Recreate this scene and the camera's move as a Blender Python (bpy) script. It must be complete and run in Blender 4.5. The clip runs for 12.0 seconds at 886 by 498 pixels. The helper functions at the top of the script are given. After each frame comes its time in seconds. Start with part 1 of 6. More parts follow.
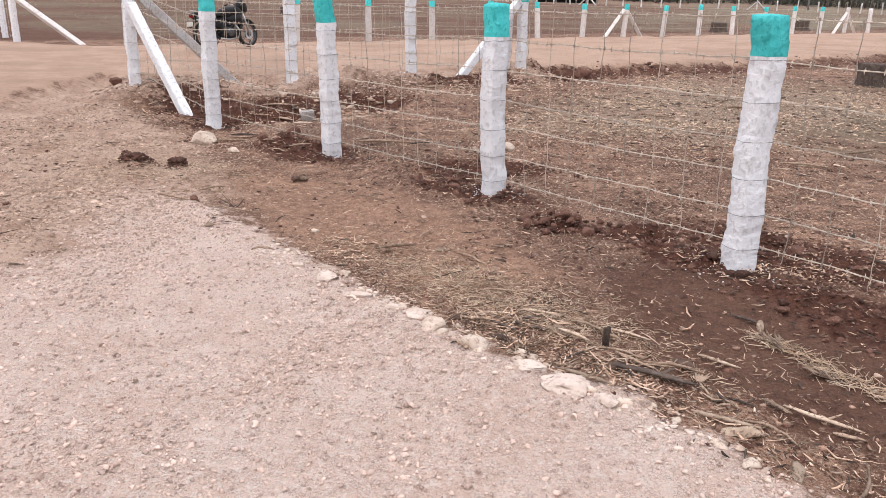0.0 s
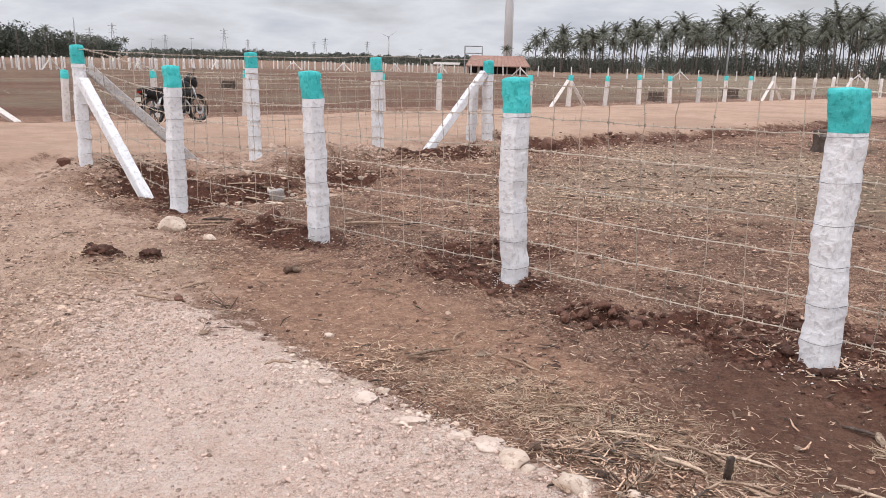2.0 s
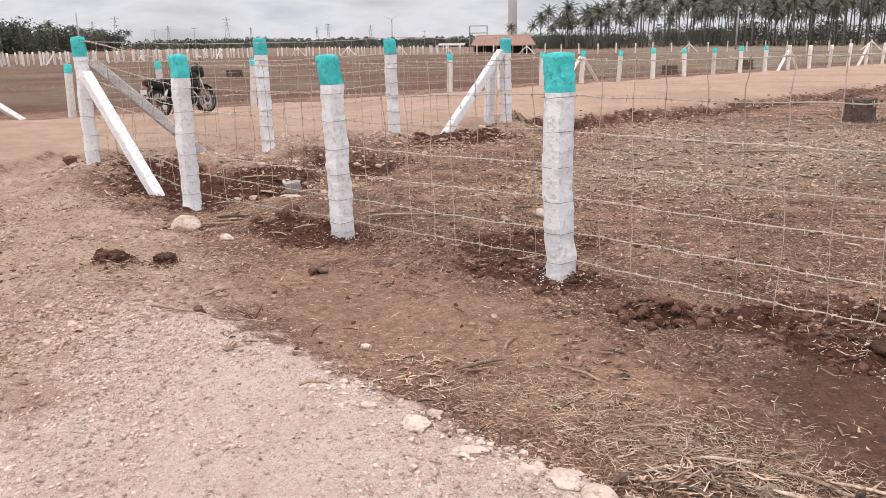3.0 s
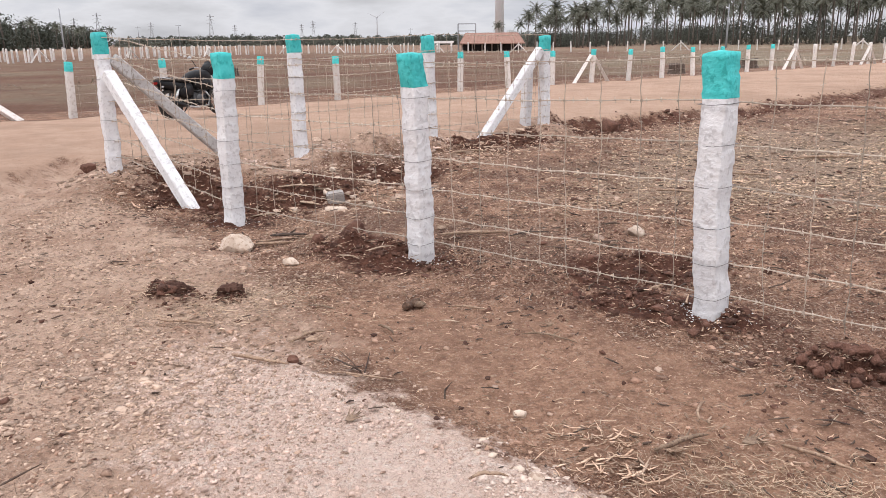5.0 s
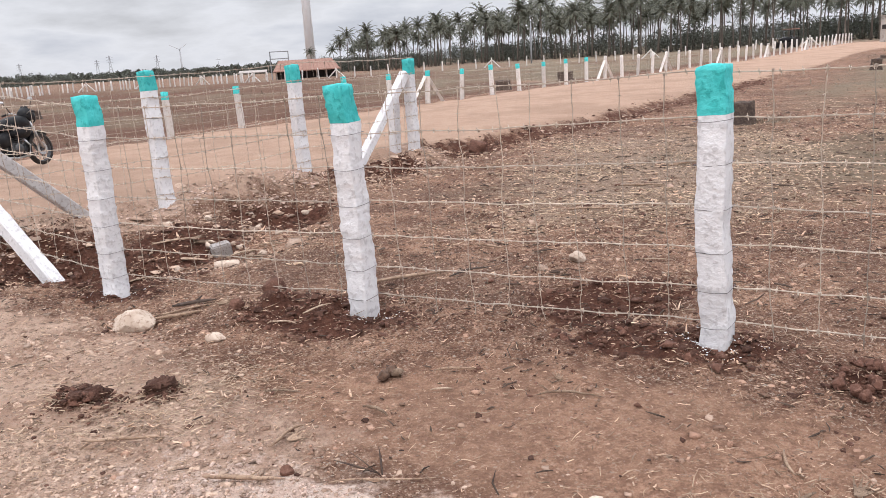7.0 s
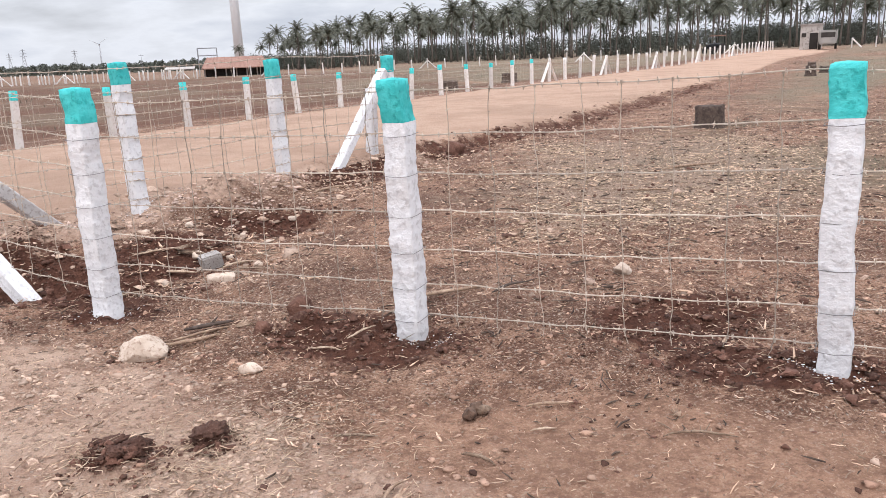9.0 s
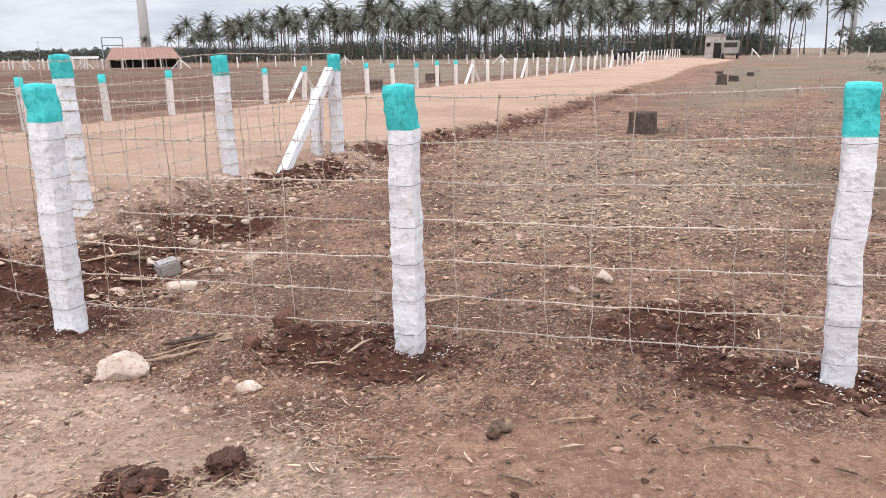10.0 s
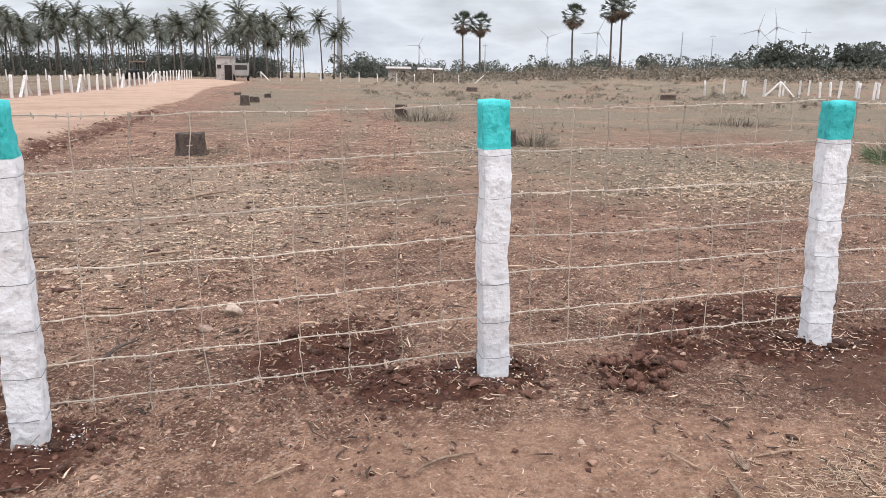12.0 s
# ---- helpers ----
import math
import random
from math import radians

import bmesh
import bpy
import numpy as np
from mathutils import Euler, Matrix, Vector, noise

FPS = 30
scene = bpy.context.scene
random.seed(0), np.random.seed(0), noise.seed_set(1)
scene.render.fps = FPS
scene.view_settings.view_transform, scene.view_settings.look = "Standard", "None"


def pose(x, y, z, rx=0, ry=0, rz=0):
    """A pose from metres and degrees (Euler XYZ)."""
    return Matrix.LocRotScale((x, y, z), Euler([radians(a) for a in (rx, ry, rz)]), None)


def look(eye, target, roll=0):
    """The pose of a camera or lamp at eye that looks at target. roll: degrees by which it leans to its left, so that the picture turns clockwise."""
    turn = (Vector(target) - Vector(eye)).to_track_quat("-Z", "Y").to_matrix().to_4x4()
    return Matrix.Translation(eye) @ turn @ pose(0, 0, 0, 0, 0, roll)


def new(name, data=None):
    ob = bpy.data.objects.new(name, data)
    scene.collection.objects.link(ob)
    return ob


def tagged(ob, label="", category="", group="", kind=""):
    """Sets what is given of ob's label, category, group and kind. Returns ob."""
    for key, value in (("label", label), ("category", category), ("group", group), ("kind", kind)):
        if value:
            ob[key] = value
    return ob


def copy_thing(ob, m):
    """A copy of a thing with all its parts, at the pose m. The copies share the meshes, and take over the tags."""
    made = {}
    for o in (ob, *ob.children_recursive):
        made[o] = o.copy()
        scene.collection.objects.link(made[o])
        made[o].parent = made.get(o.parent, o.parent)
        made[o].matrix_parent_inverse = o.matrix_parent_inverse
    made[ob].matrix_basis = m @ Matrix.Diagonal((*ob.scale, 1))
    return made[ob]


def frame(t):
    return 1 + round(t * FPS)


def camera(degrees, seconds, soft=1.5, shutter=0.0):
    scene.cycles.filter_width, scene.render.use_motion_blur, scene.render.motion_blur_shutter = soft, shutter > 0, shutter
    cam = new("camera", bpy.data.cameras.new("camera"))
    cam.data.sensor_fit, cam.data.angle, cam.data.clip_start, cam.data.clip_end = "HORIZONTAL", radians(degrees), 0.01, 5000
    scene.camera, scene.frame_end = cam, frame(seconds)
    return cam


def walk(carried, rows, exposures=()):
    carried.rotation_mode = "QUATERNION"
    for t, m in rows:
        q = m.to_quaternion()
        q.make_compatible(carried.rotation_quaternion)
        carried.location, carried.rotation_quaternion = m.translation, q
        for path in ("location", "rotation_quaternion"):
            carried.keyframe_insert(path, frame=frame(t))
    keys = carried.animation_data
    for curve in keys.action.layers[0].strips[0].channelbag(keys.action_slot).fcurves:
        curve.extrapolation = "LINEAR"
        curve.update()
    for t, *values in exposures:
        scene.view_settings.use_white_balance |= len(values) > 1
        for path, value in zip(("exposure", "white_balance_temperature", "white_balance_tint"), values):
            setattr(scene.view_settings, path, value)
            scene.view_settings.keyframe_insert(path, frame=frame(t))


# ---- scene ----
cam = camera(60.4, 12.0, soft=0.6)
PATH = [
    (0, (0.884, 0.884, 1.576), (0.577, 2.75, 0.926), 1.7),
    (0.5, (0.781, 0.968, 1.567), (0.276, 2.814, 0.985), 1.4),
    (1, (0.624, 1.1, 1.548), (0.136, 2.973, 1.044), 1.4),
    (1.5, (0.435, 1.232, 1.552), (0.104, 3.144, 1.066), 1.7),
    (2, (0.22, 1.429, 1.569), (0.065, 3.365, 1.091), 1.3),
    (2.5, (0.11, 1.616, 1.541), (0.003, 3.544, 1.021), 0.2),
    (3, (-0.006, 1.868, 1.545), (-0.187, 3.79, 1.022), -0.8),
    (3.5, (-0.198, 2.019, 1.529), (-0.459, 3.932, 1.007), 0.2),
    (3.7, (-0.348, 2.166, 1.517), (-0.618, 4.074, 0.982), 1.5),
    (5.3, (-1.014, 2.696, 1.554), (-1.102, 4.622, 1.025), -1.3),
    (5.5, (-1.13, 2.779, 1.56), (-1.165, 4.703, 1.018), -1.2),
    (6, (-1.329, 2.859, 1.578), (-1.28, 4.778, 1.015), -2.3),
    (6.5, (-1.473, 3.103, 1.565), (-1.316, 5.028, 1.045), -4.0),
    (6.7, (-1.54, 3.165, 1.58), (-1.319, 5.09, 1.085), -3.9),
    (8.3, (-2.083, 3.673, 1.58), (-1.659, 5.569, 1.108), -2.3),
    (8.5, (-2.129, 3.773, 1.571), (-1.696, 5.667, 1.093), -2.6),
    (9, (-2.29, 3.909, 1.574), (-1.814, 5.788, 1.081), -2.4),
    (9.5, (-2.564, 4.069, 1.587), (-2.001, 5.922, 1.085), -1.1),
    (10, (-2.721, 4.171, 1.626), (-2.031, 5.98, 1.124), -0.6),
    (10.5, (-2.791, 4.408, 1.583), (-1.866, 6.121, 1.125), -0.3),
    (11, (-2.863, 4.576, 1.59), (-1.681, 6.126, 1.141), 0.3),
    (11.5, (-3.044, 4.749, 1.596), (-1.634, 6.101, 1.168), 0.6),
    (12, (-3.022, 4.812, 1.59), (-1.402, 5.897, 1.144), 1.0),
]
walk(cam, [(t, look(e, g, r)) for t, e, g, r in PATH],
     exposures=[(0, -0.16, 6450, 12), (1.5, -0.24, 6450, 11), (3, -0.15, 6680, 12), (5.5, -0.17, 6620, 12), (8.5, -0.01, 6420, 11), (10, 0.03, 6350, 11), (10.5, -0.06, 6350, 10), (11, 0.06, 6350, 10), (12, -0.02, 6350, 9)])

# ---- world and light: bright overcast, soft sun high behind the cloud ----
SUN_EL, SUN_ROT = radians(58), radians(200)
world = bpy.data.worlds.new("overcast_sky")
scene.world = world
world.use_nodes = True
wn, wl = world.node_tree.nodes, world.node_tree.links
wn.clear()
w_out, w_bg = wn.new("ShaderNodeOutputWorld"), wn.new("ShaderNodeBackground")
w_sky = wn.new("ShaderNodeTexSky")
w_sky.sky_type, w_sky.sun_disc = "NISHITA", False
w_sky.sun_elevation, w_sky.sun_rotation = SUN_EL, SUN_ROT
w_sky.dust_density, w_sky.air_density = 4.0, 1.0
w_tc, w_map = wn.new("ShaderNodeTexCoord"), wn.new("ShaderNodeMapping")
w_map.inputs["Scale"].default_value = (1.5, 1.5, 5.5)
wl.new(w_tc.outputs["Generated"], w_map.inputs["Vector"])
w_noise = wn.new("ShaderNodeTexNoise")
w_noise.inputs["Scale"].default_value, w_noise.inputs["Detail"].default_value = 2.6, 7.0
w_noise.inputs["Roughness"].default_value = 0.55
wl.new(w_map.outputs["Vector"], w_noise.inputs["Vector"])
w_ramp = wn.new("ShaderNodeValToRGB")
for e, (p, c) in zip((w_ramp.color_ramp.elements[0], w_ramp.color_ramp.elements[1], w_ramp.color_ramp.elements.new(0.5)),
                     ((0.36, (5.9, 6.25, 7.0, 1)), (0.66, (10.6, 10.7, 11.0, 1)), (0.5, (8.0, 8.25, 8.8, 1)))):
    e.position, e.color = p, c
wl.new(w_noise.outputs["Fac"], w_ramp.inputs["Fac"])
# the cloud deck is brighter overhead than at the horizon
w_sep, w_grad = wn.new("ShaderNodeSeparateXYZ"), wn.new("ShaderNodeMapRange")
wl.new(w_tc.outputs["Generated"], w_sep.inputs["Vector"])
wl.new(w_sep.outputs["Z"], w_grad.inputs["Value"])
for k, v in (("From Min", 0.1), ("From Max", 1.0), ("To Min", 1.0), ("To Max", 3.15)):
    w_grad.inputs[k].default_value = v
w_scale = wn.new("ShaderNodeVectorMath")
w_scale.operation = "SCALE"
wl.new(w_ramp.outputs["Color"], w_scale.inputs[0])
wl.new(w_grad.outputs["Result"], w_scale.inputs["Scale"])
w_mix = wn.new("ShaderNodeMix")
w_mix.data_type = "RGBA"
w_mix.inputs["Factor"].default_value = 0.9
wl.new(w_sky.outputs["Color"], w_mix.inputs["A"])
wl.new(w_scale.outputs["Vector"], w_mix.inputs["B"])
wl.new(w_mix.outputs["Result"], w_bg.inputs["Color"])
w_bg.inputs["Strength"].default_value = 0.113
wl.new(w_bg.outputs["Background"], w_out.inputs["Surface"])

sun_data = bpy.data.lights.new("sun", "SUN")
sun_data.energy, sun_data.angle, sun_data.color = 1.0, radians(20), (1.0, 0.94, 0.87)
sun = new("sun", sun_data)
sun.matrix_world = look((0, 0, 60), (0 - 60 * math.cos(SUN_EL) * math.sin(SUN_ROT), 0 - 60 * math.cos(SUN_EL) * math.cos(SUN_ROT), 60 - 60 * math.sin(SUN_EL)))


# ---- materials ----
def node_mat(name, rough=0.85, metal=0.0, spec=0.3):
    m = bpy.data.materials.new(name)
    m.use_nodes = True
    b = m.node_tree.nodes["Principled BSDF"]
    b.inputs["Roughness"].default_value, b.inputs["Metallic"].default_value = rough, metal
    b.inputs["Specular IOR Level"].default_value = spec
    return m, m.node_tree.nodes, m.node_tree.links, b


def noise_node(n, l, vec, scale, detail=4.0, rough=0.6):
    t = n.new("ShaderNodeTexNoise")
    t.inputs["Scale"].default_value, t.inputs["Detail"].default_value, t.inputs["Roughness"].default_value = scale, detail, rough
    l.new(vec, t.inputs["Vector"])
    return t.outputs["Fac"]


def step_node(n, l, val, lo, hi, a=0.0, b=1.0):
    r = n.new("ShaderNodeMapRange")
    r.interpolation_type = "SMOOTHSTEP"
    l.new(val, r.inputs["Value"])
    for k, v in (("From Min", lo), ("From Max", hi), ("To Min", a), ("To Max", b)):
        r.inputs[k].default_value = v
    return r.outputs["Result"]


def math_node(n, l, op, a, b):
    r = n.new("ShaderNodeMath")
    r.operation = op
    for i, v in enumerate((a, b)):
        if isinstance(v, (int, float)):
            r.inputs[i].default_value = v
        else:
            l.new(v, r.inputs[i])
    return r.outputs["Value"]


def mix_node(n, l, fac, a, b, blend="MIX"):
    r = n.new("ShaderNodeMix")
    r.data_type, r.blend_type = "RGBA", blend
    if isinstance(fac, (int, float)):
        r.inputs["Factor"].default_value = fac
    else:
        l.new(fac, r.inputs["Factor"])
    for k, v in (("A", a), ("B", b)):
        if isinstance(v, tuple):
            r.inputs[k].default_value = (*v, 1)
        else:
            l.new(v, r.inputs[k])
    return r.outputs["Result"]


def bump_node(n, l, b, height, strength, dist):
    r = n.new("ShaderNodeBump")
    r.inputs["Strength"].default_value, r.inputs["Distance"].default_value = strength, dist
    l.new(height, r.inputs["Height"])
    l.new(r.outputs["Normal"], b.inputs["Normal"])


def surface(name, c1, c2, scale, rough=0.85, metal=0.0, fine=None, fine_scale=60.0, bump=0.3, dist=0.004, spec=0.3, vary=0.15, island=False):
    """Two tones mottled at one scale, a finer tone over them, relief, and a shift of brightness from thing to thing or piece to piece."""
    m, n, l, b = node_mat(name, rough, metal, spec)
    tc, info = n.new("ShaderNodeTexCoord"), n.new("ShaderNodeObjectInfo")
    add = n.new("ShaderNodeVectorMath")
    add.operation = "ADD"
    l.new(tc.outputs["Object"], add.inputs[0])
    off = n.new("ShaderNodeCombineXYZ")
    l.new(math_node(n, l, "MULTIPLY", info.outputs["Random"], 31.0), off.inputs["X"])
    l.new(off.outputs["Vector"], add.inputs[1])
    vec = add.outputs["Vector"]
    big = noise_node(n, l, vec, scale)
    small = noise_node(n, l, vec, fine_scale, 3.0)
    col = mix_node(n, l, step_node(n, l, big, 0.35, 0.65), c1, c2)
    if fine:
        col = mix_node(n, l, step_node(n, l, small, 0.52, 0.66), col, fine)
    rnd = info.outputs["Random"]
    if island:
        rnd = n.new("ShaderNodeNewGeometry").outputs["Random Per Island"]
    hsv = n.new("ShaderNodeHueSaturation")
    l.new(col, hsv.inputs["Color"])
    l.new(step_node(n, l, rnd, 0.0, 1.0, 1.0 - vary, 1.0 + vary), hsv.inputs["Value"])
    l.new(hsv.outputs["Color"], b.inputs["Base Color"])
    bump_node(n, l, b, small, bump, dist)
    return m


def ground_material():
    """Bare earth; the zones of gravel, road, turned soil and straw come as weights on the sheet, frayed by noise."""
    m, n, l, b = node_mat("earth_ground", 0.95, 0.0, 0.15)
    vec = n.new("ShaderNodeTexCoord").outputs["Object"]

    def zone(name, fray=0.5, lo=0.4, hi=0.6, scale=3.0):
        a = n.new("ShaderNodeAttribute")
        a.attribute_name = name
        w = math_node(n, l, "ADD", a.outputs["Fac"], math_node(n, l, "MULTIPLY", math_node(n, l, "SUBTRACT", noise_node(n, l, vec, scale, 6.0, 0.7), 0.5), fray))
        return step_node(n, l, w, lo, hi)

    n_big, n_mid = noise_node(n, l, vec, 0.35, 5.0), noise_node(n, l, vec, 2.2, 6.0, 0.65)
    n_small, n_grit = noise_node(n, l, vec, 14.0, 5.0, 0.75), noise_node(n, l, vec, 62.0, 4.0, 0.8)
    n_fleck = noise_node(n, l, vec, 37.0, 2.0, 0.5)
    grains = n.new("ShaderNodeTexVoronoi")
    grains.inputs["Scale"].default_value = 55.0
    l.new(vec, grains.inputs["Vector"])
    grain_tone = n.new("ShaderNodeSeparateColor")
    l.new(grains.outputs["Color"], grain_tone.inputs["Color"])
    # brown field earth
    col = mix_node(n, l, step_node(n, l, n_mid, 0.40, 0.62), DIRT_A, DIRT_B)
    col = mix_node(n, l, step_node(n, l, noise_node(n, l, vec, 0.75, 6.0, 0.7), 0.53, 0.70), col, DIRT_C)
    col = mix_node(n, l, math_node(n, l, "MULTIPLY", step_node(n, l, n_big, 0.52, 0.38), 0.65), col, (0.156, 0.085, 0.06))
    col = mix_node(n, l, math_node(n, l, "MULTIPLY", step_node(n, l, n_grit, 0.55, 0.61), 0.85), col, DIRT_SPECK)
    col = mix_node(n, l, math_node(n, l, "MULTIPLY", step_node(n, l, n_grit, 0.47, 0.40), 0.85), col, (0.068, 0.035, 0.026))
    col = mix_node(n, l, math_node(n, l, "MULTIPLY", step_node(n, l, n_small, 0.5, 0.62), 0.75), col, (0.118, 0.061, 0.042))
    col = mix_node(n, l, math_node(n, l, "MULTIPLY", step_node(n, l, n_fleck, 0.66, 0.70), 0.9), col, (0.449, 0.374, 0.313))
    col = mix_node(n, l, math_node(n, l, "MULTIPLY", zone("damp", 1.2, 0.15, 0.6, 3.0), 0.82), col, mix_node(n, l, step_node(n, l, n_small, 0.35, 0.65), (0.082, 0.038, 0.026), (0.165, 0.083, 0.056)))
    # trodden ochre dust beside the fence
    col = mix_node(n, l, math_node(n, l, "MULTIPLY", zone("dust", 1.4, 0.25, 0.85, 2.0), 0.6), col, mix_node(n, l, step_node(n, l, n_small, 0.35, 0.62), (0.52, 0.315, 0.213), (0.33, 0.185, 0.125)))
    # dry grass and stubble far out in the field
    dry = mix_node(n, l, step_node(n, l, n_small, 0.4, 0.62), (0.15, 0.115, 0.08), (0.30, 0.24, 0.172))
    dry = mix_node(n, l, step_node(n, l, noise_node(n, l, vec, 0.22, 6.0, 0.7), 0.5, 0.64), dry, mix_node(n, l, step_node(n, l, n_mid, 0.4, 0.6), (0.12, 0.096, 0.066), (0.22, 0.18, 0.13)))
    dry = mix_node(n, l, math_node(n, l, "MULTIPLY", step_node(n, l, noise_node(n, l, vec, 0.16, 7.0, 0.75), 0.47, 0.36), 0.7), dry, (0.36, 0.22, 0.15))
    col = mix_node(n, l, zone("dry", 0.8, 0.25, 1.0, 1.3), col, dry)
    # pale straw litter
    litter = mix_node(n, l, step_node(n, l, n_grit, 0.42, 0.58), (0.20, 0.13, 0.093), (0.46, 0.345, 0.262))
    col = mix_node(n, l, math_node(n, l, "MULTIPLY", zone("straw", 2.6, 0.4, 0.9, 6.0), 0.85), col, litter)
    # stony tan verge
    verge = mix_node(n, l, step_node(n, l, n_mid, 0.35, 0.65), (0.42, 0.268, 0.195), (0.585, 0.41, 0.312))
    verge = mix_node(n, l, step_node(n, l, n_grit, 0.54, 0.66), verge, (0.49, 0.381, 0.313))
    verge = mix_node(n, l, math_node(n, l, "MULTIPLY", step_node(n, l, n_small, 0.5, 0.36), 0.6), verge, (0.19, 0.112, 0.08))
    col = mix_node(n, l, zone("verge", 1.6, 0.3, 0.7), col, verge)
    # wheel-rolled tan road
    road = mix_node(n, l, step_node(n, l, n_mid, 0.3, 0.7), (0.455, 0.295, 0.213), (0.53, 0.362, 0.27))
    road = mix_node(n, l, math_node(n, l, "MULTIPLY", step_node(n, l, n_small, 0.5, 0.7), 0.5), road, (0.313, 0.204, 0.146))
    road = mix_node(n, l, math_node(n, l, "MULTIPLY", step_node(n, l, n_grit, 0.56, 0.66), 0.5), road, (0.53, 0.408, 0.326))
    road = mix_node(n, l, math_node(n, l, "MULTIPLY", step_node(n, l, n_big, 0.52, 0.4), 0.45), road, (0.34, 0.221, 0.16))
    col = mix_node(n, l, zone("road", 1.0), col, road)
    # whitish crushed gravel
    gravel = mix_node(n, l, step_node(n, l, n_mid, 0.35, 0.68), GRAVEL_A, GRAVEL_B)
    gravel = mix_node(n, l, math_node(n, l, "MULTIPLY", step_node(n, l, grain_tone.outputs["Red"], 0.55, 0.95), 0.6), gravel, GRAVEL_PALE)
    gravel = mix_node(n, l, math_node(n, l, "MULTIPLY", step_node(n, l, n_grit, 0.54, 0.66), 0.6), gravel, GRAVEL_DARK)
    # shade in the gaps between stones, painted as dark cell borders
    cells = n.new("ShaderNodeTexVoronoi")
    cells.feature = "DISTANCE_TO_EDGE"
    cells.inputs["Scale"].default_value = 75.0
    l.new(vec, cells.inputs["Vector"])
    gravel = mix_node(n, l, math_node(n, l, "MULTIPLY", step_node(n, l, cells.outputs["Distance"], 0.12, 0.02), math_node(n, l, "MULTIPLY", step_node(n, l, n_small, 0.40, 0.58), 0.7)), gravel, GRAVEL_DARK)
    col = mix_node(n, l, zone("gravel", 1.8, 0.35, 0.65, 5.0), col, gravel)
    # freshly dug dark red soil
    moist = mix_node(n, l, step_node(n, l, n_small, 0.35, 0.65), (0.074, 0.031, 0.021), (0.14, 0.062, 0.041))
    col = mix_node(n, l, zone("moist", 2.4, 0.35, 0.75, 4.0), col, moist)
    l.new(col, b.inputs["Base Color"])
    relief = math_node(n, l, "ADD", math_node(n, l, "MULTIPLY", n_small, 1.2), math_node(n, l, "ADD", n_grit, math_node(n, l, "MULTIPLY", grains.outputs["Distance"], -0.6)))
    bump_node(n, l, b, relief, 0.9, 0.03)
    return m


DIRT_A, DIRT_B, DIRT_C, DIRT_SPECK = (0.188, 0.097, 0.064), (0.395, 0.227, 0.152), (0.47, 0.287, 0.196), (0.517, 0.398, 0.316)
GRAVEL_A, GRAVEL_B, GRAVEL_PALE, GRAVEL_DARK = (0.66, 0.478, 0.392), (0.73, 0.562, 0.478), (0.77, 0.65, 0.575), (0.42, 0.292, 0.235)
M_GROUND = ground_material()
M_LIME = surface("lime_washed_stone", (0.79, 0.78, 0.79), (0.73, 0.72, 0.735), 9.0, 0.9, fine=(0.60, 0.583, 0.592), fine_scale=26.0, bump=0.75, dist=0.016, vary=0.04)
M_LIME_OLD = surface("greyed_lime_wash", (0.548, 0.523, 0.515), (0.465, 0.44, 0.432), 7.0, 0.9, fine=(0.349, 0.315, 0.299), fine_scale=30.0, bump=0.5, dist=0.01, vary=0.05)
M_LIME_FAR = surface("dusty_lime_wash", (0.714, 0.672, 0.647), (0.647, 0.598, 0.564), 4.0, 0.9, fine=(0.531, 0.465, 0.423), fine_scale=18.0, bump=0.3, vary=0.15)
M_TEAL = surface("teal_paint", (0.045, 0.47, 0.465), (0.075, 0.545, 0.54), 14.0, 0.7, fine=(0.03, 0.37, 0.36), fine_scale=24.0, bump=0.7, dist=0.016, vary=0.08)
M_WIRE = surface("dusty_galvanised_wire", (0.58, 0.49, 0.405), (0.42, 0.34, 0.275), 30.0, 0.6, 0.0, vary=0.15)
M_STAY = surface("rusted_stay_wire", (0.45, 0.375, 0.305), (0.30, 0.235, 0.19), 30.0, 0.7, 0.0, vary=0.25)
M_TIE = surface("dark_tie_wire", (0.176, 0.168, 0.176), (0.288, 0.272, 0.272), 40.0, 0.6, 0.3)
M_ROCK = surface("pale_field_stone", (0.50, 0.385, 0.305), (0.62, 0.505, 0.415), 12.0, 0.95, fine=(0.36, 0.255, 0.195), fine_scale=45.0, bump=0.6, dist=0.01, vary=0.12)
M_CONCRETE = surface("grey_concrete", (0.31, 0.28, 0.262), (0.38, 0.35, 0.33), 12.0, 0.9, fine=(0.163, 0.129, 0.112), fine_scale=60.0, vary=0.05)
M_CHALK = surface("crushed_white_stone", (0.57, 0.44, 0.365), (0.68, 0.55, 0.47), 6.0, 0.95, fine=(0.48, 0.36, 0.30), fine_scale=40.0, bump=0.6, dist=0.008, vary=0.14, island=True)
M_SHRED = surface("dry_leaf_shreds", (0.44, 0.285, 0.2), (0.63, 0.46, 0.345), 9.0, 0.9, fine=(0.27, 0.155, 0.105), fine_scale=60.0, spec=0.08, vary=0.45, island=True)
M_PEBBLE = surface("gravel_stones", (0.50, 0.36, 0.295), (0.61, 0.455, 0.385), 3.0, 0.9, fine=(0.40, 0.285, 0.23), fine_scale=50.0, vary=0.3, island=True)
M_RUBBLE = surface("tan_rubble", (0.286, 0.187, 0.136), (0.408, 0.292, 0.228), 3.0, 0.9, fine=(0.204, 0.126, 0.092), fine_scale=40.0, vary=0.35, island=True)
M_BROKEN = surface("pale_broken_stone", (0.37, 0.255, 0.19), (0.51, 0.375, 0.292), 3.0, 0.95, fine=(0.29, 0.19, 0.14), fine_scale=40.0, vary=0.36, island=True)
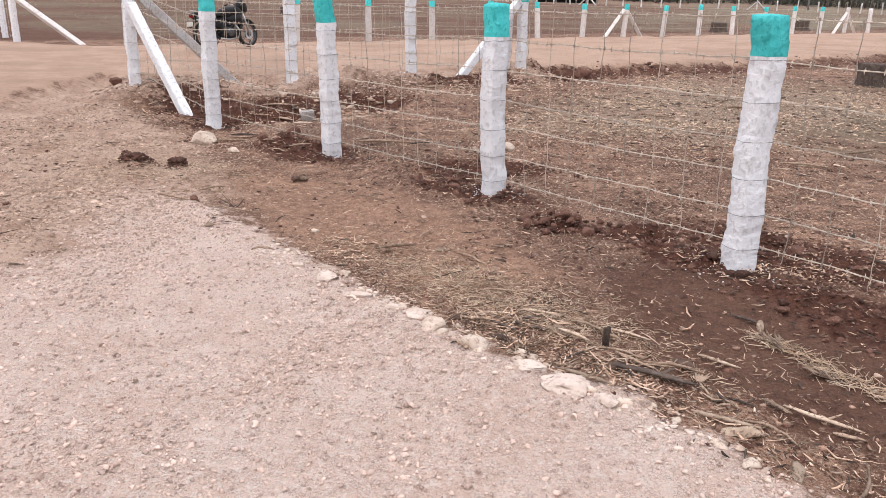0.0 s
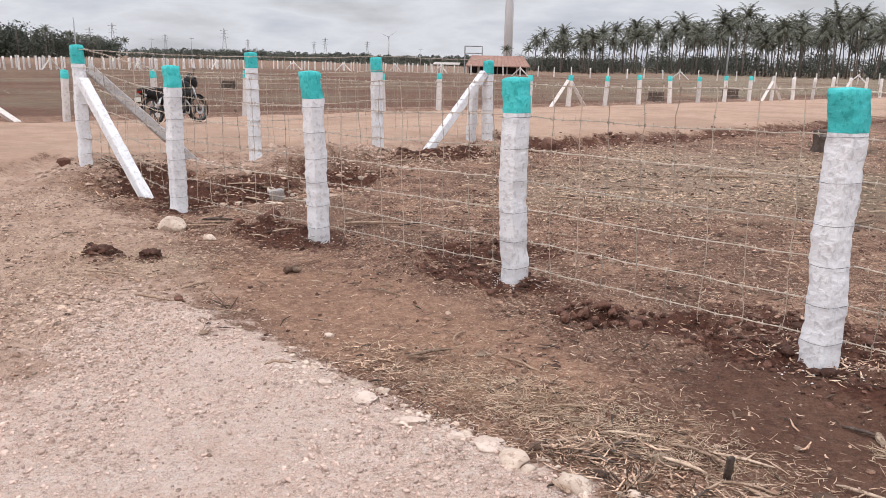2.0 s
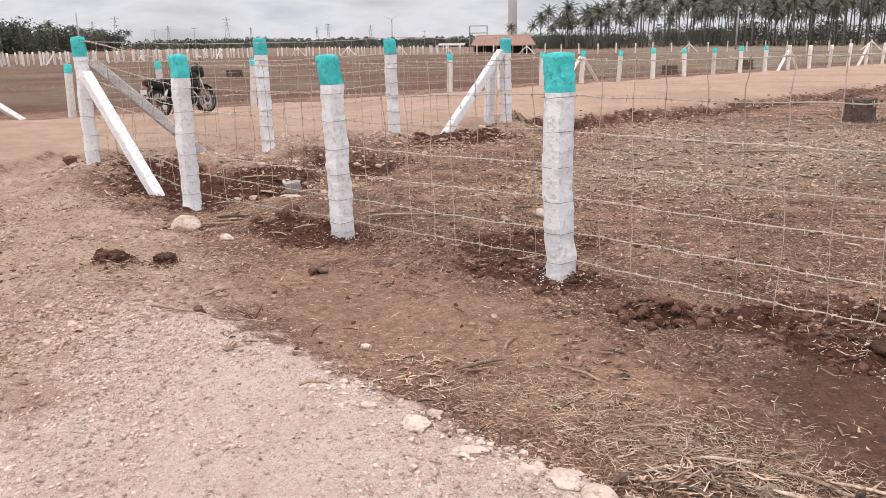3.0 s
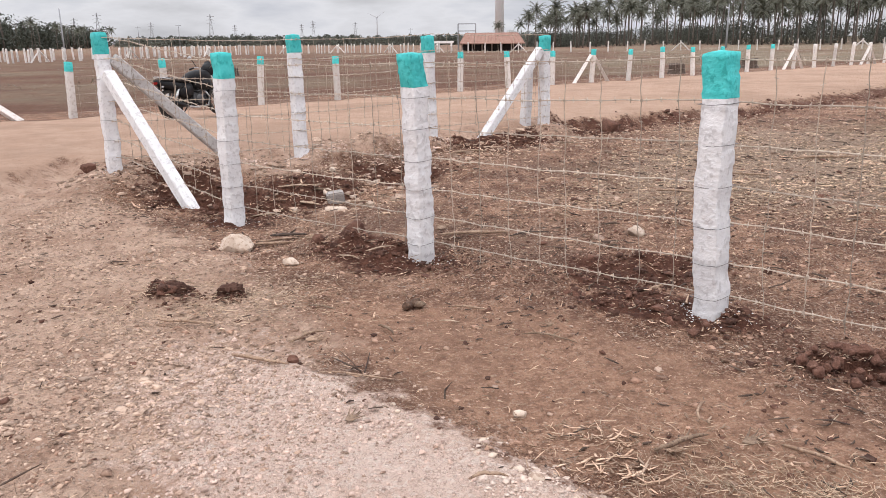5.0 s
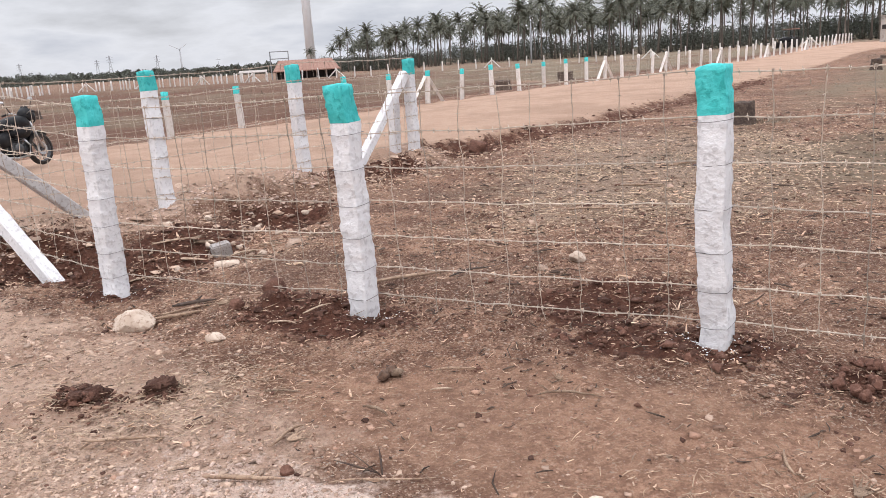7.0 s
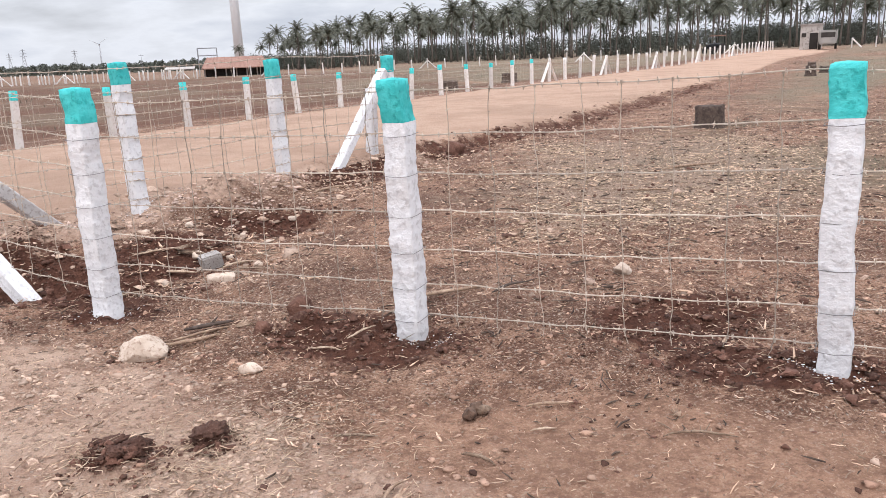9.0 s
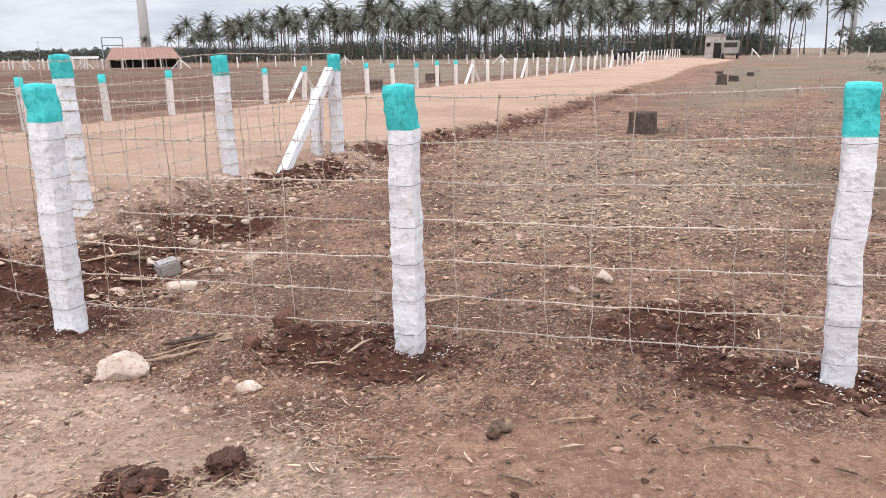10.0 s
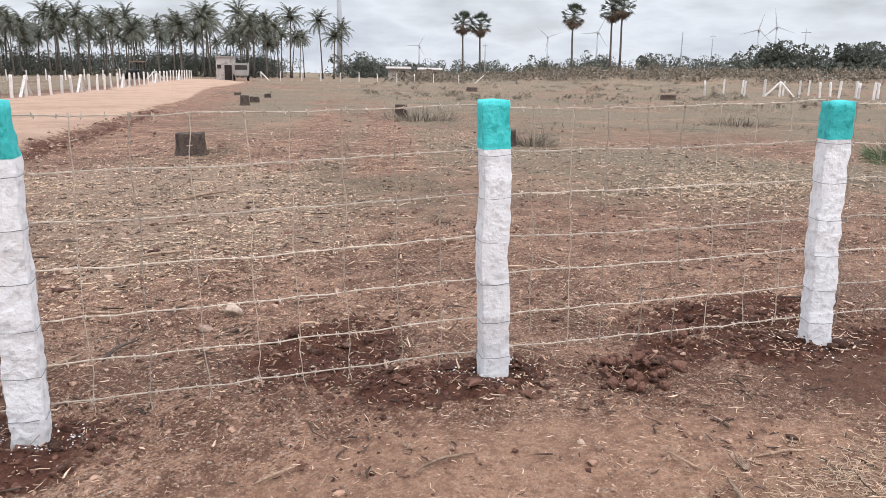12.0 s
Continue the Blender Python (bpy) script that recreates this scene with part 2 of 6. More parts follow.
M_CRUMB = surface("earth_crumbs", (0.272, 0.16, 0.112), (0.422, 0.272, 0.197), 3.0, 0.95, fine=(0.19, 0.105, 0.075), fine_scale=50.0, vary=0.4, island=True)
M_CLOD = surface("dark_red_clods", (0.095, 0.044, 0.031), (0.155, 0.077, 0.055), 8.0, 0.95, fine=(0.19, 0.102, 0.074), fine_scale=70.0, bump=1.0, dist=0.015, vary=0.4, island=True)
M_STRAW = surface("dry_straw", (0.40, 0.27, 0.19), (0.58, 0.43, 0.32), 5.0, 0.9, spec=0.1, vary=0.5, island=True)
M_STRAW_PALE = surface("pale_dry_grass", (0.40, 0.28, 0.195), (0.56, 0.43, 0.32), 5.0, 0.9, spec=0.1, vary=0.4, island=True)
M_STICK = surface("dry_wood", (0.21, 0.138, 0.094), (0.345, 0.245, 0.175), 25.0, 0.85, fine=(0.136, 0.088, 0.068), fine_scale=90.0, bump=0.5, vary=0.3)
M_STALK = surface("weathered_palm_stalk", (0.30, 0.215, 0.155), (0.46, 0.35, 0.265), 18.0, 0.9, fine=(0.17, 0.11, 0.08), fine_scale=70.0, bump=0.6, vary=0.3, spec=0.1)
M_HUSK = surface("dark_coconut_husk", (0.065, 0.039, 0.028), (0.14, 0.085, 0.06), 30.0, 0.9, fine=(0.122, 0.082, 0.061), fine_scale=110.0, bump=0.8, vary=0.2)
M_STUMP = surface("charred_stump_bark", (0.055, 0.038, 0.031), (0.105, 0.075, 0.06), 9.0, 0.95, fine=(0.12, 0.09, 0.075), fine_scale=30.0, bump=0.8, dist=0.02, vary=0.2)
M_BARK = surface("palm_bark", (0.116, 0.094, 0.079), (0.18, 0.15, 0.128), 2.0, 0.95, fine=(0.083, 0.068, 0.056), fine_scale=9.0, bump=0.5, dist=0.03, vary=0.2)
# frond green is paled and greyed to carry the distance haze
M_FROND = surface("haze_greyed_fronds", (0.10, 0.106, 0.08), (0.14, 0.145, 0.112), 0.6, 0.6, fine=(0.13, 0.115, 0.079), fine_scale=2.0, vary=0.3, island=True)
M_FAN = surface("fan_palm_leaves", (0.032, 0.045, 0.024), (0.054, 0.066, 0.036), 0.8, 0.6, vary=0.35, island=True)
M_DEAD = surface("dead_fan_leaves", (0.115, 0.079, 0.054), (0.166, 0.119, 0.086), 1.0, 0.9, vary=0.3, island=True)
# haze over the far trees is put into this lighter, greyer leaf colour
M_LEAF = surface("haze_greyed_foliage", (0.083, 0.091, 0.074), (0.12, 0.125, 0.102), 0.15, 0.7, vary=0.45, island=True)
M_LEAF_DARK = surface("dark_broadleaf_foliage", (0.045, 0.052, 0.04), (0.075, 0.082, 0.062), 0.15, 0.7, vary=0.45, island=True)
M_SCRUB = surface("dry_scrub", (0.175, 0.142, 0.108), (0.26, 0.218, 0.168), 0.4, 0.9, vary=0.4, island=True)
M_GRASS = surface("green_grass", (0.051, 0.078, 0.031), (0.082, 0.109, 0.048), 3.0, 0.7, vary=0.35, island=True)
M_TWIG = surface("dark_weed_stems", (0.068, 0.045, 0.037), (0.116, 0.082, 0.061), 12.0, 0.9, vary=0.3, island=True)
M_TILE = surface("terracotta_roof", (0.27, 0.155, 0.122), (0.32, 0.195, 0.155), 1.0, 0.85, fine=(0.202, 0.101, 0.072), fine_scale=5.0, vary=0.1)
M_WALL = surface("weathered_plaster", (0.40, 0.355, 0.325), (0.50, 0.455, 0.425), 0.9, 0.9, fine=(0.256, 0.224, 0.208), fine_scale=5.0, vary=0.1)
# near-black colour that stands in for shade in openings and under the farm roof
M_SHADE = surface("painted_shade", (0.035, 0.03, 0.028), (0.055, 0.048, 0.045), 1.0, 0.95)
M_TOWER = surface("white_tower_paint", (0.798, 0.807, 0.827), (0.836, 0.845, 0.864), 0.2, 0.5, vary=0.03)
M_TOWER_FAR = surface("grey_tower_paint", (0.45, 0.468, 0.495), (0.495, 0.513, 0.54), 0.2, 0.5, vary=0.03)
M_STEEL = surface("grey_lattice_steel", (0.281, 0.289, 0.306), (0.34, 0.348, 0.365), 0.5, 0.6, 0.2)
M_BLACK = surface("black_painted_metal", (0.006, 0.006, 0.008), (0.012, 0.012, 0.014), 8.0, 0.48, spec=0.22, fine=(0.022, 0.02, 0.018), fine_scale=25.0, bump=0.02)
M_RUBBER = surface("dusty_tyre_rubber", (0.022, 0.020, 0.019), (0.05, 0.043, 0.038), 14.0, 0.85)
M_SEAT = surface("black_vinyl", (0.014, 0.013, 0.014), (0.022, 0.021, 0.021), 20.0, 0.5)
M_CHROME = surface("dulled_chrome", (0.55, 0.55, 0.56), (0.42, 0.41, 0.41), 20.0, 0.28, 0.95, bump=0.02)
M_ALLOY = surface("grey_alloy", (0.08, 0.08, 0.085), (0.13, 0.13, 0.13), 20.0, 0.45, 0.6, bump=0.05)
M_PLATE = surface("pale_plate", (0.65, 0.64, 0.60), (0.55, 0.54, 0.5), 30.0, 0.6)
M_LAMP = surface("lamp_glass", (0.55, 0.56, 0.58), (0.45, 0.46, 0.48), 9.0, 0.12, 0.3, bump=0.0)
M_REDLAMP = surface("red_lamp_lens", (0.25, 0.012, 0.012), (0.2, 0.01, 0.01), 9.0, 0.2)
M_TRUCK = surface("faded_vehicle_paint", (0.336, 0.32, 0.304), (0.4, 0.376, 0.352), 1.0, 0.6)


# ---- number and mesh helpers ----
def lattice(ix, iy, seed):
    h = (ix.astype(np.int64) * 374761393 + iy.astype(np.int64) * 668265263 + seed * 974634777) & 0x7FFFFFFF
    h = ((h ^ (h >> 13)) * 1274126177) & 0x7FFFFFFF
    return ((h ^ (h >> 16)) & 0xFFFF) / 65535.0


def value_noise(x, y, seed=0):
    """Smooth noise from -1 to 1, one wave a unit, over arrays."""
    ix, iy = np.floor(x), np.floor(y)
    fx, fy = x - ix, y - iy
    fx, fy = fx * fx * (3 - 2 * fx), fy * fy * (3 - 2 * fy)
    a, b, c, d = lattice(ix, iy, seed), lattice(ix + 1, iy, seed), lattice(ix, iy + 1, seed), lattice(ix + 1, iy + 1, seed)
    return 2 * ((a * (1 - fx) + b * fx) * (1 - fy) + (c * (1 - fx) + d * fx) * fy) - 1


def fbm(x, y, seed=0, octaves=4):
    return sum(value_noise(x * 2 ** k + 17 * k, y * 2 ** k - 11 * k, seed + k) / 2 ** k for k in range(octaves))


def smooth(v, lo, hi):
    t = np.clip((v - lo) / (hi - lo), 0, 1)
    return t * t * (3 - 2 * t)


def poly_dist(x, y, poly):
    """Distance to a polygon's edge, positive inside."""
    best, inside = np.full(x.shape, 1e9), np.zeros(x.shape, bool)
    for (ax, ay), (bx, by) in zip(poly, poly[1:] + poly[:1]):
        dx, dy = bx - ax, by - ay
        t = np.clip(((x - ax) * dx + (y - ay) * dy) / (dx * dx + dy * dy), 0, 1)
        best = np.minimum(best, np.hypot(x - ax - t * dx, y - ay - t * dy))
        inside ^= ((ay > y) != (by > y)) & (x < (bx - ax) * (y - ay) / (by - ay + 1e-12) + ax)
    return np.where(inside, best, -best)


def line_dist(x, y, pts):
    best = np.full(x.shape, 1e9)
    for (ax, ay), (bx, by) in zip(pts, pts[1:]):
        dx, dy = bx - ax, by - ay
        t = np.clip(((x - ax) * dx + (y - ay) * dy) / (dx * dx + dy * dy), 0, 1)
        best = np.minimum(best, np.hypot(x - ax - t * dx, y - ay - t * dy))
    return best


def mesh_from(name, verts, faces, smooth_faces=False):
    me = bpy.data.meshes.new(name)
    me.from_pydata(verts, [], faces)
    if smooth_faces:
        me.polygons.foreach_set("use_smooth", [True] * len(me.polygons))
    me.update()
    return me


def part(name, bm, material, parent=None, label="", smooth_faces=False):
    """Links a bmesh, or a ready mesh, as one object under its thing."""
    if isinstance(bm, bmesh.types.BMesh):
        me = bpy.data.meshes.new(name)
        if smooth_faces:
            for f in bm.faces:
                f.smooth = True
        bm.to_mesh(me)
        bm.free()
    else:
        me = bm
    if not me.materials:
        me.materials.append(material)
    ob = new(name, me)
    if parent is not None:
        ob.parent = parent
    if label:
        tagged(ob, label)
    return ob


def thing(name, label, category, m=None, group="", kind=""):
    ob = new(name)
    ob.empty_display_size = 0.1
    if m is not None:
        ob.matrix_basis = m
    return tagged(ob, label, category, group, kind)


def add_tube(verts, faces, pts, radius, sides=5, taper=1.0, twist=0.0):
    """A tube through the points, appended to the lists."""
    base, n = len(verts), len(pts)
    up = Vector((0, 0, 1))
    for i, p in enumerate(pts):
        p = Vector(p)
        d = (Vector(pts[min(i + 1, n - 1)]) - Vector(pts[max(i - 1, 0)])).normalized()
        ref = up if abs(d.z) < 0.9 else Vector((1, 0, 0))
        a = d.cross(ref).normalized()
        b = d.cross(a)
        r = radius[i] if isinstance(radius, (list, tuple)) else radius * (1 + (taper - 1) * i / max(n - 1, 1))
        for k in range(sides):
            q = 2 * math.pi * k / sides + twist * i
            verts.append(p + a * (r * math.cos(q)) + b * (r * math.sin(q)))
    for i in range(n - 1):
        for k in range(sides):
            k2 = (k + 1) % sides
            faces.append((base + i * sides + k, base + i * sides + k2, base + (i + 1) * sides + k2, base + (i + 1) * sides + k))
    faces.append(tuple(base + k for k in reversed(range(sides))))
    faces.append(tuple(base + (n - 1) * sides + k for k in range(sides)))


def tube_mesh(name, pts, radius, sides=8, taper=1.0):
    v, f = [], []
    add_tube(v, f, pts, radius, sides, taper)
    return mesh_from(name, v, f, sides > 5)


def box_bm(size, centre=(0, 0, 0), bevel=0.0, m=None):
    bm = bmesh.new()
    bmesh.ops.create_cube(bm, size=1.0)
    for v in bm.verts:
        v.co = Vector((v.co.x * size[0] + centre[0], v.co.y * size[1] + centre[1], v.co.z * size[2] + centre[2]))
    if bevel:
        bmesh.ops.bevel(bm, geom=list(bm.edges), offset=bevel, segments=2, affect="EDGES")
    if m is not None:
        bm.transform(m)
    return bm


def lathe_bm(profile, sides=24, axis="Z"):
    """A profile of (radius, height) turned round an axis."""
    bm = bmesh.new()
    rings = []
    for r, h in profile:
        ring = []
        for k in range(sides):
            q = 2 * math.pi * k / sides
            c = (r * math.cos(q), r * math.sin(q), h)
            ring.append(bm.verts.new(c if axis == "Z" else (c[0], h, c[1])))
        rings.append(ring)
    for a, b in zip(rings, rings[1:]):
        for k in range(sides):
            bm.faces.new((a[k], a[(k + 1) % sides], b[(k + 1) % sides], b[k]))
    return bm


def lump_bm(seed, size, rough=0.25, sub=2, flat=0.0, crumb=0.0, cuts=0):
    """An uneven stone or clod; size gives its three radii, and flat cuts its underside."""
    bm = bmesh.new()
    bmesh.ops.create_icosphere(bm, subdivisions=sub, radius=1.0)
    o = Vector((seed * 3.1, seed * 1.7, seed * 0.9))
    for v in bm.verts:
        k = 1 + rough * noise.noise(v.co * 1.3 + o) + rough * 0.5 * noise.noise(v.co * 3.1 + o) + rough * 0.25 * noise.noise(v.co * 7.0 + o) + crumb * (noise.noise(v.co * 5.0 - o) + 0.6 * noise.noise(v.co * 11.0 - o))
        v.co = Vector((v.co.x * size[0] * k, v.co.y * size[1] * k, max(v.co.z * k, -1 + flat) * size[2]))
    chip = random.Random(seed * 7 + 1)
    for _ in range(cuts):
        d = Vector((chip.gauss(0, 1), chip.gauss(0, 1), chip.gauss(0.3, 0.8))).normalized()
        reach = chip.uniform(0.6, 0.85) * Vector((d.x * size[0], d.y * size[1], d.z * size[2])).length
        for v in bm.verts:
            over = v.co.dot(d) - reach
            if over > 0:
                v.co -= d * over
    return bm


# ---- the lie of the land ----
U = Vector((0.735, 0.678))                       # along the road
POSTS_A = [((3.52, 4.05, 0.05), (3.50, 4.08, 1.50)), ((1.925, 5.378, 0.04), (1.896, 5.42, 1.484)), ((0.31, 6.707, 0.01), (0.264, 6.736, 1.474)),
           ((-1.438, 8.06, -0.046), (-1.475, 8.013, 1.462)), ((-3.308, 9.33, -0.063), (-3.300, 9.313, 1.465)), ((-5.163, 10.79, 0.186), (-5.19, 10.85, 1.67))]
POSTS_B = [((-3.391, 12.201, 0.138), (-3.43, 12.24, 1.636)), ((-1.854, 13.645, 0.206), (-1.885, 13.63, 1.612)), ((-0.139, 15.275, 0.192), (-0.16, 15.22, 1.602))]
ROAD_NEAR = [(-6.3, 11.9), (-5.4, 11.15), (-3.5, 12.65), (-1.8, 14.35), (0.3, 16.1), (4.2, 19.3), (11.5, 27.0), (38.0, 55.0), (72.0, 90.0)]
ROAD_FAR = [(66.0, 95.0), (30.0, 58.5), (10.0, 38.6), (-0.4, 28.4), (-7.2, 21.6), (-10.6, 17.9), (-13.6, 17.3), (-22.0, 24.0)]
ROAD_POLY = ROAD_NEAR + ROAD_FAR + [(-40.0, 30.0), (-40.0, -6.0), (-7.5, -6.0), (-6.2, 2.0), (-5.6, 6.5), (-5.9, 8.6), (-6.4, 10.2)]
GRAVEL_POLY = [(-2.35, 4.45), (-2.15, 4.9), (-2.5, 5.5), (-2.6, 6.2), (-2.2, 6.4), (-1.6, 5.9), (-0.9, 5.28), (-0.22, 4.68), (0.65, 3.94), (1.2, 3.67),
               (1.75, 3.2), (3.0, 2.1), (6.0, -1.5), (2.0, -6.0), (-7.0, -6.0), (-6.0, 2.0), (-4.2, 3.6)]
VERGE_POLY = [(-1.9, 4.4), (-1.7, 6.3), (-2.3, 7.25), (-3.0, 8.15), (-4.0, 9.1), (-5.2, 10.3), (-5.3, 11.2), (-6.3, 11.9), (-6.4, 10.2), (-5.9, 8.6), (-5.6, 6.5), (-6.2, 2.0), (-3.0, 3.0)]
STRAW_POLY = [(2.6, 17.2), (6.9, 15.4), (4.6, 11.5), (2.6, 9.4), (-0.2, 9.9), (0.6, 13.0)]
# turned soil: centre, half length, half width, turn in degrees, height in the middle
DUG = [(0.08, 7.68, 0.70, 0.50, 20, -0.06), (0.12, 6.82, 0.68, 0.34, 145, 0.03), (-1.70, 8.12, 0.74, 0.48, 150, 0.05), (-3.32, 9.40, 0.42, 0.32, 140, 0.02),
       (1.72, 5.60, 0.55, 0.30, 140, 0.03), (1.42, 6.10, 0.42, 0.28, 30, -0.04), (0.86, 6.14, 0.30, 0.20, 140, 0.03), (-3.85, 10.40, 1.30, 0.75, 140, -0.09), (-3.1, 11.0, 0.8, 0.5, 40, 0.0),
       (-2.15, 12.05, 0.78, 0.42, 25, -0.12), (-0.85, 14.05, 1.15, 0.50, 42, 0.03), (-2.89, 6.97, 0.18, 0.15, 20, 0.065), (-2.56, 7.07, 0.11, 0.10, 0, 0.055),
       (2.60, 4.70, 0.90, 0.40, 140, 0.02), (2.30, 5.9, 0.9, 0.5, 140, 0.0), (0.9, 15.7, 0.9, 0.35, 43, -0.04)]
HEAPS = [(-2.55, 12.72, 1.15, 0.42, 42, 0.25), (-4.2, 11.35, 0.7, 0.3, 42, 0.08), (-0.3, 14.7, 0.7, 0.3, 42, 0.07)]
BANK = [(0.3, 15.75), (4.3, 18.9), (11.6, 26.4), (20.0, 35.2)]


def dug_weight(x, y):
    w, h = np.zeros_like(x), np.zeros_like(x)
    for cx, cy, a, b, turn, rise in DUG:
        c, s = math.cos(radians(turn)), math.sin(radians(turn))
        d = np.hypot(((x - cx) * c + (y - cy) * s) / a, (-(x - cx) * s + (y - cy) * c) / b)
        k = 1 - smooth(d, 0.45, 1.25)
        w, h = np.maximum(w, k), h + rise * (1 - smooth(d, 0.0, 1.2))
    w = np.maximum(w, 0.72 * (1 - smooth(line_dist(x, y, BANK), 0.1, 0.6)))
    return w, h


ANCHORS = []                                     # places where the height of the ground is known


def land(x, y):
    z, zones = raw_land(x, y)
    for ax, ay, dz, reach in ANCHORS:
        z = z + dz * (1 - smooth(np.hypot(x - ax, y - ay), 0.08, reach))
    return z, zones


def raw_land(x, y):
    """Height of the ground and the weights of its zones."""
    road, grav, verge = poly_dist(x, y, ROAD_POLY), poly_dist(x, y, GRAVEL_POLY), poly_dist(x, y, VERGE_POLY)
    dug, rise = dug_weight(x, y)
    r, az = np.hypot(x, y), np.degrees(np.arctan2(y, x))
    near = 1 - smooth(r, 25, 60)
    z = 0.022 * fbm(x / 1.3, y / 1.3, 3) * near
    # the road stands a little above the plot, with an uneven bank
    lift = 0.17 * smooth(road, -0.3, 0.12) * (1 - 0.9 * smooth(line_dist(x, y, ROAD_FAR[:6]), 4.6, 0.4)) * (1 - smooth(r, 30, 60)) * smooth(y, 7.0, 11.5)
    z = z + lift
    ridge = line_dist(x, y, [(-5.2, 10.9), (-3.4, 12.4), (-1.7, 13.95), (0.2, 15.7)])
    z = z + (0.09 + 0.05 * fbm(x * 1.5, y * 1.5, 8)) * (1 - smooth(ridge, 0.1, 0.75))
    for cx, cy, a, w, turn, rise2 in HEAPS:
        c, s = math.cos(radians(turn)), math.sin(radians(turn))
        d = np.hypot(((x - cx) * c + (y - cy) * s) / a, (-(x - cx) * s + (y - cy) * c) / w)
        z = z + rise2 * (1 - smooth(d, 0.0, 1.3)) * (1 + 0.35 * fbm(x * 5, y * 5, 13, 3))
    ditch = line_dist(x, y, [(-4.0, 10.2), (-2.6, 10.5), (-1.9, 11.6)])
    z = z - 0.17 * (1 - smooth(ditch, 0.15, 1.0))
    z = z + rise + 0.05 * np.maximum(fbm(x * 3.5, y * 3.5, 21), -0.4) * dug + 0.03 * fbm(x * 9, y * 9, 23, 3) * dug
    bank = 1 - smooth(line_dist(x, y, BANK), 0.1, 0.8)
    z = z + 0.09 * fbm(x * 1.7, y * 1.7, 31) * bank
    z = z + 0.022 * fbm(x * 4.2, y * 4.2, 25, 3) * smooth(verge, -0.3, 0.6) * (1 - smooth(road, -0.3, 0.2))
    # crumbs everywhere but on the rolled road
    z = z + (0.010 * fbm(x * 6, y * 6, 5, 3) + 0.006 * value_noise(x * 21, y * 21, 6)) * (1 - 0.8 * smooth(road, 0, 1)) * near
    # gravel lip
    z = z + 0.03 * (1 - smooth(np.abs(grav - 0.12), 0.03, 0.3)) * smooth(x, -1.8, -0.9)
    # wheel ruts along the road
    z = z - 0.02 * (1 - smooth(np.abs(line_dist(x, y, ROAD_FAR[:6]) - 3.5), 0.1, 0.6)) * near * smooth(road, 0.2, 1)
    # far swells
    z = z + 0.45 * smooth(r, 60, 110) * (1 - smooth(az, 55, 70)) + 0.35 * smooth(r, 35, 62) * (1 - smooth(az, 18, 32))
    z = z + 1.3 * smooth(r, 95, 140) * (1 - smooth(az, 26, 36)) - 0.8 * smooth(r, 110, 165) * smooth(az, 78, 86) * (1 - smooth(az, 96, 108))
    straw = smooth(poly_dist(x, y, STRAW_POLY), -1.2, 1.2)
    clump = 1 - smooth(np.hypot((x - 0.75) / 0.75, (y - 4.55) / 0.42), 0.4, 1.2)
    straw = np.maximum(straw * 0.85, 0.25 * clump)
    dry = (smooth(r, 5, 14) * 0.68 + smooth(r, 14, 40) * 0.22) * (1.0 + 0.5 * fbm(x / 4, y / 4, 41)) * smooth(-road, 0.5, 4) * (1 - 0.45 * smooth(az, 70, 90)) * smooth((x - 0.31) * 0.621 + (y - 6.71) * 0.784, 0.5, 3.5)
    dust = 1 - smooth(np.hypot(((x + 0.6) * 0.77 - (y - 6.0) * 0.64) / 2.3, ((x + 0.6) * 0.64 + (y - 6.0) * 0.77) / 0.75), 0.35, 1.25)
    lane = np.minimum(line_dist(x, y, [(5.9, 14.4), (12.0, 18.8), (34.0, 38.6)]), line_dist(x, y, [(7.2, 12.8), (13.4, 17.6), (35.6, 36.6)]))
    dry = dry * (1 - 0.75 * (1 - smooth(lane, 0.25, 0.8)) * (1 - smooth(r, 35, 60)))
    fallow = 0.8 * smooth((y - 28.4) * 0.72 - (x + 0.4) * 0.69, 0.5, 3.0) * (1 - 0.6 * smooth(r, 60, 160)) * smooth(-road, 0.2, 1.5)
    return z, {"road": smooth(road, -0.6, 0.6), "gravel": smooth(grav, -0.3 - 0.7 * smooth(-x, 1.6, 2.6), 0.3 + 1.2 * smooth(-x, 1.6, 2.6)),
               "damp": np.maximum(fallow, 1 - smooth(np.hypot(((x - 2.3) * 0.77 - (y - 4.35) * 0.64) / 1.7, ((x - 2.3) * 0.64 + (y - 4.35) * 0.77) / 0.95), 0.3, 1.3)), "verge": np.maximum(smooth(verge, -0.6, 0.6) * 0.95, 0.75 * (1 - smooth(ridge, 0.2, 1.1))), "moist": dug, "dust": dust, "straw": straw, "dry": dry}


def gz(x, y):
    return float(land(np.array([float(x)]), np.array([float(y)]))[0][0])


HEAPED = (0.0, 0.01, 0.03, 0.022, -0.035, 0.0, 0.0, 0.0, 0.0)     # soil heaped round or washed from each post foot
for ax, ay, az_known, reach in [(p[0][0], p[0][1], p[0][2] + h, 0.8) for p, h in zip(POSTS_A + POSTS_B, HEAPED)] + [(-3.93, 9.89, -0.08, 0.6), (-2.65, 10.45, -0.2, 0.8), (-2.99, 8.45, -0.08, 0.6),
                                                                       (-6.6, 16.8, 0.17, 2.0), (-1.4, 6.99, -0.04, 0.8), (-0.77, 5.6, -0.02, 0.8)]:
    ANCHORS.append((ax, ay, az_known - gz(ax, ay), reach))


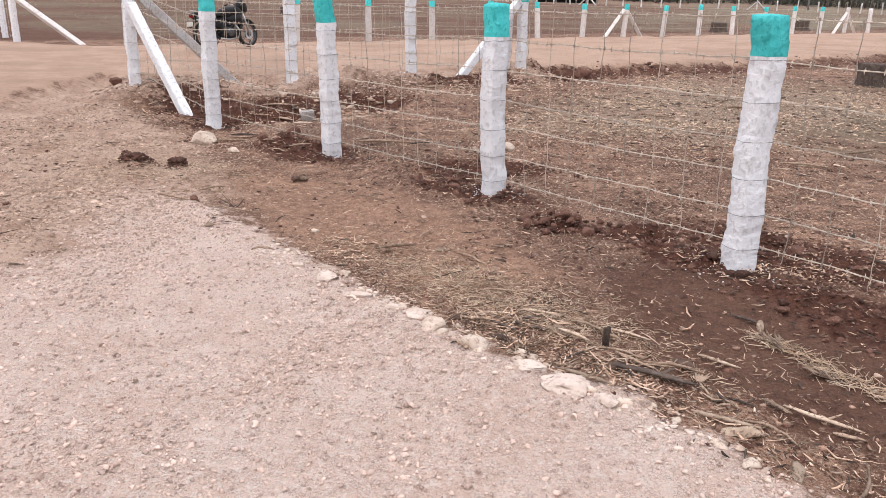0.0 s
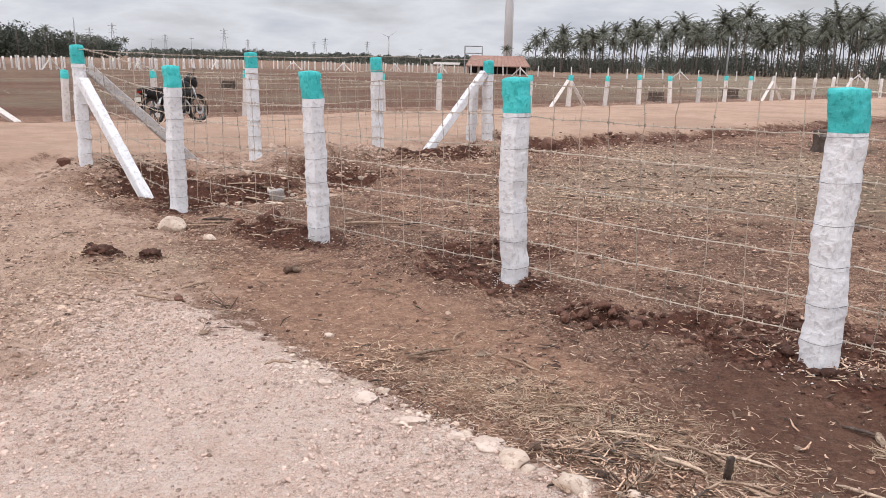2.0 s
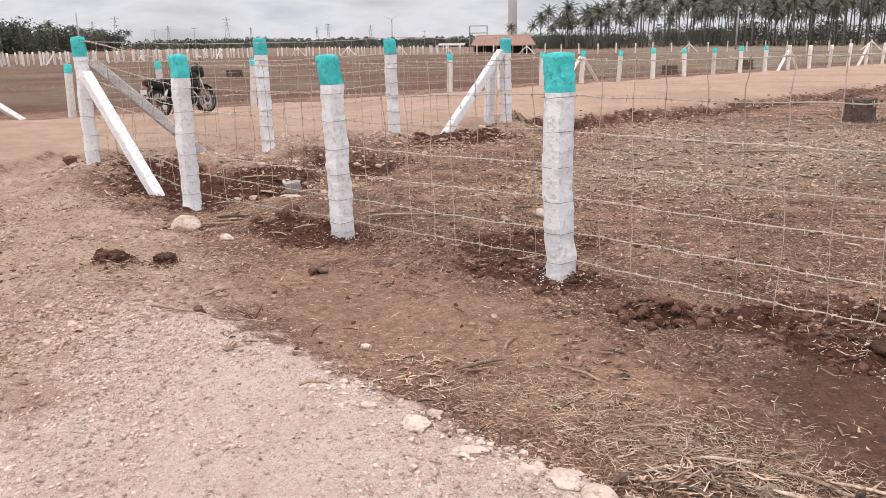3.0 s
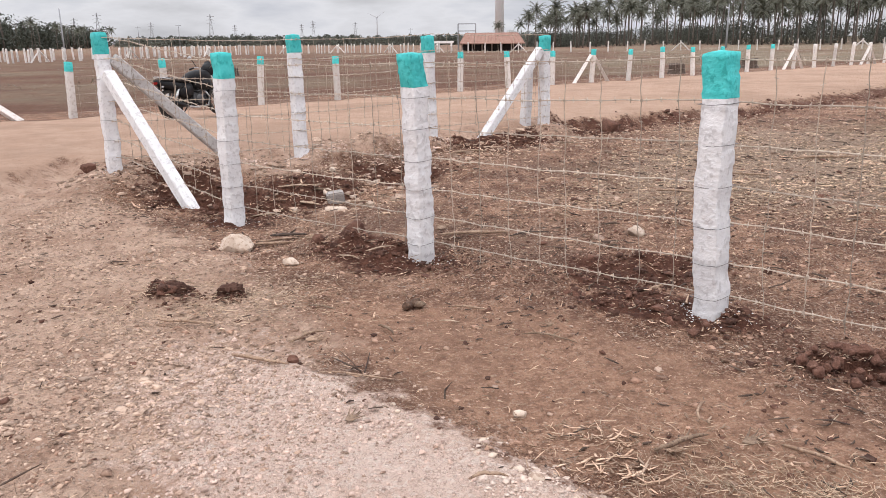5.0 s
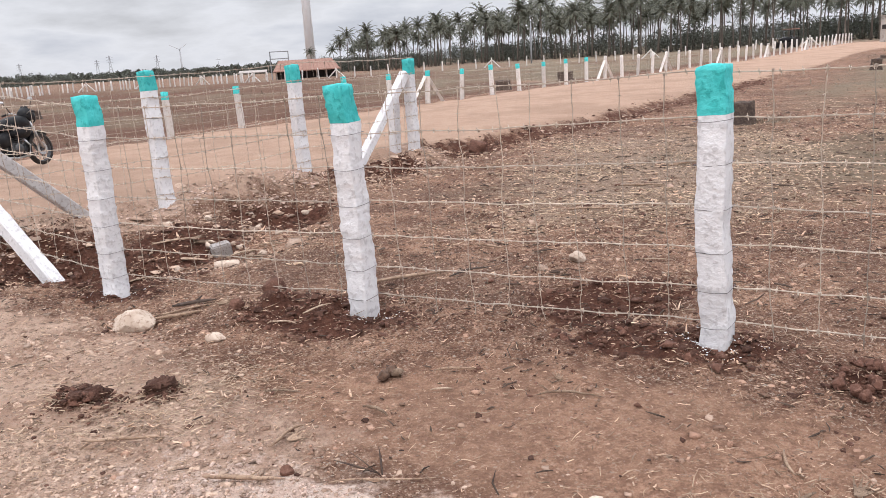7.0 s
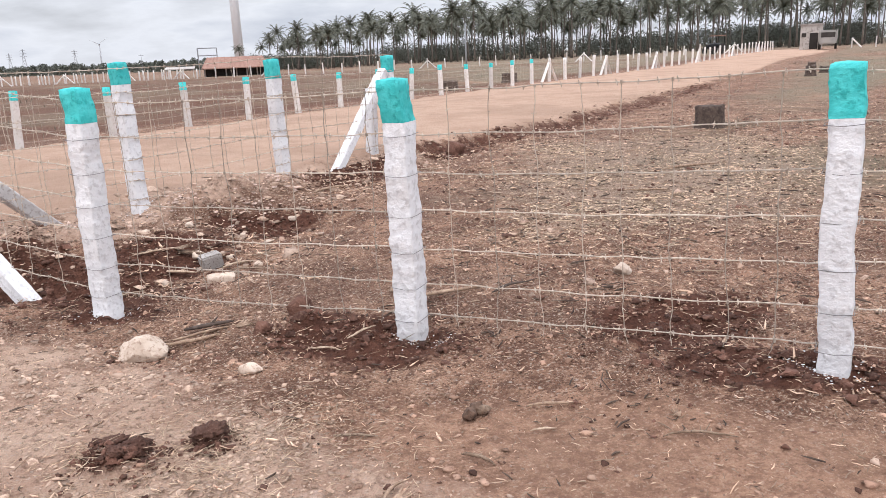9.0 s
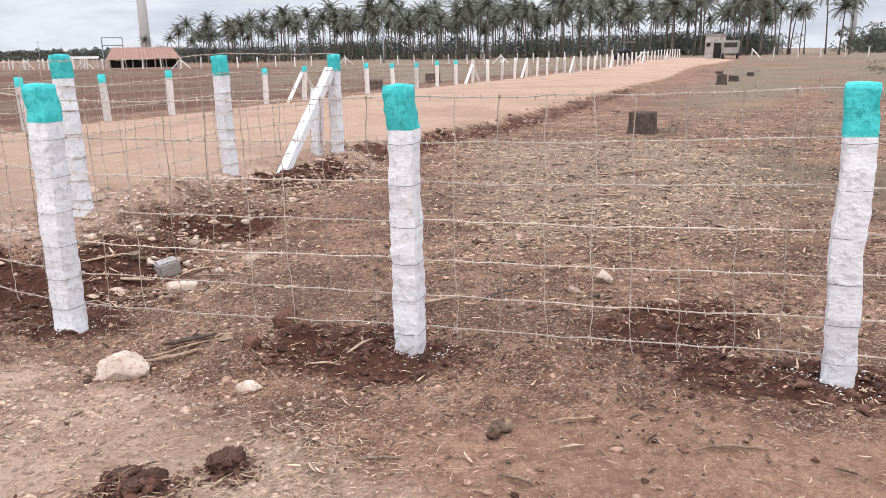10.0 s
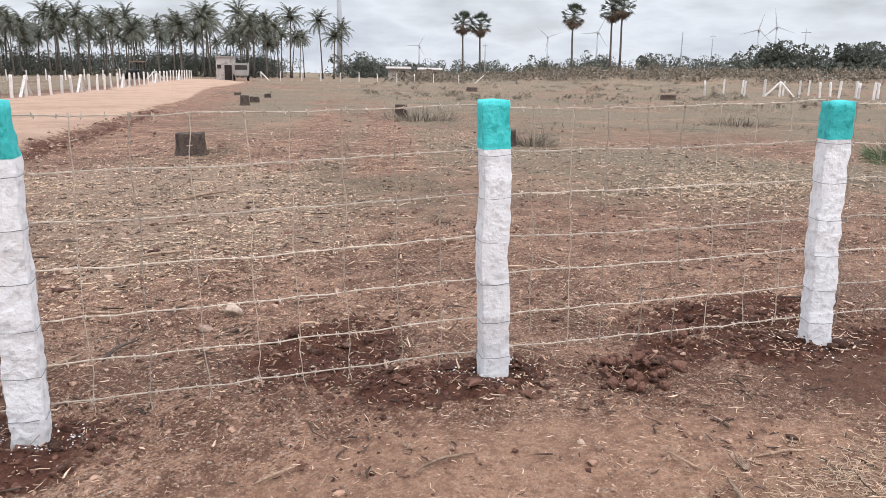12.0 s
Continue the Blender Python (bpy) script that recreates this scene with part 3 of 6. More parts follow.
def axis_steps(lo, hi, step, reach_lo, reach_hi, grow=1.09):
    mid = list(np.arange(lo, hi + step / 2, step))
    for sign, reach, seq in ((-1, reach_lo, []), (1, reach_hi, [])):
        p, s = (lo, step) if sign < 0 else (mid[-1], step)
        while abs(p) < reach:
            s *= grow
            p += sign * s
            seq.append(p)
        mid = seq[::-1] + mid if sign < 0 else mid + seq
    return np.array(mid)


def build_ground():
    xs, ys = axis_steps(-6.2, 3.4, 0.05, 3500, 3500), axis_steps(2.4, 16.2, 0.055, 1500, 3500)
    gx, gy = np.meshgrid(xs, ys)
    z, zones = land(gx.ravel(), gy.ravel())
    nx, ny = len(xs), len(ys)
    me = bpy.data.meshes.new("ground")
    idx = np.arange(nx * ny).reshape(ny, nx)
    quads = np.stack([idx[:-1, :-1], idx[:-1, 1:], idx[1:, 1:], idx[1:, :-1]], -1).reshape(-1, 4)
    me.vertices.add(nx * ny)
    me.vertices.foreach_set("co", np.stack([gx.ravel(), gy.ravel(), z], -1).ravel())
    me.loops.add(quads.size)
    me.loops.foreach_set("vertex_index", quads.ravel())
    me.polygons.add(len(quads))
    me.polygons.foreach_set("loop_start", np.arange(0, quads.size, 4))
    me.polygons.foreach_set("use_smooth", np.ones(len(quads), bool))
    me.update(calc_edges=True)
    for key, w in zones.items():
        me.attributes.new(key, "FLOAT", "POINT").data.foreach_set("value", w.astype(np.float32))
    tagged(part("ground", me, M_GROUND), "brown bare field with tan dirt road and pale gravel track", "ground", kind="structure")


build_ground()


# ---- stone fence posts ----
def post_meshes(seed, height, width=0.138, cap=0.225, wild=1.0, rise=0.042):
    """Roughly split stone post: body and painted top, standing on the origin."""
    rnd = random.Random(seed)
    levels = [-0.2 + i * rise for i in range(int((height + 0.2) / rise))]
    levels = [v for v in levels if v < height - 0.02] + [height - 0.004]
    cut = min(range(len(levels)), key=lambda i: abs(levels[i] - (height - cap)))
    side = [(-0.93, -1), (-0.45, -1.0), (0.0, -1.02), (0.45, -1.0), (0.93, -1)]
    corner = [(x * c - y * s, x * s + y * c) for c, s in ((1, 0), (0, 1), (-1, 0), (0, -1)) for x, y in side]
    m = len(corner)
    ox = oy = 0.0
    jog, rings = 0, []
    for i, z in enumerate(levels):
        if jog == 0:
            tx, ty, jog = rnd.uniform(-0.005, 0.005) * min(wild, 1.3), rnd.uniform(-0.005, 0.005) * min(wild, 1.3), rnd.randint(3, 9)
        jog -= 1
        ox, oy = ox * 0.75 + tx * 0.6, oy * 0.75 + ty * 0.6
        k = width / 2 * (1.03 - 0.04 * z / height)
        top = 0.965 if i == len(levels) - 1 else 1.0
        ring = []
        for cx, cy in corner:
            q = Vector((cx * 2 + seed * 5.3, cy * 2 - seed * 2.1, z * 9))
            d = 1 + wild * (0.05 * noise.noise(q) + 0.045 * noise.noise(q * 2.7)) + 0.065 * min(wild, 1.2) * noise.noise(q * 5.3) + 0.035 * noise.noise(q * 10.7) - 0.09 * max(0.0, noise.noise(Vector((cx * 1.3 - seed, cy * 1.3 + seed, z * 4.3))) - 0.3) - 0.05 * wild * max(0.0, noise.noise(q * 1.9 + Vector((9, 4, 2))) - 0.35)
            ring.append((cx * k * d * top + ox, cy * k * d * top + oy, z + (rnd.uniform(-0.006, 0.006) if top < 1 else 0)))
        rings.append(ring)

    def skin(rs, lid):
        v, f = [c for r in rs for c in r], []
        for i in range(len(rs) - 1):
            for k in range(m):
                f.append((i * m + k, i * m + (k + 1) % m, (i + 1) * m + (k + 1) % m, (i + 1) * m + k))
        if lid:
            v.append((ox + rnd.uniform(-0.02, 0.02), oy + rnd.uniform(-0.02, 0.02), height + 0.008))
            b = (len(rs) - 1) * m
            f += [(b + k, b + (k + 1) % m, len(v) - 1) for k in range(m)]
        return v, f

    body = mesh_from("body", *skin(rings[:cut + 1], False), True)
    paint = [[(x * 1.015, y * 1.015, z) for x, y, z in r] for r in rings[cut:]]
    head = mesh_from("painted_top", *skin(paint, True), True)
    return body, head


def stand(base, top, turn):
    """The pose of a post whose foot and head are known."""
    z = (Vector(top) - Vector(base)).normalized()
    x = Vector((math.cos(radians(turn)), math.sin(radians(turn)), 0))
    y = z.cross(x).normalized()
    x = y.cross(z)
    return Matrix(((x.x, y.x, z.x, base[0]), (x.y, y.y, z.y, base[1]), (x.z, y.z, z.z, base[2]), (0, 0, 0, 1)))


WIRE_LEVELS = [1.435, 1.205, 0.985, 0.765, 0.550, 0.335, 0.140]


def near_post(base, top, turn, seed, label, wild=1.0, ties=True):
    h = (Vector(top) - Vector(base)).length
    ob = thing("fence_post", label, "fence post", stand(base, top, turn), "posts of the near fence")
    body, head = post_meshes(seed, h, wild=wild, rise=0.026)
    part("body", body, M_LIME, ob)
    part("painted_top", head, M_TEAL, ob, "bright teal painted top")
    if ties:
        s = 0.0785
        for lev in WIRE_LEVELS[1:]:
            z = lev + random.uniform(-0.008, 0.008)
            loop = [(s, 0, z), (s, -s, z + 0.003), (0, -s * 1.03, z - 0.004), (-s, -s, z + 0.002), (-s, s, z), (s, s, z + 0.002), (s, 0, z)]
            part("tie_wire", tube_mesh("tie_wire", loop, 0.0017, 5), M_TIE, ob)
    return ob


TURN_A, TURN_B = 141.0 + 180, 42.3
for i, (b, t) in enumerate(POSTS_A):
    near_post(b, t, TURN_A - (0, 20, 6, 0, 0)[i] if i < 5 else TURN_B, 11 + i, ["white limewashed stone post with teal top in dug soil", "white limewashed stone post, teal top, leaning slightly beside gravel verge",
              "straight white limewashed stone post with teal top", "white limewashed stone post with bulging chipped side and teal top",
              "white limewashed stone post with teal top near pale rock", "tall white corner post with teal top and two braces"][i], [1.2, 1.25, 1.1, 2.0, 1.2, 1.2][i])
for i, (b, t) in enumerate(POSTS_B):
    near_post(b, t, TURN_B, 31 + i, ["white limewashed stone post with teal top on rubble berm", "white limewashed stone post with teal top beside dug hollow",
              "white end post with teal top and slanting brace"][i])


def brace(foot, head, label, mat, seed, width=0.125, category="brace"):
    """A slanting stone strut from the ground to a post."""
    a, b = Vector(foot), Vector(head)
    z = (b - a).normalized()
    side = Vector((0, 0, 1)).cross(z).normalized()
    m = Matrix((( side.x, z.cross(side).x, z.x, a.x), (side.y, z.cross(side).y, z.y, a.y), (side.z, z.cross(side).z, z.z, a.z), (0, 0, 0, 1)))
    n, h, v, f = 40, (b - a).length + 0.05, [], []
    for i in range(n + 1):
        q = -0.12 + (h + 0.12) * i / n
        for cx, cy in ((-1, -0.8), (-0.8, -1), (0.8, -1), (1, -0.8), (1, 0.8), (0.8, 1), (-0.8, 1), (-1, 0.8)):
            d = 1 + 0.06 * noise.noise(Vector((cx * 2 + seed, cy * 2, q * 6))) + 0.05 * noise.noise(Vector((cx * 3, cy * 3 + seed, q * 17)))
            v.append((cx * width / 2 * d, cy * width / 2 * d, q))
    for i in range(n):
        f += [(i * 8 + k, i * 8 + (k + 1) % 8, (i + 1) * 8 + (k + 1) % 8, (i + 1) * 8 + k) for k in range(8)]
    f += [tuple(reversed(range(8))), tuple(n * 8 + k for k in range(8))]
    ob = part("brace", mesh_from("brace", v, f), mat)
    ob.matrix_basis = m
    return tagged(ob, label, category, "braces of the near fence")


brace((-3.92, 9.88, -0.10), (-5.02, 10.66, 1.20), "bright white square stone brace leaning on corner post", M_LIME, 3, 0.122)
brace((-4.10, 11.75, 0.10), (-5.06, 10.91, 1.36), "grey-white stone brace leaning on corner post", M_LIME_OLD, 5, 0.125)
brace((-1.12, 14.28, 0.08), (-0.25, 15.14, 1.35), "white square stone brace leaning on end post", M_LIME, 7, 0.13)
stub = thing("fence_post", "short plain white stone post beside the end post", "fence post", stand((-0.43, 15.32, 0.17), (-0.40, 15.30, 1.15), TURN_B), "posts of the near fence")
part("body", post_meshes(77, 0.98, 0.13, 0.0)[0], M_LIME, stub)


# ---- barbed wire of the near fence ----
def barbed(name, a, b, sag, rnd, radius=0.0036, wobble=0.006, pitch=0.095):
    """One strand with its barbs, from a to b."""
    a, b = Vector(a), Vector(b)
    n = max(4, int((b - a).length / 0.12))
    pts = []
    for i in range(n + 1):
        t = i / n
        p = a.lerp(b, t)
        e = 0.0 if i in (0, n) else 1.0
        pts.append(p + Vector((rnd.uniform(-1, 1) * wobble * e, rnd.uniform(-1, 1) * wobble * e, rnd.uniform(-1, 1) * wobble * e - sag * 4 * t * (1 - t))))
    v, f = [], []
    add_tube(v, f, pts, radius, 5)
    d = (b - a).normalized()
    side = d.cross(Vector((0.3, 0.2, 1))).normalized()
    up = d.cross(side)
    k = pitch * rnd.random()
    length = (b - a).length
    while k < length:
        t = k / length
        i = min(int(t * n), n - 1)
        p = pts[i].lerp(pts[i + 1], t * n - i)
        q = rnd.uniform(0, math.pi)
        for s in (0.0, math.pi / 2):
            e = (side * math.cos(q + s) + up * math.sin(q + s)) * 0.019
            add_tube(v, f, [p - e + d * 0.004, p + e - d * 0.004], 0.0023, 3)
        add_tube(v, f, [p - d * 0.006, p + d * 0.006], radius * 1.6, 5)
        k += pitch
    return mesh_from(name, v, f)


def wire_bay(post_a, post_b, inward, seed, stays=9, radius=0.0036):
    """The strands and stays between two posts, as one stretch of wire fence."""
    rnd = random.Random(seed)
    (ab, at), (bb, bt) = post_a, post_b
    off = Vector((inward[0], inward[1], 0)) * 0.085
    fence = thing("wire_fence", "dusty barbed wire strands and stays strung between stone posts", "wire fence", None, "bays of the near wire fence")
    ends = []
    for lev in WIRE_LEVELS:
        ha, hb = (Vector(at) - Vector(ab)).normalized() * (lev + rnd.uniform(-0.012, 0.012)), (Vector(bt) - Vector(bb)).normalized() * (lev + rnd.uniform(-0.012, 0.012))
        a, b = Vector(ab) + ha + off, Vector(bb) + hb + off
        sag = rnd.uniform(0.004, 0.02)
        ends.append((a, b, sag))
        part("strand", barbed("strand", a, b, sag, rnd, radius), M_WIRE, fence)
    for i in range(1, stays):
        t = i / stays + rnd.uniform(-0.012, 0.012)
        rows = [a.lerp(b, t + rnd.uniform(-0.006, 0.006)) + Vector((0, 0, -sag * 4 * t * (1 - t))) for a, b, sag in ends]
        rows.append(rows[-1] + Vector((rnd.uniform(-0.02, 0.02), rnd.uniform(-0.02, 0.02), -rnd.uniform(0.03, 0.09))))
        v, f = [], []
        pts = []
        for p, q in zip(rows, rows[1:]):
            pts += [p, p.lerp(q, 0.35) + Vector((rnd.uniform(-1, 1), rnd.uniform(-1, 1), 0)) * 0.006, p.lerp(q, 0.7) + Vector((rnd.uniform(-1, 1), rnd.uniform(-1, 1), 0)) * 0.006]
        pts.append(rows[-1])
        add_tube(v, f, pts, radius * 0.72, 5)
        for p in rows[:-1]:
            add_tube(v, f, [p + Vector((0, 0, 0.009)), p - Vector((0, 0, 0.009))], radius * 2.0, 5)
        for p, q in zip(rows[:-1], rows[1:]):
            c = p.lerp(q, rnd.uniform(0.3, 0.7))
            e = Vector((rnd.uniform(-1, 1), rnd.uniform(-1, 1), rnd.uniform(-0.5, 0.5))).normalized() * 0.014
            add_tube(v, f, [c - e, c + e], 0.002, 3)
        part("stay", mesh_from("stay", v, f), M_STAY, fence)


for i in range(5):
    wire_bay(POSTS_A[i], POSTS_A[i + 1], (0.621, 0.784), 51 + i)
chain = [POSTS_A[5]] + POSTS_B
for i in range(3):
    wire_bay(chain[i], chain[i + 1], (0.678, -0.735), 61 + i)


# ---- the fence across the road, and the fences beyond ----
def far_post_master(seed, height, label, group, teal=True, mat=None, rise=0.1):
    ob = thing("fence_post", label, "fence post", None, group)
    body, head = post_meshes(seed, height, 0.135, 0.2, 0.7, rise)
    part("body", body, mat or M_LIME_FAR, ob)
    part("painted_top", head, M_TEAL if teal else (mat or M_LIME_FAR), ob, "teal painted top" if teal else "")
    return ob


def far_brace(foot, head, group):
    v, f = [], []
    a, b = Vector(foot), Vector(head)
    add_tube(v, f, [a, a.lerp(b, 0.5), b], [0.085, 0.08, 0.08], 4)
    return tagged(part("brace", mesh_from("brace", v, f), M_LIME_FAR), "dusty white stone brace leaning on fence post", "brace", group)


ROW_D = [(-10.15, 18.8), (-8.87, 20.78), (-6.97, 22.1), (-5.3, 23.7), (-3.65, 25.15), (-2.08, 26.95), (-0.55, 28.5), (0.98, 30.0), (2.5, 31.4)]
d_dir = Vector((math.cos(radians(44.2)), math.sin(radians(44.2))))
while len(ROW_D) < 50:
    ROW_D.append((ROW_D[-1][0] + 2.2 * d_dir.x, ROW_D[-1][1] + 2.2 * d_dir.y))
rnd = random.Random(5)
plain_d = far_post_master(210, 1.2, "dusty white stone post far along the dirt road", "posts along the road", False)
masters_d = [far_post_master(200 + i, 1.2, "dusty white stone post with teal top beside dirt road", "posts along the road") for i in range(3)]
for i, (x, y) in enumerate(ROW_D):
    m = pose(x, y, gz(x, y) - 0.02 + rnd.uniform(-0.04, 0.04), rnd.uniform(-3, 3), rnd.uniform(-3, 3), 44 + rnd.uniform(-12, 12))
    if i < 3:
        masters_d[i].matrix_basis = m
    elif i == 15:
        plain_d.matrix_basis = m
    else:
        copy_thing(masters_d[i % 3] if i < 15 else plain_d, m)
for i in (8, 15, 19, 24, 30, 37, 44):
    x, y = ROW_D[i]
    for s in (-1, 1):
        fx, fy = x + s * 1.0 * d_dir.x, y + s * 1.0 * d_dir.y
        far_brace((fx, fy, gz(fx, fy) - 0.05), (x + s * 0.08 * d_dir.x, y + s * 0.08 * d_dir.y, gz(x, y) + 0.95), "braces along the road")
# the fence that leaves the junction behind the road
ROW_L = [(-12.4, 17.75)]
while len(ROW_L) < 14:
    ROW_L.append((ROW_L[-1][0] - 2.2 * 0.702, ROW_L[-1][1] + 2.2 * 0.712))
masters_l = [far_post_master(220 + i, 1.42, "white stone post with teal top in fence beyond junction", "posts beyond the junction", True, M_LIME) for i in range(2)]
for i, (x, y) in enumerate(ROW_L):
    m = pose(x, y, gz(x, y) - 0.02, rnd.uniform(-3, 3), rnd.uniform(-3, 3), 51 + rnd.uniform(-8, 8))
    if i < 2:
        masters_l[i].matrix_basis = m
    else:
        copy_thing(masters_l[i % 2], m)
far_brace((-10.95, 18.2, gz(-10.95, 18.2) - 0.05), (-12.3, 17.8, 1.05), "braces beyond the junction")


def far_wires(name, row, height, levels, label, radius=0.003, stays=0):
    """Thin strands along a row of far posts, joined since they cannot be told apart."""
    v, f = [], []
    r2 = random.Random(len(row))
    for (ax, ay), (bx, by) in zip(row, row[1:]):
        za, zb = gz(ax, ay), gz(bx, by)
        for k in range(levels):
            h = height * (k + 0.6) / levels
            mid = ((ax + bx) / 2, (ay + by) / 2, (za + zb) / 2 + h - r2.uniform(0.0, 0.03))
            add_tube(v, f, [(ax, ay, za + h), mid, (bx, by, zb + h)], radius, 3)
        for k in range(stays):
            t = (k + 0.5) / stays
            x, y, z = ax + (bx - ax) * t, ay + (by - ay) * t, za + (zb - za) * t
            add_tube(v, f, [(x, y, z + 0.08), (x + r2.uniform(-0.02, 0.02), y, z + height * 0.95)], radius * 0.8, 3)
    return tagged(part(name, mesh_from(name, v, f), M_WIRE), label, "wire fence", kind="stuff")


far_wires("wire_fence", ROW_D[:26], 1.15, 6, "thin dusty wires strung along the roadside posts", 0.0032, 6)
far_wires("wire_fence", ROW_L, 1.3, 6, "thin dusty wires of the fence beyond the junction", 0.0035, 5)


def plain_row(points, spacing, height, masters, wander=0.15, brace_every=0, group=""):
    """Far fence posts along a line."""
    pts = []
    for (ax, ay), (bx, by) in zip(points, points[1:]):
        n = max(1, int(math.hypot(bx - ax, by - ay) / spacing))
        pts += [(ax + (bx - ax) * k / n, ay + (by - ay) * k / n, math.atan2(by - ay, bx - ax)) for k in range(n)]
    for i, (x, y, a) in enumerate(pts):
        x, y = x + rnd.uniform(-wander, wander), y + rnd.uniform(-wander, wander)
        copy_thing(masters[i % len(masters)], pose(x, y, gz(x, y) - 0.02, rnd.uniform(-3, 3), rnd.uniform(-3, 3), math.degrees(a)))
        if brace_every and i % brace_every == brace_every // 2:
            for s in (-1, 1):
                fx, fy = x + s * 1.1 * math.cos(a), y + s * 1.1 * math.sin(a)
                far_brace((fx, fy, gz(fx, fy) - 0.05), (x, y, gz(x, y) + height * 0.85), group)


G_FAR = "posts of the far fences"
master_e = [far_post_master(240, 1.2, "small white stone post of a far fence", G_FAR, False, None, 0.35), far_post_master(241, 1.3, "small white stone post of a far fence", G_FAR, False, None, 0.35)]
master_e[0].matrix_basis = pose(-37, 102, gz(-37, 102))
master_e[1].matrix_basis = pose(-35.5, 106, gz(-35.5, 106))
G_BR = "braces of the far fences"
plain_row([(-62, 48), (-46, 64), (-34, 108)], 0.9, 1.25, master_e, 0.4, 14, G_BR)
plain_row([(-64, 56), (-50, 72), (-40, 112)], 1.1, 1.25, master_e, 0.4, 0, G_BR)
plain_row([(-34, 112), (-16, 112), (-8, 108)], 0.6, 1.25, master_e, 0.4, 12, G_BR)
plain_row([(-7, 104), (8, 100), (22, 104), (44, 98), (62, 92)], 2.1, 1.2, master_e, 0.1, 9, G_BR)
plain_row([(70.5, 84), (88, 68), (92, 62)], 2.5, 1.25, master_e, 0.1, 0, G_BR)
far_brace((71.2, 83.3, gz(71, 83)), (70.4, 84.0, gz(70, 84) + 1.1), G_BR)
far_brace((91.2, 63, gz(91, 63)), (92, 62, gz(92, 62) + 1.1), G_BR)
plain_row([(59.5, 21.9), (62.5, 12.8), (58, 6.5), (55, 3.0)], 1.3, 1.35, master_e, 0.15, 9, G_BR)
plain_row([(66, 21), (67, 14), (63, 6)], 1.7, 1.2, master_e, 0.3, 0, G_BR)


# ---- motorcycle parked on the road ----
def wheel(parent, x, side_disc, name):
    w = part(name, lathe_bm([(0.245, -0.05), (0.285, -0.048), (0.303, -0.028), (0.309, 0.0), (0.303, 0.028), (0.285, 0.048), (0.245, 0.05), (0.240, 0.0), (0.245, -0.05)], 40, "Y"), M_RUBBER, parent, "dusty black tyre", True)
    w.location = (x, 0, 0.309)
    part("rim", lathe_bm([(0.245, -0.035), (0.232, -0.03), (0.222, 0.0), (0.232, 0.03), (0.245, 0.035)], 36, "Y"), M_ALLOY, w, "grey alloy rim", True)
    for k in range(5):
        v, f = [], []
        for d in (-0.13, 0.13):
            q = 2 * math.pi * k / 5
            add_tube(v, f, [(0.03 * math.cos(q), 0, 0.03 * math.sin(q)), (0.228 * math.cos(q + d), 0, 0.228 * math.sin(q + d))], 0.011, 5)
        part("spoke", mesh_from("spoke", v, f), M_ALLOY, w)
    part("hub", lathe_bm([(0.0, -0.06), (0.045, -0.06), (0.05, -0.03), (0.05, 0.03), (0.045, 0.06), (0.0, 0.06)], 16, "Y"), M_ALLOY, w)
    if side_disc:
        part("brake_disc", lathe_bm([(0.07, -0.062), (0.12, -0.064), (0.12, -0.068), (0.07, -0.066), (0.07, -0.062)], 28, "Y"), M_CHROME, w, "bright steel brake disc")
    return w


def shell(stations, sides=14):
    """A closed skin through oval stations of (x, z, half width, half height)."""
    v, f = [], []
    for x, z, hw, hh in stations:
        for k in range(sides):
            q = 2 * math.pi * k / sides
            c, s = math.cos(q), math.sin(q)
            v.append((x, hw * math.copysign(abs(c) ** 0.75, c), z + hh * math.copysign(abs(s) ** 0.75, s)))
    n = len(stations)
    for i in range(n - 1):
        f += [(i * sides + k, i * sides + (k + 1) % sides, (i + 1) * sides + (k + 1) % sides, (i + 1) * sides + k) for k in range(sides)]
    f += [tuple(reversed(range(sides))), tuple((n - 1) * sides + k for k in range(sides))]
    return mesh_from("shell", v, f, True)


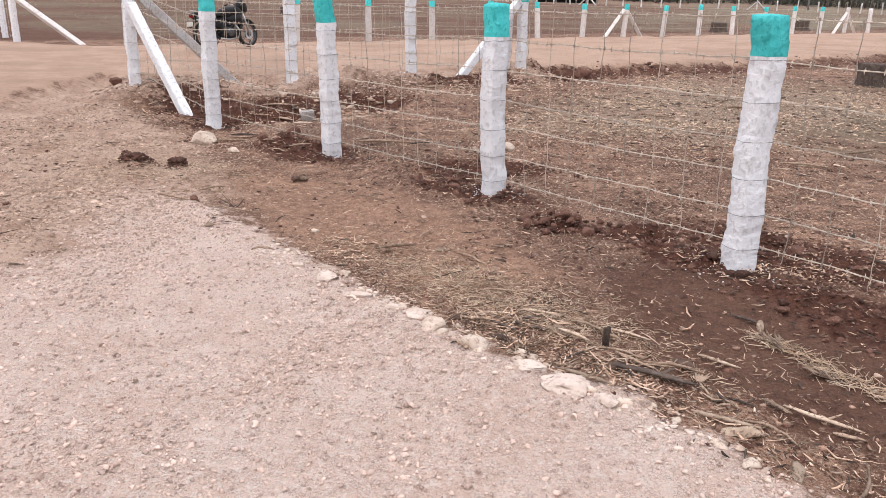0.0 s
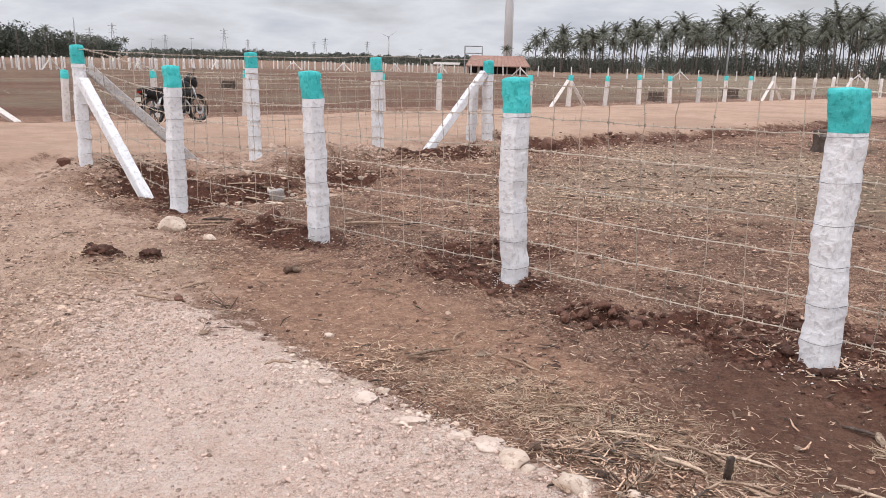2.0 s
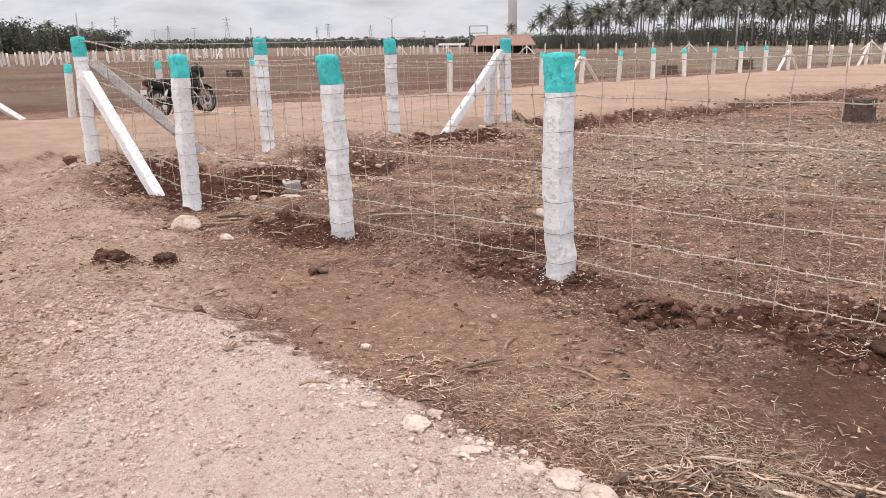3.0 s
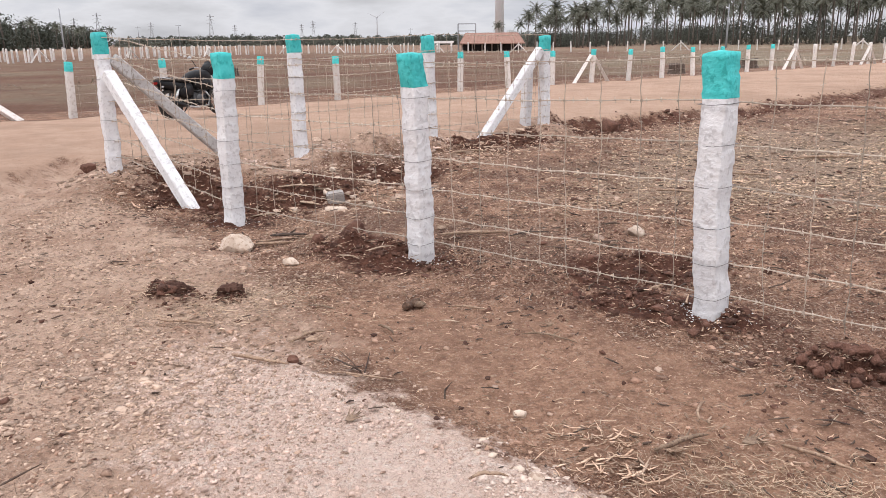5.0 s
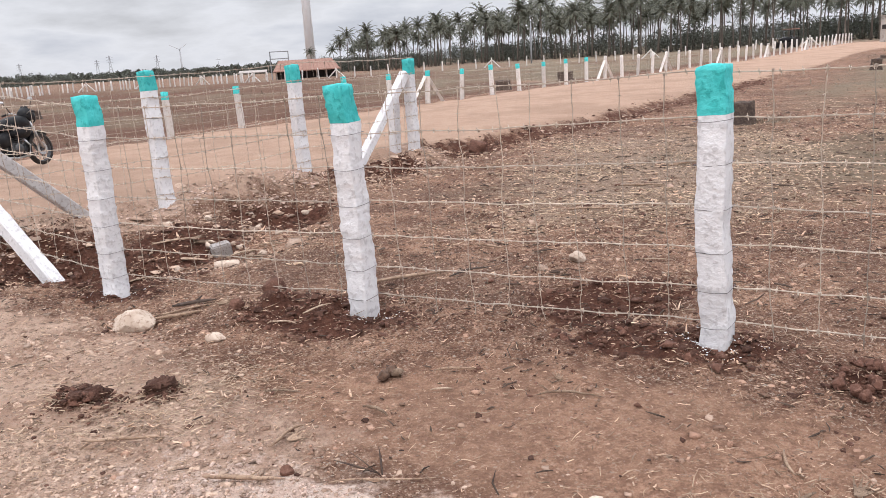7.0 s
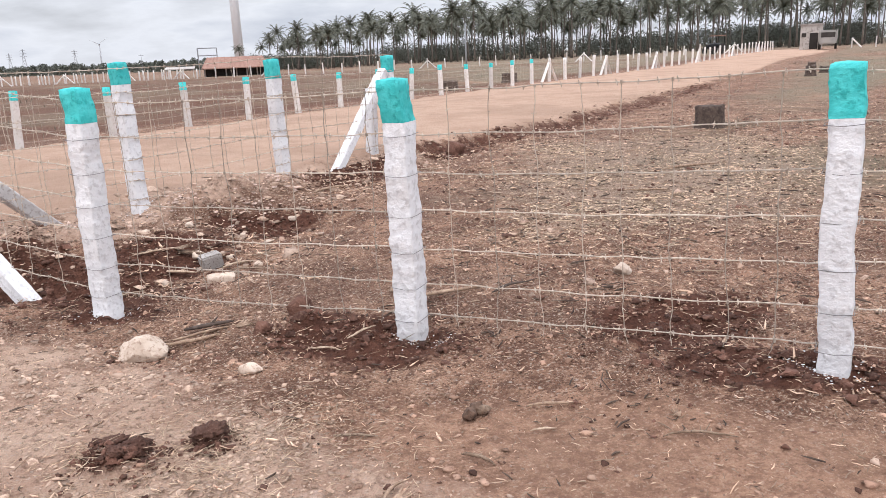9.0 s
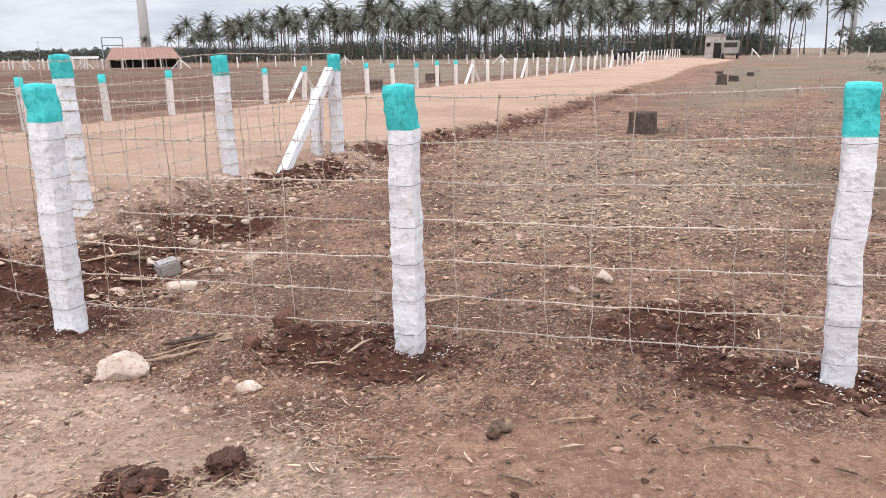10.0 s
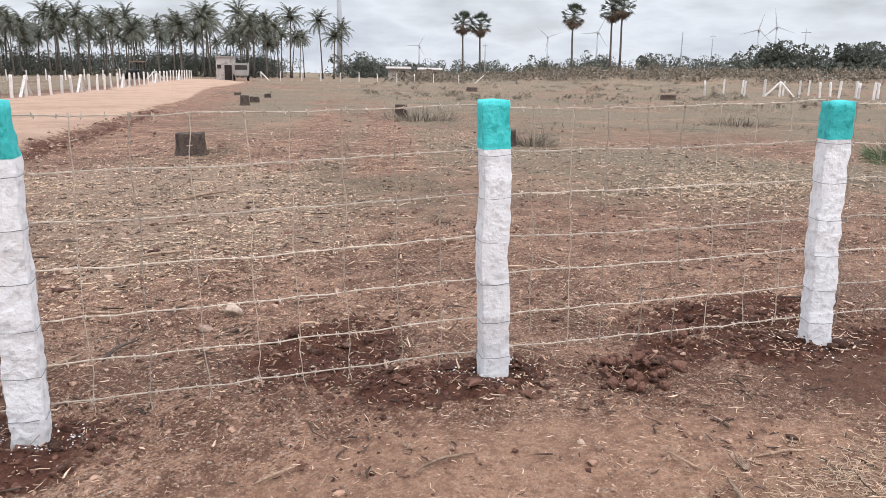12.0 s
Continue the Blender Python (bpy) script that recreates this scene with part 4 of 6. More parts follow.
def motorcycle(m):
    bike = thing("motorcycle", "black motorcycle with grey alloy wheels parked on the dirt road", "motorcycle", m)
    wheel(bike, 1.31, True, "front_wheel")
    wheel(bike, 0.0, False, "rear_wheel")
    for y in (-0.085, 0.085):
        part("fork", tube_mesh("fork", [(1.31, y, 0.31), (1.22, y, 0.58), (1.135, y * 0.95, 0.86)], [0.024, 0.022, 0.018], 10), M_CHROME, bike, "bright fork leg")
        part("swingarm", tube_mesh("swingarm", [(0.0, y * 1.1, 0.31), (0.25, y, 0.34), (0.48, y * 0.9, 0.38)], 0.022, 8), M_BLACK, bike)
        part("shock_absorber", tube_mesh("shock_absorber", [(0.03, y * 1.35, 0.36), (0.11, y * 1.3, 0.50), (0.19, y * 1.2, 0.64)], [0.02, 0.033, 0.02], 10), M_CHROME, bike)
    part("front_mudguard", shell([(1.03, 0.46, 0.05, 0.012), (1.10, 0.57, 0.062, 0.02), (1.24, 0.645, 0.066, 0.022), (1.38, 0.635, 0.064, 0.02), (1.52, 0.555, 0.05, 0.014)]), M_BLACK, bike)
    part("rear_mudguard", shell([(-0.36, 0.50, 0.05, 0.012), (-0.28, 0.60, 0.07, 0.02), (-0.12, 0.67, 0.075, 0.025), (0.08, 0.68, 0.07, 0.02)]), M_BLACK, bike)
    part("fuel_tank", shell([(0.44, 0.76, 0.06, 0.06), (0.56, 0.79, 0.12, 0.11), (0.72, 0.82, 0.155, 0.13), (0.90, 0.83, 0.165, 0.135), (1.04, 0.81, 0.15, 0.13), (1.14, 0.78, 0.09, 0.10)]), M_BLACK, bike, "glossy black fuel tank")
    part("seat", shell([(-0.22, 0.80, 0.08, 0.03), (-0.10, 0.80, 0.115, 0.05), (0.12, 0.785, 0.13, 0.05), (0.34, 0.765, 0.12, 0.045), (0.54, 0.79, 0.08, 0.05)]), M_SEAT, bike, "black vinyl seat")
    part("tail_panel", shell([(-0.32, 0.76, 0.05, 0.04), (-0.16, 0.71, 0.11, 0.085), (0.10, 0.66, 0.14, 0.11), (0.36, 0.62, 0.12, 0.11)]), M_BLACK, bike)
    part("side_panel", shell([(0.18, 0.54, 0.12, 0.08), (0.34, 0.54, 0.15, 0.16), (0.54, 0.56, 0.14, 0.15)]), M_BLACK, bike)
    part("engine", box_bm((0.34, 0.22, 0.22), (0.66, 0, 0.38), 0.04), M_ALLOY, bike, "grey engine block")
    cyl = part("cylinder", box_bm((0.17, 0.18, 0.26), (0, 0, 0), 0.02), M_BLACK, bike)
    cyl.matrix_basis = pose(0.80, 0, 0.58, 0, 14, 0)
    for k in range(7):
        part("cooling_fin", box_bm((0.20, 0.21, 0.008), (0, 0, -0.10 + k * 0.033)), M_ALLOY, cyl)
    part("crankcase_cover", lathe_bm([(0.0, -0.15), (0.085, -0.148), (0.10, -0.13), (0.10, -0.09)], 20, "Y"), M_ALLOY, bike, "round engine cover", True).location = (0.70, 0, 0.37)
    part("exhaust_pipe", tube_mesh("exhaust_pipe", [(0.90, -0.06, 0.55), (1.0, -0.09, 0.40), (0.92, -0.11, 0.22), (0.6, -0.13, 0.20), (0.3, -0.15, 0.24)], 0.02, 10), M_CHROME, bike)
    part("silencer", tube_mesh("silencer", [(0.32, -0.15, 0.24), (0.10, -0.17, 0.29), (-0.16, -0.185, 0.36), (-0.26, -0.19, 0.385)], [0.03, 0.048, 0.048, 0.03], 14), M_BLACK, bike)
    part("tank_shroud", shell([(0.62, 0.66, 0.10, 0.06), (0.78, 0.66, 0.17, 0.13), (0.98, 0.67, 0.18, 0.14), (1.10, 0.70, 0.12, 0.10)]), M_BLACK, bike)
    part("belly_pan", shell([(0.42, 0.30, 0.10, 0.05), (0.60, 0.29, 0.13, 0.10), (0.86, 0.32, 0.12, 0.11), (1.0, 0.40, 0.06, 0.06)]), M_BLACK, bike)
    part("frame_tube", tube_mesh("frame_tube", [(1.10, 0, 0.88), (1.02, 0, 0.66), (0.94, 0, 0.34), (0.72, 0, 0.24), (0.46, 0, 0.28)], 0.02, 8), M_BLACK, bike)
    part("headlamp_cowl", shell([(1.06, 0.94, 0.10, 0.09), (1.15, 0.95, 0.14, 0.15), (1.25, 0.92, 0.13, 0.14), (1.31, 0.90, 0.09, 0.09)]), M_BLACK, bike)
    part("headlamp", lathe_bm([(0.0, 0.02), (0.05, 0.015), (0.085, 0.0), (0.088, -0.03)], 20), M_LAMP, bike, "clear headlamp glass", True).matrix_basis = pose(1.295, 0, 0.905, 0, 90, 0)
    part("fly_screen", shell([(1.13, 1.03, 0.09, 0.02), (1.17, 1.09, 0.08, 0.04), (1.21, 1.03, 0.09, 0.03)]), M_BLACK, bike)
    bar = part("handlebar", tube_mesh("handlebar", [(1.00, -0.36, 0.99), (1.06, -0.24, 1.02), (1.11, -0.08, 0.97), (1.11, 0.08, 0.97), (1.06, 0.24, 1.02), (1.00, 0.36, 0.99)], 0.012, 8), M_CHROME, bike)
    for s in (-1, 1):
        part("grip", tube_mesh("grip", [(1.035, s * 0.27, 1.01), (1.0, s * 0.37, 0.99)], 0.019, 8), M_SEAT, bar)
        mir = part("mirror", tube_mesh("mirror", [(1.06, s * 0.22, 1.02), (1.05, s * 0.28, 1.14), (1.03, s * 0.32, 1.20)], 0.007, 6), M_BLACK, bike)
        part("mirror_glass", shell([(1.00, 1.22, 0.055, 0.035), (1.015, 1.22, 0.06, 0.04), (1.03, 1.22, 0.04, 0.025)]), M_CHROME, mir).location = (0, s * 0.33, 0)
        part("indicator", lump_bm(3, (0.03, 0.025, 0.022), 0.05), M_LAMP, bike).location = (-0.26, s * 0.14, 0.66)
        part("foot_peg", tube_mesh("foot_peg", [(0.52, s * 0.10, 0.34), (0.52, s * 0.25, 0.34)], 0.014, 8), M_RUBBER, bike)
    part("tail_lamp", box_bm((0.04, 0.12, 0.06), (-0.31, 0, 0.74), 0.012), M_REDLAMP, bike, "red tail lamp")
    part("rear_plate", box_bm((0.012, 0.2, 0.1), (-0.37, 0, 0.57), 0.004), M_PLATE, bike, "pale blank rear plate")
    part("grab_rail", tube_mesh("grab_rail", [(0.02, -0.13, 0.79), (-0.22, -0.13, 0.84), (-0.30, 0, 0.86), (-0.22, 0.13, 0.84), (0.02, 0.13, 0.79)], 0.012, 8), M_CHROME, bike)
    part("side_stand", tube_mesh("side_stand", [(0.60, 0.12, 0.28), (0.55, 0.30, 0.06)], 0.011, 6), M_BLACK, bike)


motorcycle(pose(-6.81, 16.27, gz(-6.81, 16.27) - 0.005, -5, 0, 66) @ Matrix.Scale(0.9, 4))


# ---- stumps in the plot ----
def stump(x, y, r, h, seed):
    n, v, f = 22, [], []
    prof = [(1.35, -0.1), (1.2, 0.02), (1.03, 0.3), (0.98, 0.7), (1.0, 0.97), (0.92, 1.0), (0.5, 0.96)]
    for k, (pr, pz) in enumerate(prof):
        for i in range(n):
            q = 2 * math.pi * i / n
            d = 1 + 0.12 * noise.noise(Vector((math.cos(q) * 2 + seed, math.sin(q) * 2, pz * 1.5))) + 0.06 * noise.noise(Vector((math.cos(q) * 6, math.sin(q) * 6 + seed, pz)))
            v.append((r * pr * d * math.cos(q), r * pr * d * math.sin(q), h * pz * (1 + 0.1 * noise.noise(Vector((q, seed, pz)))) ))
    for k in range(len(prof) - 1):
        f += [(k * n + i, k * n + (i + 1) % n, (k + 1) * n + (i + 1) % n, (k + 1) * n + i) for i in range(n)]
    f.append(tuple((len(prof) - 1) * n + i for i in range(n)))
    ob = part("tree_stump", mesh_from("tree_stump", v, f, True), M_STUMP)
    ob.location = (x, y, gz(x, y) - 0.01)
    tagged(ob, "charred dark palm stump standing in the bare plot", "tree stump", "stumps in the plot")


for i, (x, y, r, h) in enumerate([(6.55, 17.15, 0.27, 0.44), (22.5, 33.5, 0.22, 0.5), (25.4, 36.0, 0.24, 0.3), (12.7, 13.6, 0.22, 0.38), (19.7, 22.0, 0.22, 0.5), (33.0, 46.0, 0.25, 0.2), (31.5, 41.5, 0.2, 0.25),
                                  (49.5, 21.7, 0.5, 0.35), (60.0, 44.0, 0.5, 0.4), (12.0, 44.0, 0.4, 0.5), (7.0, 38.0, 0.35, 0.45), (-14.0, 40.0, 0.4, 0.4)]):
    stump(x, y, r, h, i * 2.3)


# ---- stones, clods and litter that can be told apart ----
def lay(name, bm, mat, x, y, sink, turn, label, category, group="", tilt=(0, 0), smooth_faces=True):
    ob = part(name, bm, mat, None, "", smooth_faces)
    ob.matrix_basis = pose(x, y, gz(x, y) + sink, tilt[0], tilt[1], turn)
    return tagged(ob, label, category, group)


lay("rock", lump_bm(4, (0.15, 0.115, 0.092), 0.3, 4, 0.3, 0.05, 8), M_ROCK, -2.975, 8.42, 0.04, 25, "large pale angular rock lying on bare soil", "rock")
lay("stone_slab", lump_bm(6, (0.18, 0.085, 0.05), 0.3, 3, 0, 0.03, 9), M_ROCK, -2.6, 10.42, 0.02, 5, "flat pale stone slab in the ditch", "stone")
lay("concrete_block", box_bm((0.19, 0.13, 0.14), (0, 0, 0), 0.014), M_CONCRETE, -2.69, 10.87, 0.05, 20, "grey broken concrete block in the ditch", "concrete block", "", (6, -8), False)
lay("stone", lump_bm(9, (0.085, 0.07, 0.055), 0.3, 3, 0, 0.03, 7), M_ROCK, 0.245, 8.69, 0.025, 40, "round whitish stone in the plot", "stone")
lay("stone", lump_bm(8, (0.062, 0.045, 0.036), 0.35, 3, 0, 0.03, 8), M_ROCK, -2.38, 7.83, 0.015, 0, "small pale stone on bare soil", "stone")
lay("stone", lump_bm(10, (0.034, 0.027, 0.02), 0.35, 3, 0, 0.03, 7), M_ROCK, -0.77, 5.59, 0.012, 0, "small white stone on bare soil", "stone")
for i, (x, y, s) in enumerate([(-2.05, 8.62, 0.085), (-2.3, 8.36, 0.06), (-1.9, 6.08, 0.03), (1.0, 15.85, 0.17), (-5.55, 10.95, 0.085), (1.05, 5.93, 0.045), (-5.75, 11.1, 0.04)]):
    lay("soil_clod", lump_bm(20 + i, (s * 1.1, s * 0.95, s * 0.9), 0.35, 3, 0, 0.06, 8), M_CLOD, x, y, s * 0.45, i * 47, "hard dark red clod of dug soil", "soil clod", "clods of dug soil")
for i, (x, y, s) in enumerate([(-2.94, 7.01, 0.055), (-2.84, 6.94, 0.05), (-2.56, 7.07, 0.065), (-2.88, 7.06, 0.038), (-2.91, 6.89, 0.036)]):
    lay("soil_clod", lump_bm(40 + i, (s * 1.2, s, s * 0.62), 0.35, 4, 0, 0.3), M_CLOD, x, y, s * 0.15, i * 31, "crumbling dark soil lump beside the track", "soil clod", "dark lumps by the track")
rnd = random.Random(8)
for i in range(34):
    a, r0 = rnd.uniform(0, 6.28), rnd.uniform(0, 1) ** 0.6
    x, y, s = 0.86 + 0.32 * r0 * math.cos(a), 6.15 + 0.24 * r0 * math.sin(a), rnd.uniform(0.018, 0.045)
    lay("soil_clod", lump_bm(60 + i, (s, s * rnd.uniform(0.7, 1), s * 0.75), 0.4, 3, 0, 0.05, 16), M_CLOD, x, y, s * 0.5 + 0.05 * (1 - r0), rnd.uniform(0, 360), "dark red clod in a heap by the fence", "soil clod", "heap of clods")
# pale stones along the lip of the gravel
lip = [(-1.35, 5.72), (-0.85, 5.28), (-0.5, 4.97), (-0.25, 4.75), (0.1, 4.45), (0.42, 4.18), (0.66, 3.96), (0.95, 3.82), (1.22, 3.66), (1.5, 3.42), (1.75, 3.22)]
for i in range(70):
    k = rnd.randrange(len(lip) - 1)
    t = rnd.random()
    x, y = lip[k][0] + (lip[k + 1][0] - lip[k][0]) * t + rnd.gauss(0, 0.055) - 0.02, lip[k][1] + (lip[k + 1][1] - lip[k][1]) * t + rnd.gauss(0, 0.055) - 0.02
    s = rnd.choice([0.010, 0.013, 0.016, 0.02, 0.03])
    if i in (5, 29):
        s = 0.07
    lay("stone", lump_bm(100 + i, (s * 1.4, s * 1.05, s * 0.55), 0.4, 2, 0, 0.03, 7), M_ROCK, x, y, s * 0.05, rnd.uniform(0, 360), "whitish stone at the edge of the gravel track", "stone", "stones at the gravel edge")


for i, (x, y, a, s) in enumerate([(-0.40, 4.68, 25, 0.10), (-0.17, 4.50, 60, 0.085), (0.20, 4.33, 40, 0.11), (0.95, 3.71, 35, 0.14), (1.10, 3.62, 10, 0.07), (-0.62, 4.86, 50, 0.06), (0.06, 4.36, 80, 0.06), (0.80, 3.84, 75, 0.08)]):
    lay("stone", lump_bm(180 + i, (s, s * 0.55, s * 0.2), 0.55, 4, 0, 0.09, 6), M_CHALK, x, y, 0.004, a - 70, "flat white crushed stone crust bedded in the gravel edge", "stone", "white crust at the gravel edge")


def husk(x, y, turn):
    ob = thing("coconut_husk", "split dark coconut husk with pale inner shell", "coconut husk", pose(x, y, gz(x, y), 0, 0, turn) @ Matrix.Scale(0.72, 4))
    for s, n in ((-1, "husk_half"), (1, "husk_half")):
        bm = lump_bm(150 + s, (0.046, 0.044, 0.04), 0.3, 3)
        for v in bm.verts:
            d = Vector((v.co.x - 0.03 * s, v.co.y + 0.02, v.co.z - 0.045))
            if d.length < 0.045:
                v.co -= d.normalized() * (d.length - 0.045) * -1.0
        h = part(n, bm, M_HUSK, ob, "", True)
        h.location = (0.042 * s, 0.01 * s, 0.035)
    part("shell", lump_bm(155, (0.05, 0.035, 0.03), 0.2, 2), M_STICK, ob, "pale inner shell").location = (0.06, -0.035, 0.035)


husk(-1.40, 6.99, 30)


def stick(x, y, turn, length, r, label, seed, mat=None, bend=0.12, lift=0.012, flat=1.0):
    r2 = random.Random(seed)
    pts, z = [], r * 0.8 + lift
    for i in range(8):
        t = i / 7 - 0.5
        pts.append((t * length, bend * length * math.sin(t * 3.0 + seed) + r2.uniform(-1, 1) * length * 0.012, (1 - 4 * t * t) * lift + r2.uniform(0, 0.006)))
    r, bend = r * 0.62, bend * 0.35
    rad = [r * k for k in (0.45, 0.8, 1.0, 1.0, 0.95, 0.85, 0.65, 0.3)]
    v, f = [], []
    add_tube(v, f, pts, rad, 7)
    v = [Vector((q.x, q.y, q.z * (1 if flat == 1 else flat))) for q in v]
    if length > 0.22:
        add_tube(v, f, [pts[4], (pts[4][0] + length * 0.12, pts[4][1] + length * 0.12, pts[4][2] + 0.02)], [r * 0.5, r * 0.2], 5)
    ob = part("stick", mesh_from("stick", v, f, True), mat or M_STICK)
    ob.matrix_basis = pose(x, y, gz(x, y) + z * 0.6, 0, 0, turn)
    return tagged(ob, label, "stick", "sticks on the ground")


for i, (x, y, a, n, r) in enumerate([(-2.06, 6.06, -18, 0.34, 0.017), (-2.62, 6.5, -20, 0.36, 0.014), (-1.9, 6.39, 35, 0.22, 0.014), (-1.5, 6.59, -50, 0.16, 0.014), (-0.6, 6.4, -12, 0.30, 0.010),
                                     (-1.52, 5.93, 5, 0.42, 0.008), (-1.05, 6.93, -8, 0.22, 0.012), (0.62, 4.62, -20, 0.24, 0.010), (1.40, 3.98, -28, 0.26, 0.012), (1.18, 4.08, -22, 0.22, 0.010),
                                     (1.72, 3.55, -35, 0.22, 0.011), (1.05, 4.35, -15, 0.2, 0.012), (0.55, 4.75, 10, 0.2, 0.009), (1.95, 3.3, 60, 0.3, 0.010), (-0.15, 5.34, 12, 0.26, 0.017),
                                     (0.12, 7.28, 40, 0.20, 0.014), (0.0, 5.6, 70, 0.2, 0.010), (1.0, 10.4, -5, 0.5, 0.022), (-1.06, 8.75, 14, 0.62, 0.022), (-2.7, 8.54, 12, 0.36, 0.02), (-2.66, 8.60, 4, 0.42, 0.014),
                                     (3.4, 12.8, 0, 0.9, 0.03), (2.0, 11.5, 160, 0.5, 0.02), (-0.3, 9.4, 150, 0.3, 0.015), (-2.9, 11.05, -30, 0.5, 0.03), (0.6, 9.2, 110, 0.35, 0.014),
                                     (3.9, 9.6, 20, 0.7, 0.02), (3.2, 8.8, -15, 0.5, 0.02), (-1.3, 13.2, 30, 0.6, 0.025), (-0.9, 5.0, 20, 0.14, 0.012), (0.35, 5.25, -35, 0.3, 0.012)]):
    stick(x, y, a, n, r, "dry twisted stick lying on the soil" if r < 0.016 else "weathered piece of dry palm stalk on the soil", 300 + i, None, 0.05 + 0.05 * (i % 3))
for i in range(26):
    t = rnd.random()
    x, y = 0.55 + 1.5 * t + rnd.gauss(0, 0.1), 4.32 - 0.95 * t + abs(rnd.gauss(0, 0.16))
    stick(x, y, rnd.gauss(-35, 30), rnd.uniform(0.07, 0.24), rnd.uniform(0.007, 0.018), "weathered splinter of dry palm stalk by the gravel", 340 + i, M_STICK if i % 3 else M_STUMP, 0.04, 0.006, 0.7)
for i, (x, y, a, n, r) in enumerate([(1.32, 3.89, -14, 0.36, 0.03), (1.56, 3.60, -16, 0.26, 0.022), (1.03, 3.80, -25, 0.26, 0.02), (1.85, 4.68, -40, 0.16, 0.02), (0.80, 4.50, -10, 0.22, 0.018), (0.98, 4.22, -35, 0.2, 0.02),
                                     (1.22, 4.30, -20, 0.24, 0.016), (1.62, 4.12, -28, 0.2, 0.018), (1.95, 3.72, -30, 0.3, 0.02), (0.55, 4.42, 20, 0.16, 0.016), (-1.15, 6.75, -10, 0.12, 0.012), (-1.95, 6.95, -20, 0.2, 0.014)]):
    stick(x, y, a, n, r, "broken flat piece of dry palm stalk by the gravel", 380 + i, M_STUMP if i in (0, 3) else M_STALK, 0.03, 0.008, 0.6)
for i, (x, y, s) in enumerate([(0.62, 4.12, 0.10), (1.60, 3.52, 0.16), (1.15, 3.95, 0.13), (1.9, 4.62, 0.09), (1.45, 4.05, 0.12), (0.88, 4.30, 0.12), (0.40, 4.36, 0.1), (1.75, 3.3, 0.13)]):
    lay("bark_scrap", lump_bm(450 + i, (s * 0.6, s * 0.22, s * 0.12), 0.5, 3, 0, 0.08, 5), M_STALK if i % 2 else M_HUSK, x, y, 0.012, -30 + 37 * (i % 4), "curled scrap of dry palm bark by the gravel", "bark", "bark scraps", (8, -6))
lay("wood_stake", box_bm((0.035, 0.02, 0.15), (0, 0, 0.05), 0.006), M_STUMP, 1.12, 4.16, 0.0, 30, "short dark wooden stake poking from straw", "wood stake", "", (12, -8))


# palm bark and stalks thrown into the ditch and round the post feet
for i, (x, y, a, n, r) in enumerate([(-2.95, 10.72, -35, 0.34, 0.035), (-3.15, 10.98, 10, 0.42, 0.022), (-2.45, 10.80, 20, 0.3, 0.025), (-2.35, 10.55, -15, 0.36, 0.018), (-3.35, 10.35, 40, 0.3, 0.022), (-2.2, 10.95, 5, 0.26, 0.02),
                                     (-2.62, 8.66, 8, 0.3, 0.035), (-1.75, 8.02, 30, 0.24, 0.016), (-1.98, 7.95, -30, 0.2, 0.016), (-0.62, 8.62, 25, 0.36, 0.022), (-1.0, 13.55, 25, 0.5, 0.03), (0.2, 14.3, -10, 0.5, 0.025)]):
    stick(x, y, a, n, r, "flat scrap of dry palm bark on dug soil", 420 + i, M_STUMP if i in (6, 9) else M_STALK, 0.08, 0.016, 0.6)
for i, (x, y, s) in enumerate([(-2.80, 10.98, 0.07), (-2.52, 11.02, 0.05), (-2.28, 10.72, 0.06), (-3.05, 10.5, 0.05), (-1.86, 12.28, 0.06), (-2.4, 11.9, 0.05), (-2.9, 11.75, 0.06), (-2.15, 11.45, 0.05), (-3.3, 11.6, 0.05)]):
    lay("stone", lump_bm(470 + i, (s, s * 0.7, s * 0.55), 0.4, 3, 0, 0.05, 8), M_ROCK, x, y, s * 0.2, i * 53, "pale broken stone among rubble by the ditch", "stone", "stones by the ditch")


def dry_leaf(x, y, turn, size, seed):
    """A curled torn piece of dry palm leaf."""
    r2 = random.Random(seed)
    bm = bmesh.new()
    for k in range(5):
        a = (k - 2) * 0.28 + r2.uniform(-0.1, 0.1)
        n, w = 6, size * 0.09
        rows = []
        for i in range(n + 1):
            t = i / n
            c = Vector((math.cos(a) * size * t, math.sin(a) * size * t * 0.8, 0.01 + size * 0.2 * t * t * r2.uniform(0.5, 1.0) * (0.4 + 0.3 * k % 2)))
            s = Vector((-math.sin(a), math.cos(a), 0.5 * math.sin(t * 5))) * w * (1 - t * 0.85)
            rows.append([bm.verts.new(c - s), bm.verts.new(c + s), bm.verts.new(c + s + Vector((0, 0, 0.003))), bm.verts.new(c - s + Vector((0, 0, 0.003)))])
        for p, q in zip(rows, rows[1:]):
            for j in range(4):
                bm.faces.new((p[j], p[(j + 1) % 4], q[(j + 1) % 4], q[j]))
    ob = part("dry_leaf", bm, M_STICK)
    ob.matrix_basis = pose(x, y, gz(x, y), 0, 0, turn)
    tagged(ob, "curled torn dry palm leaf on the soil", "dry leaf", "dry leaves on the ground")


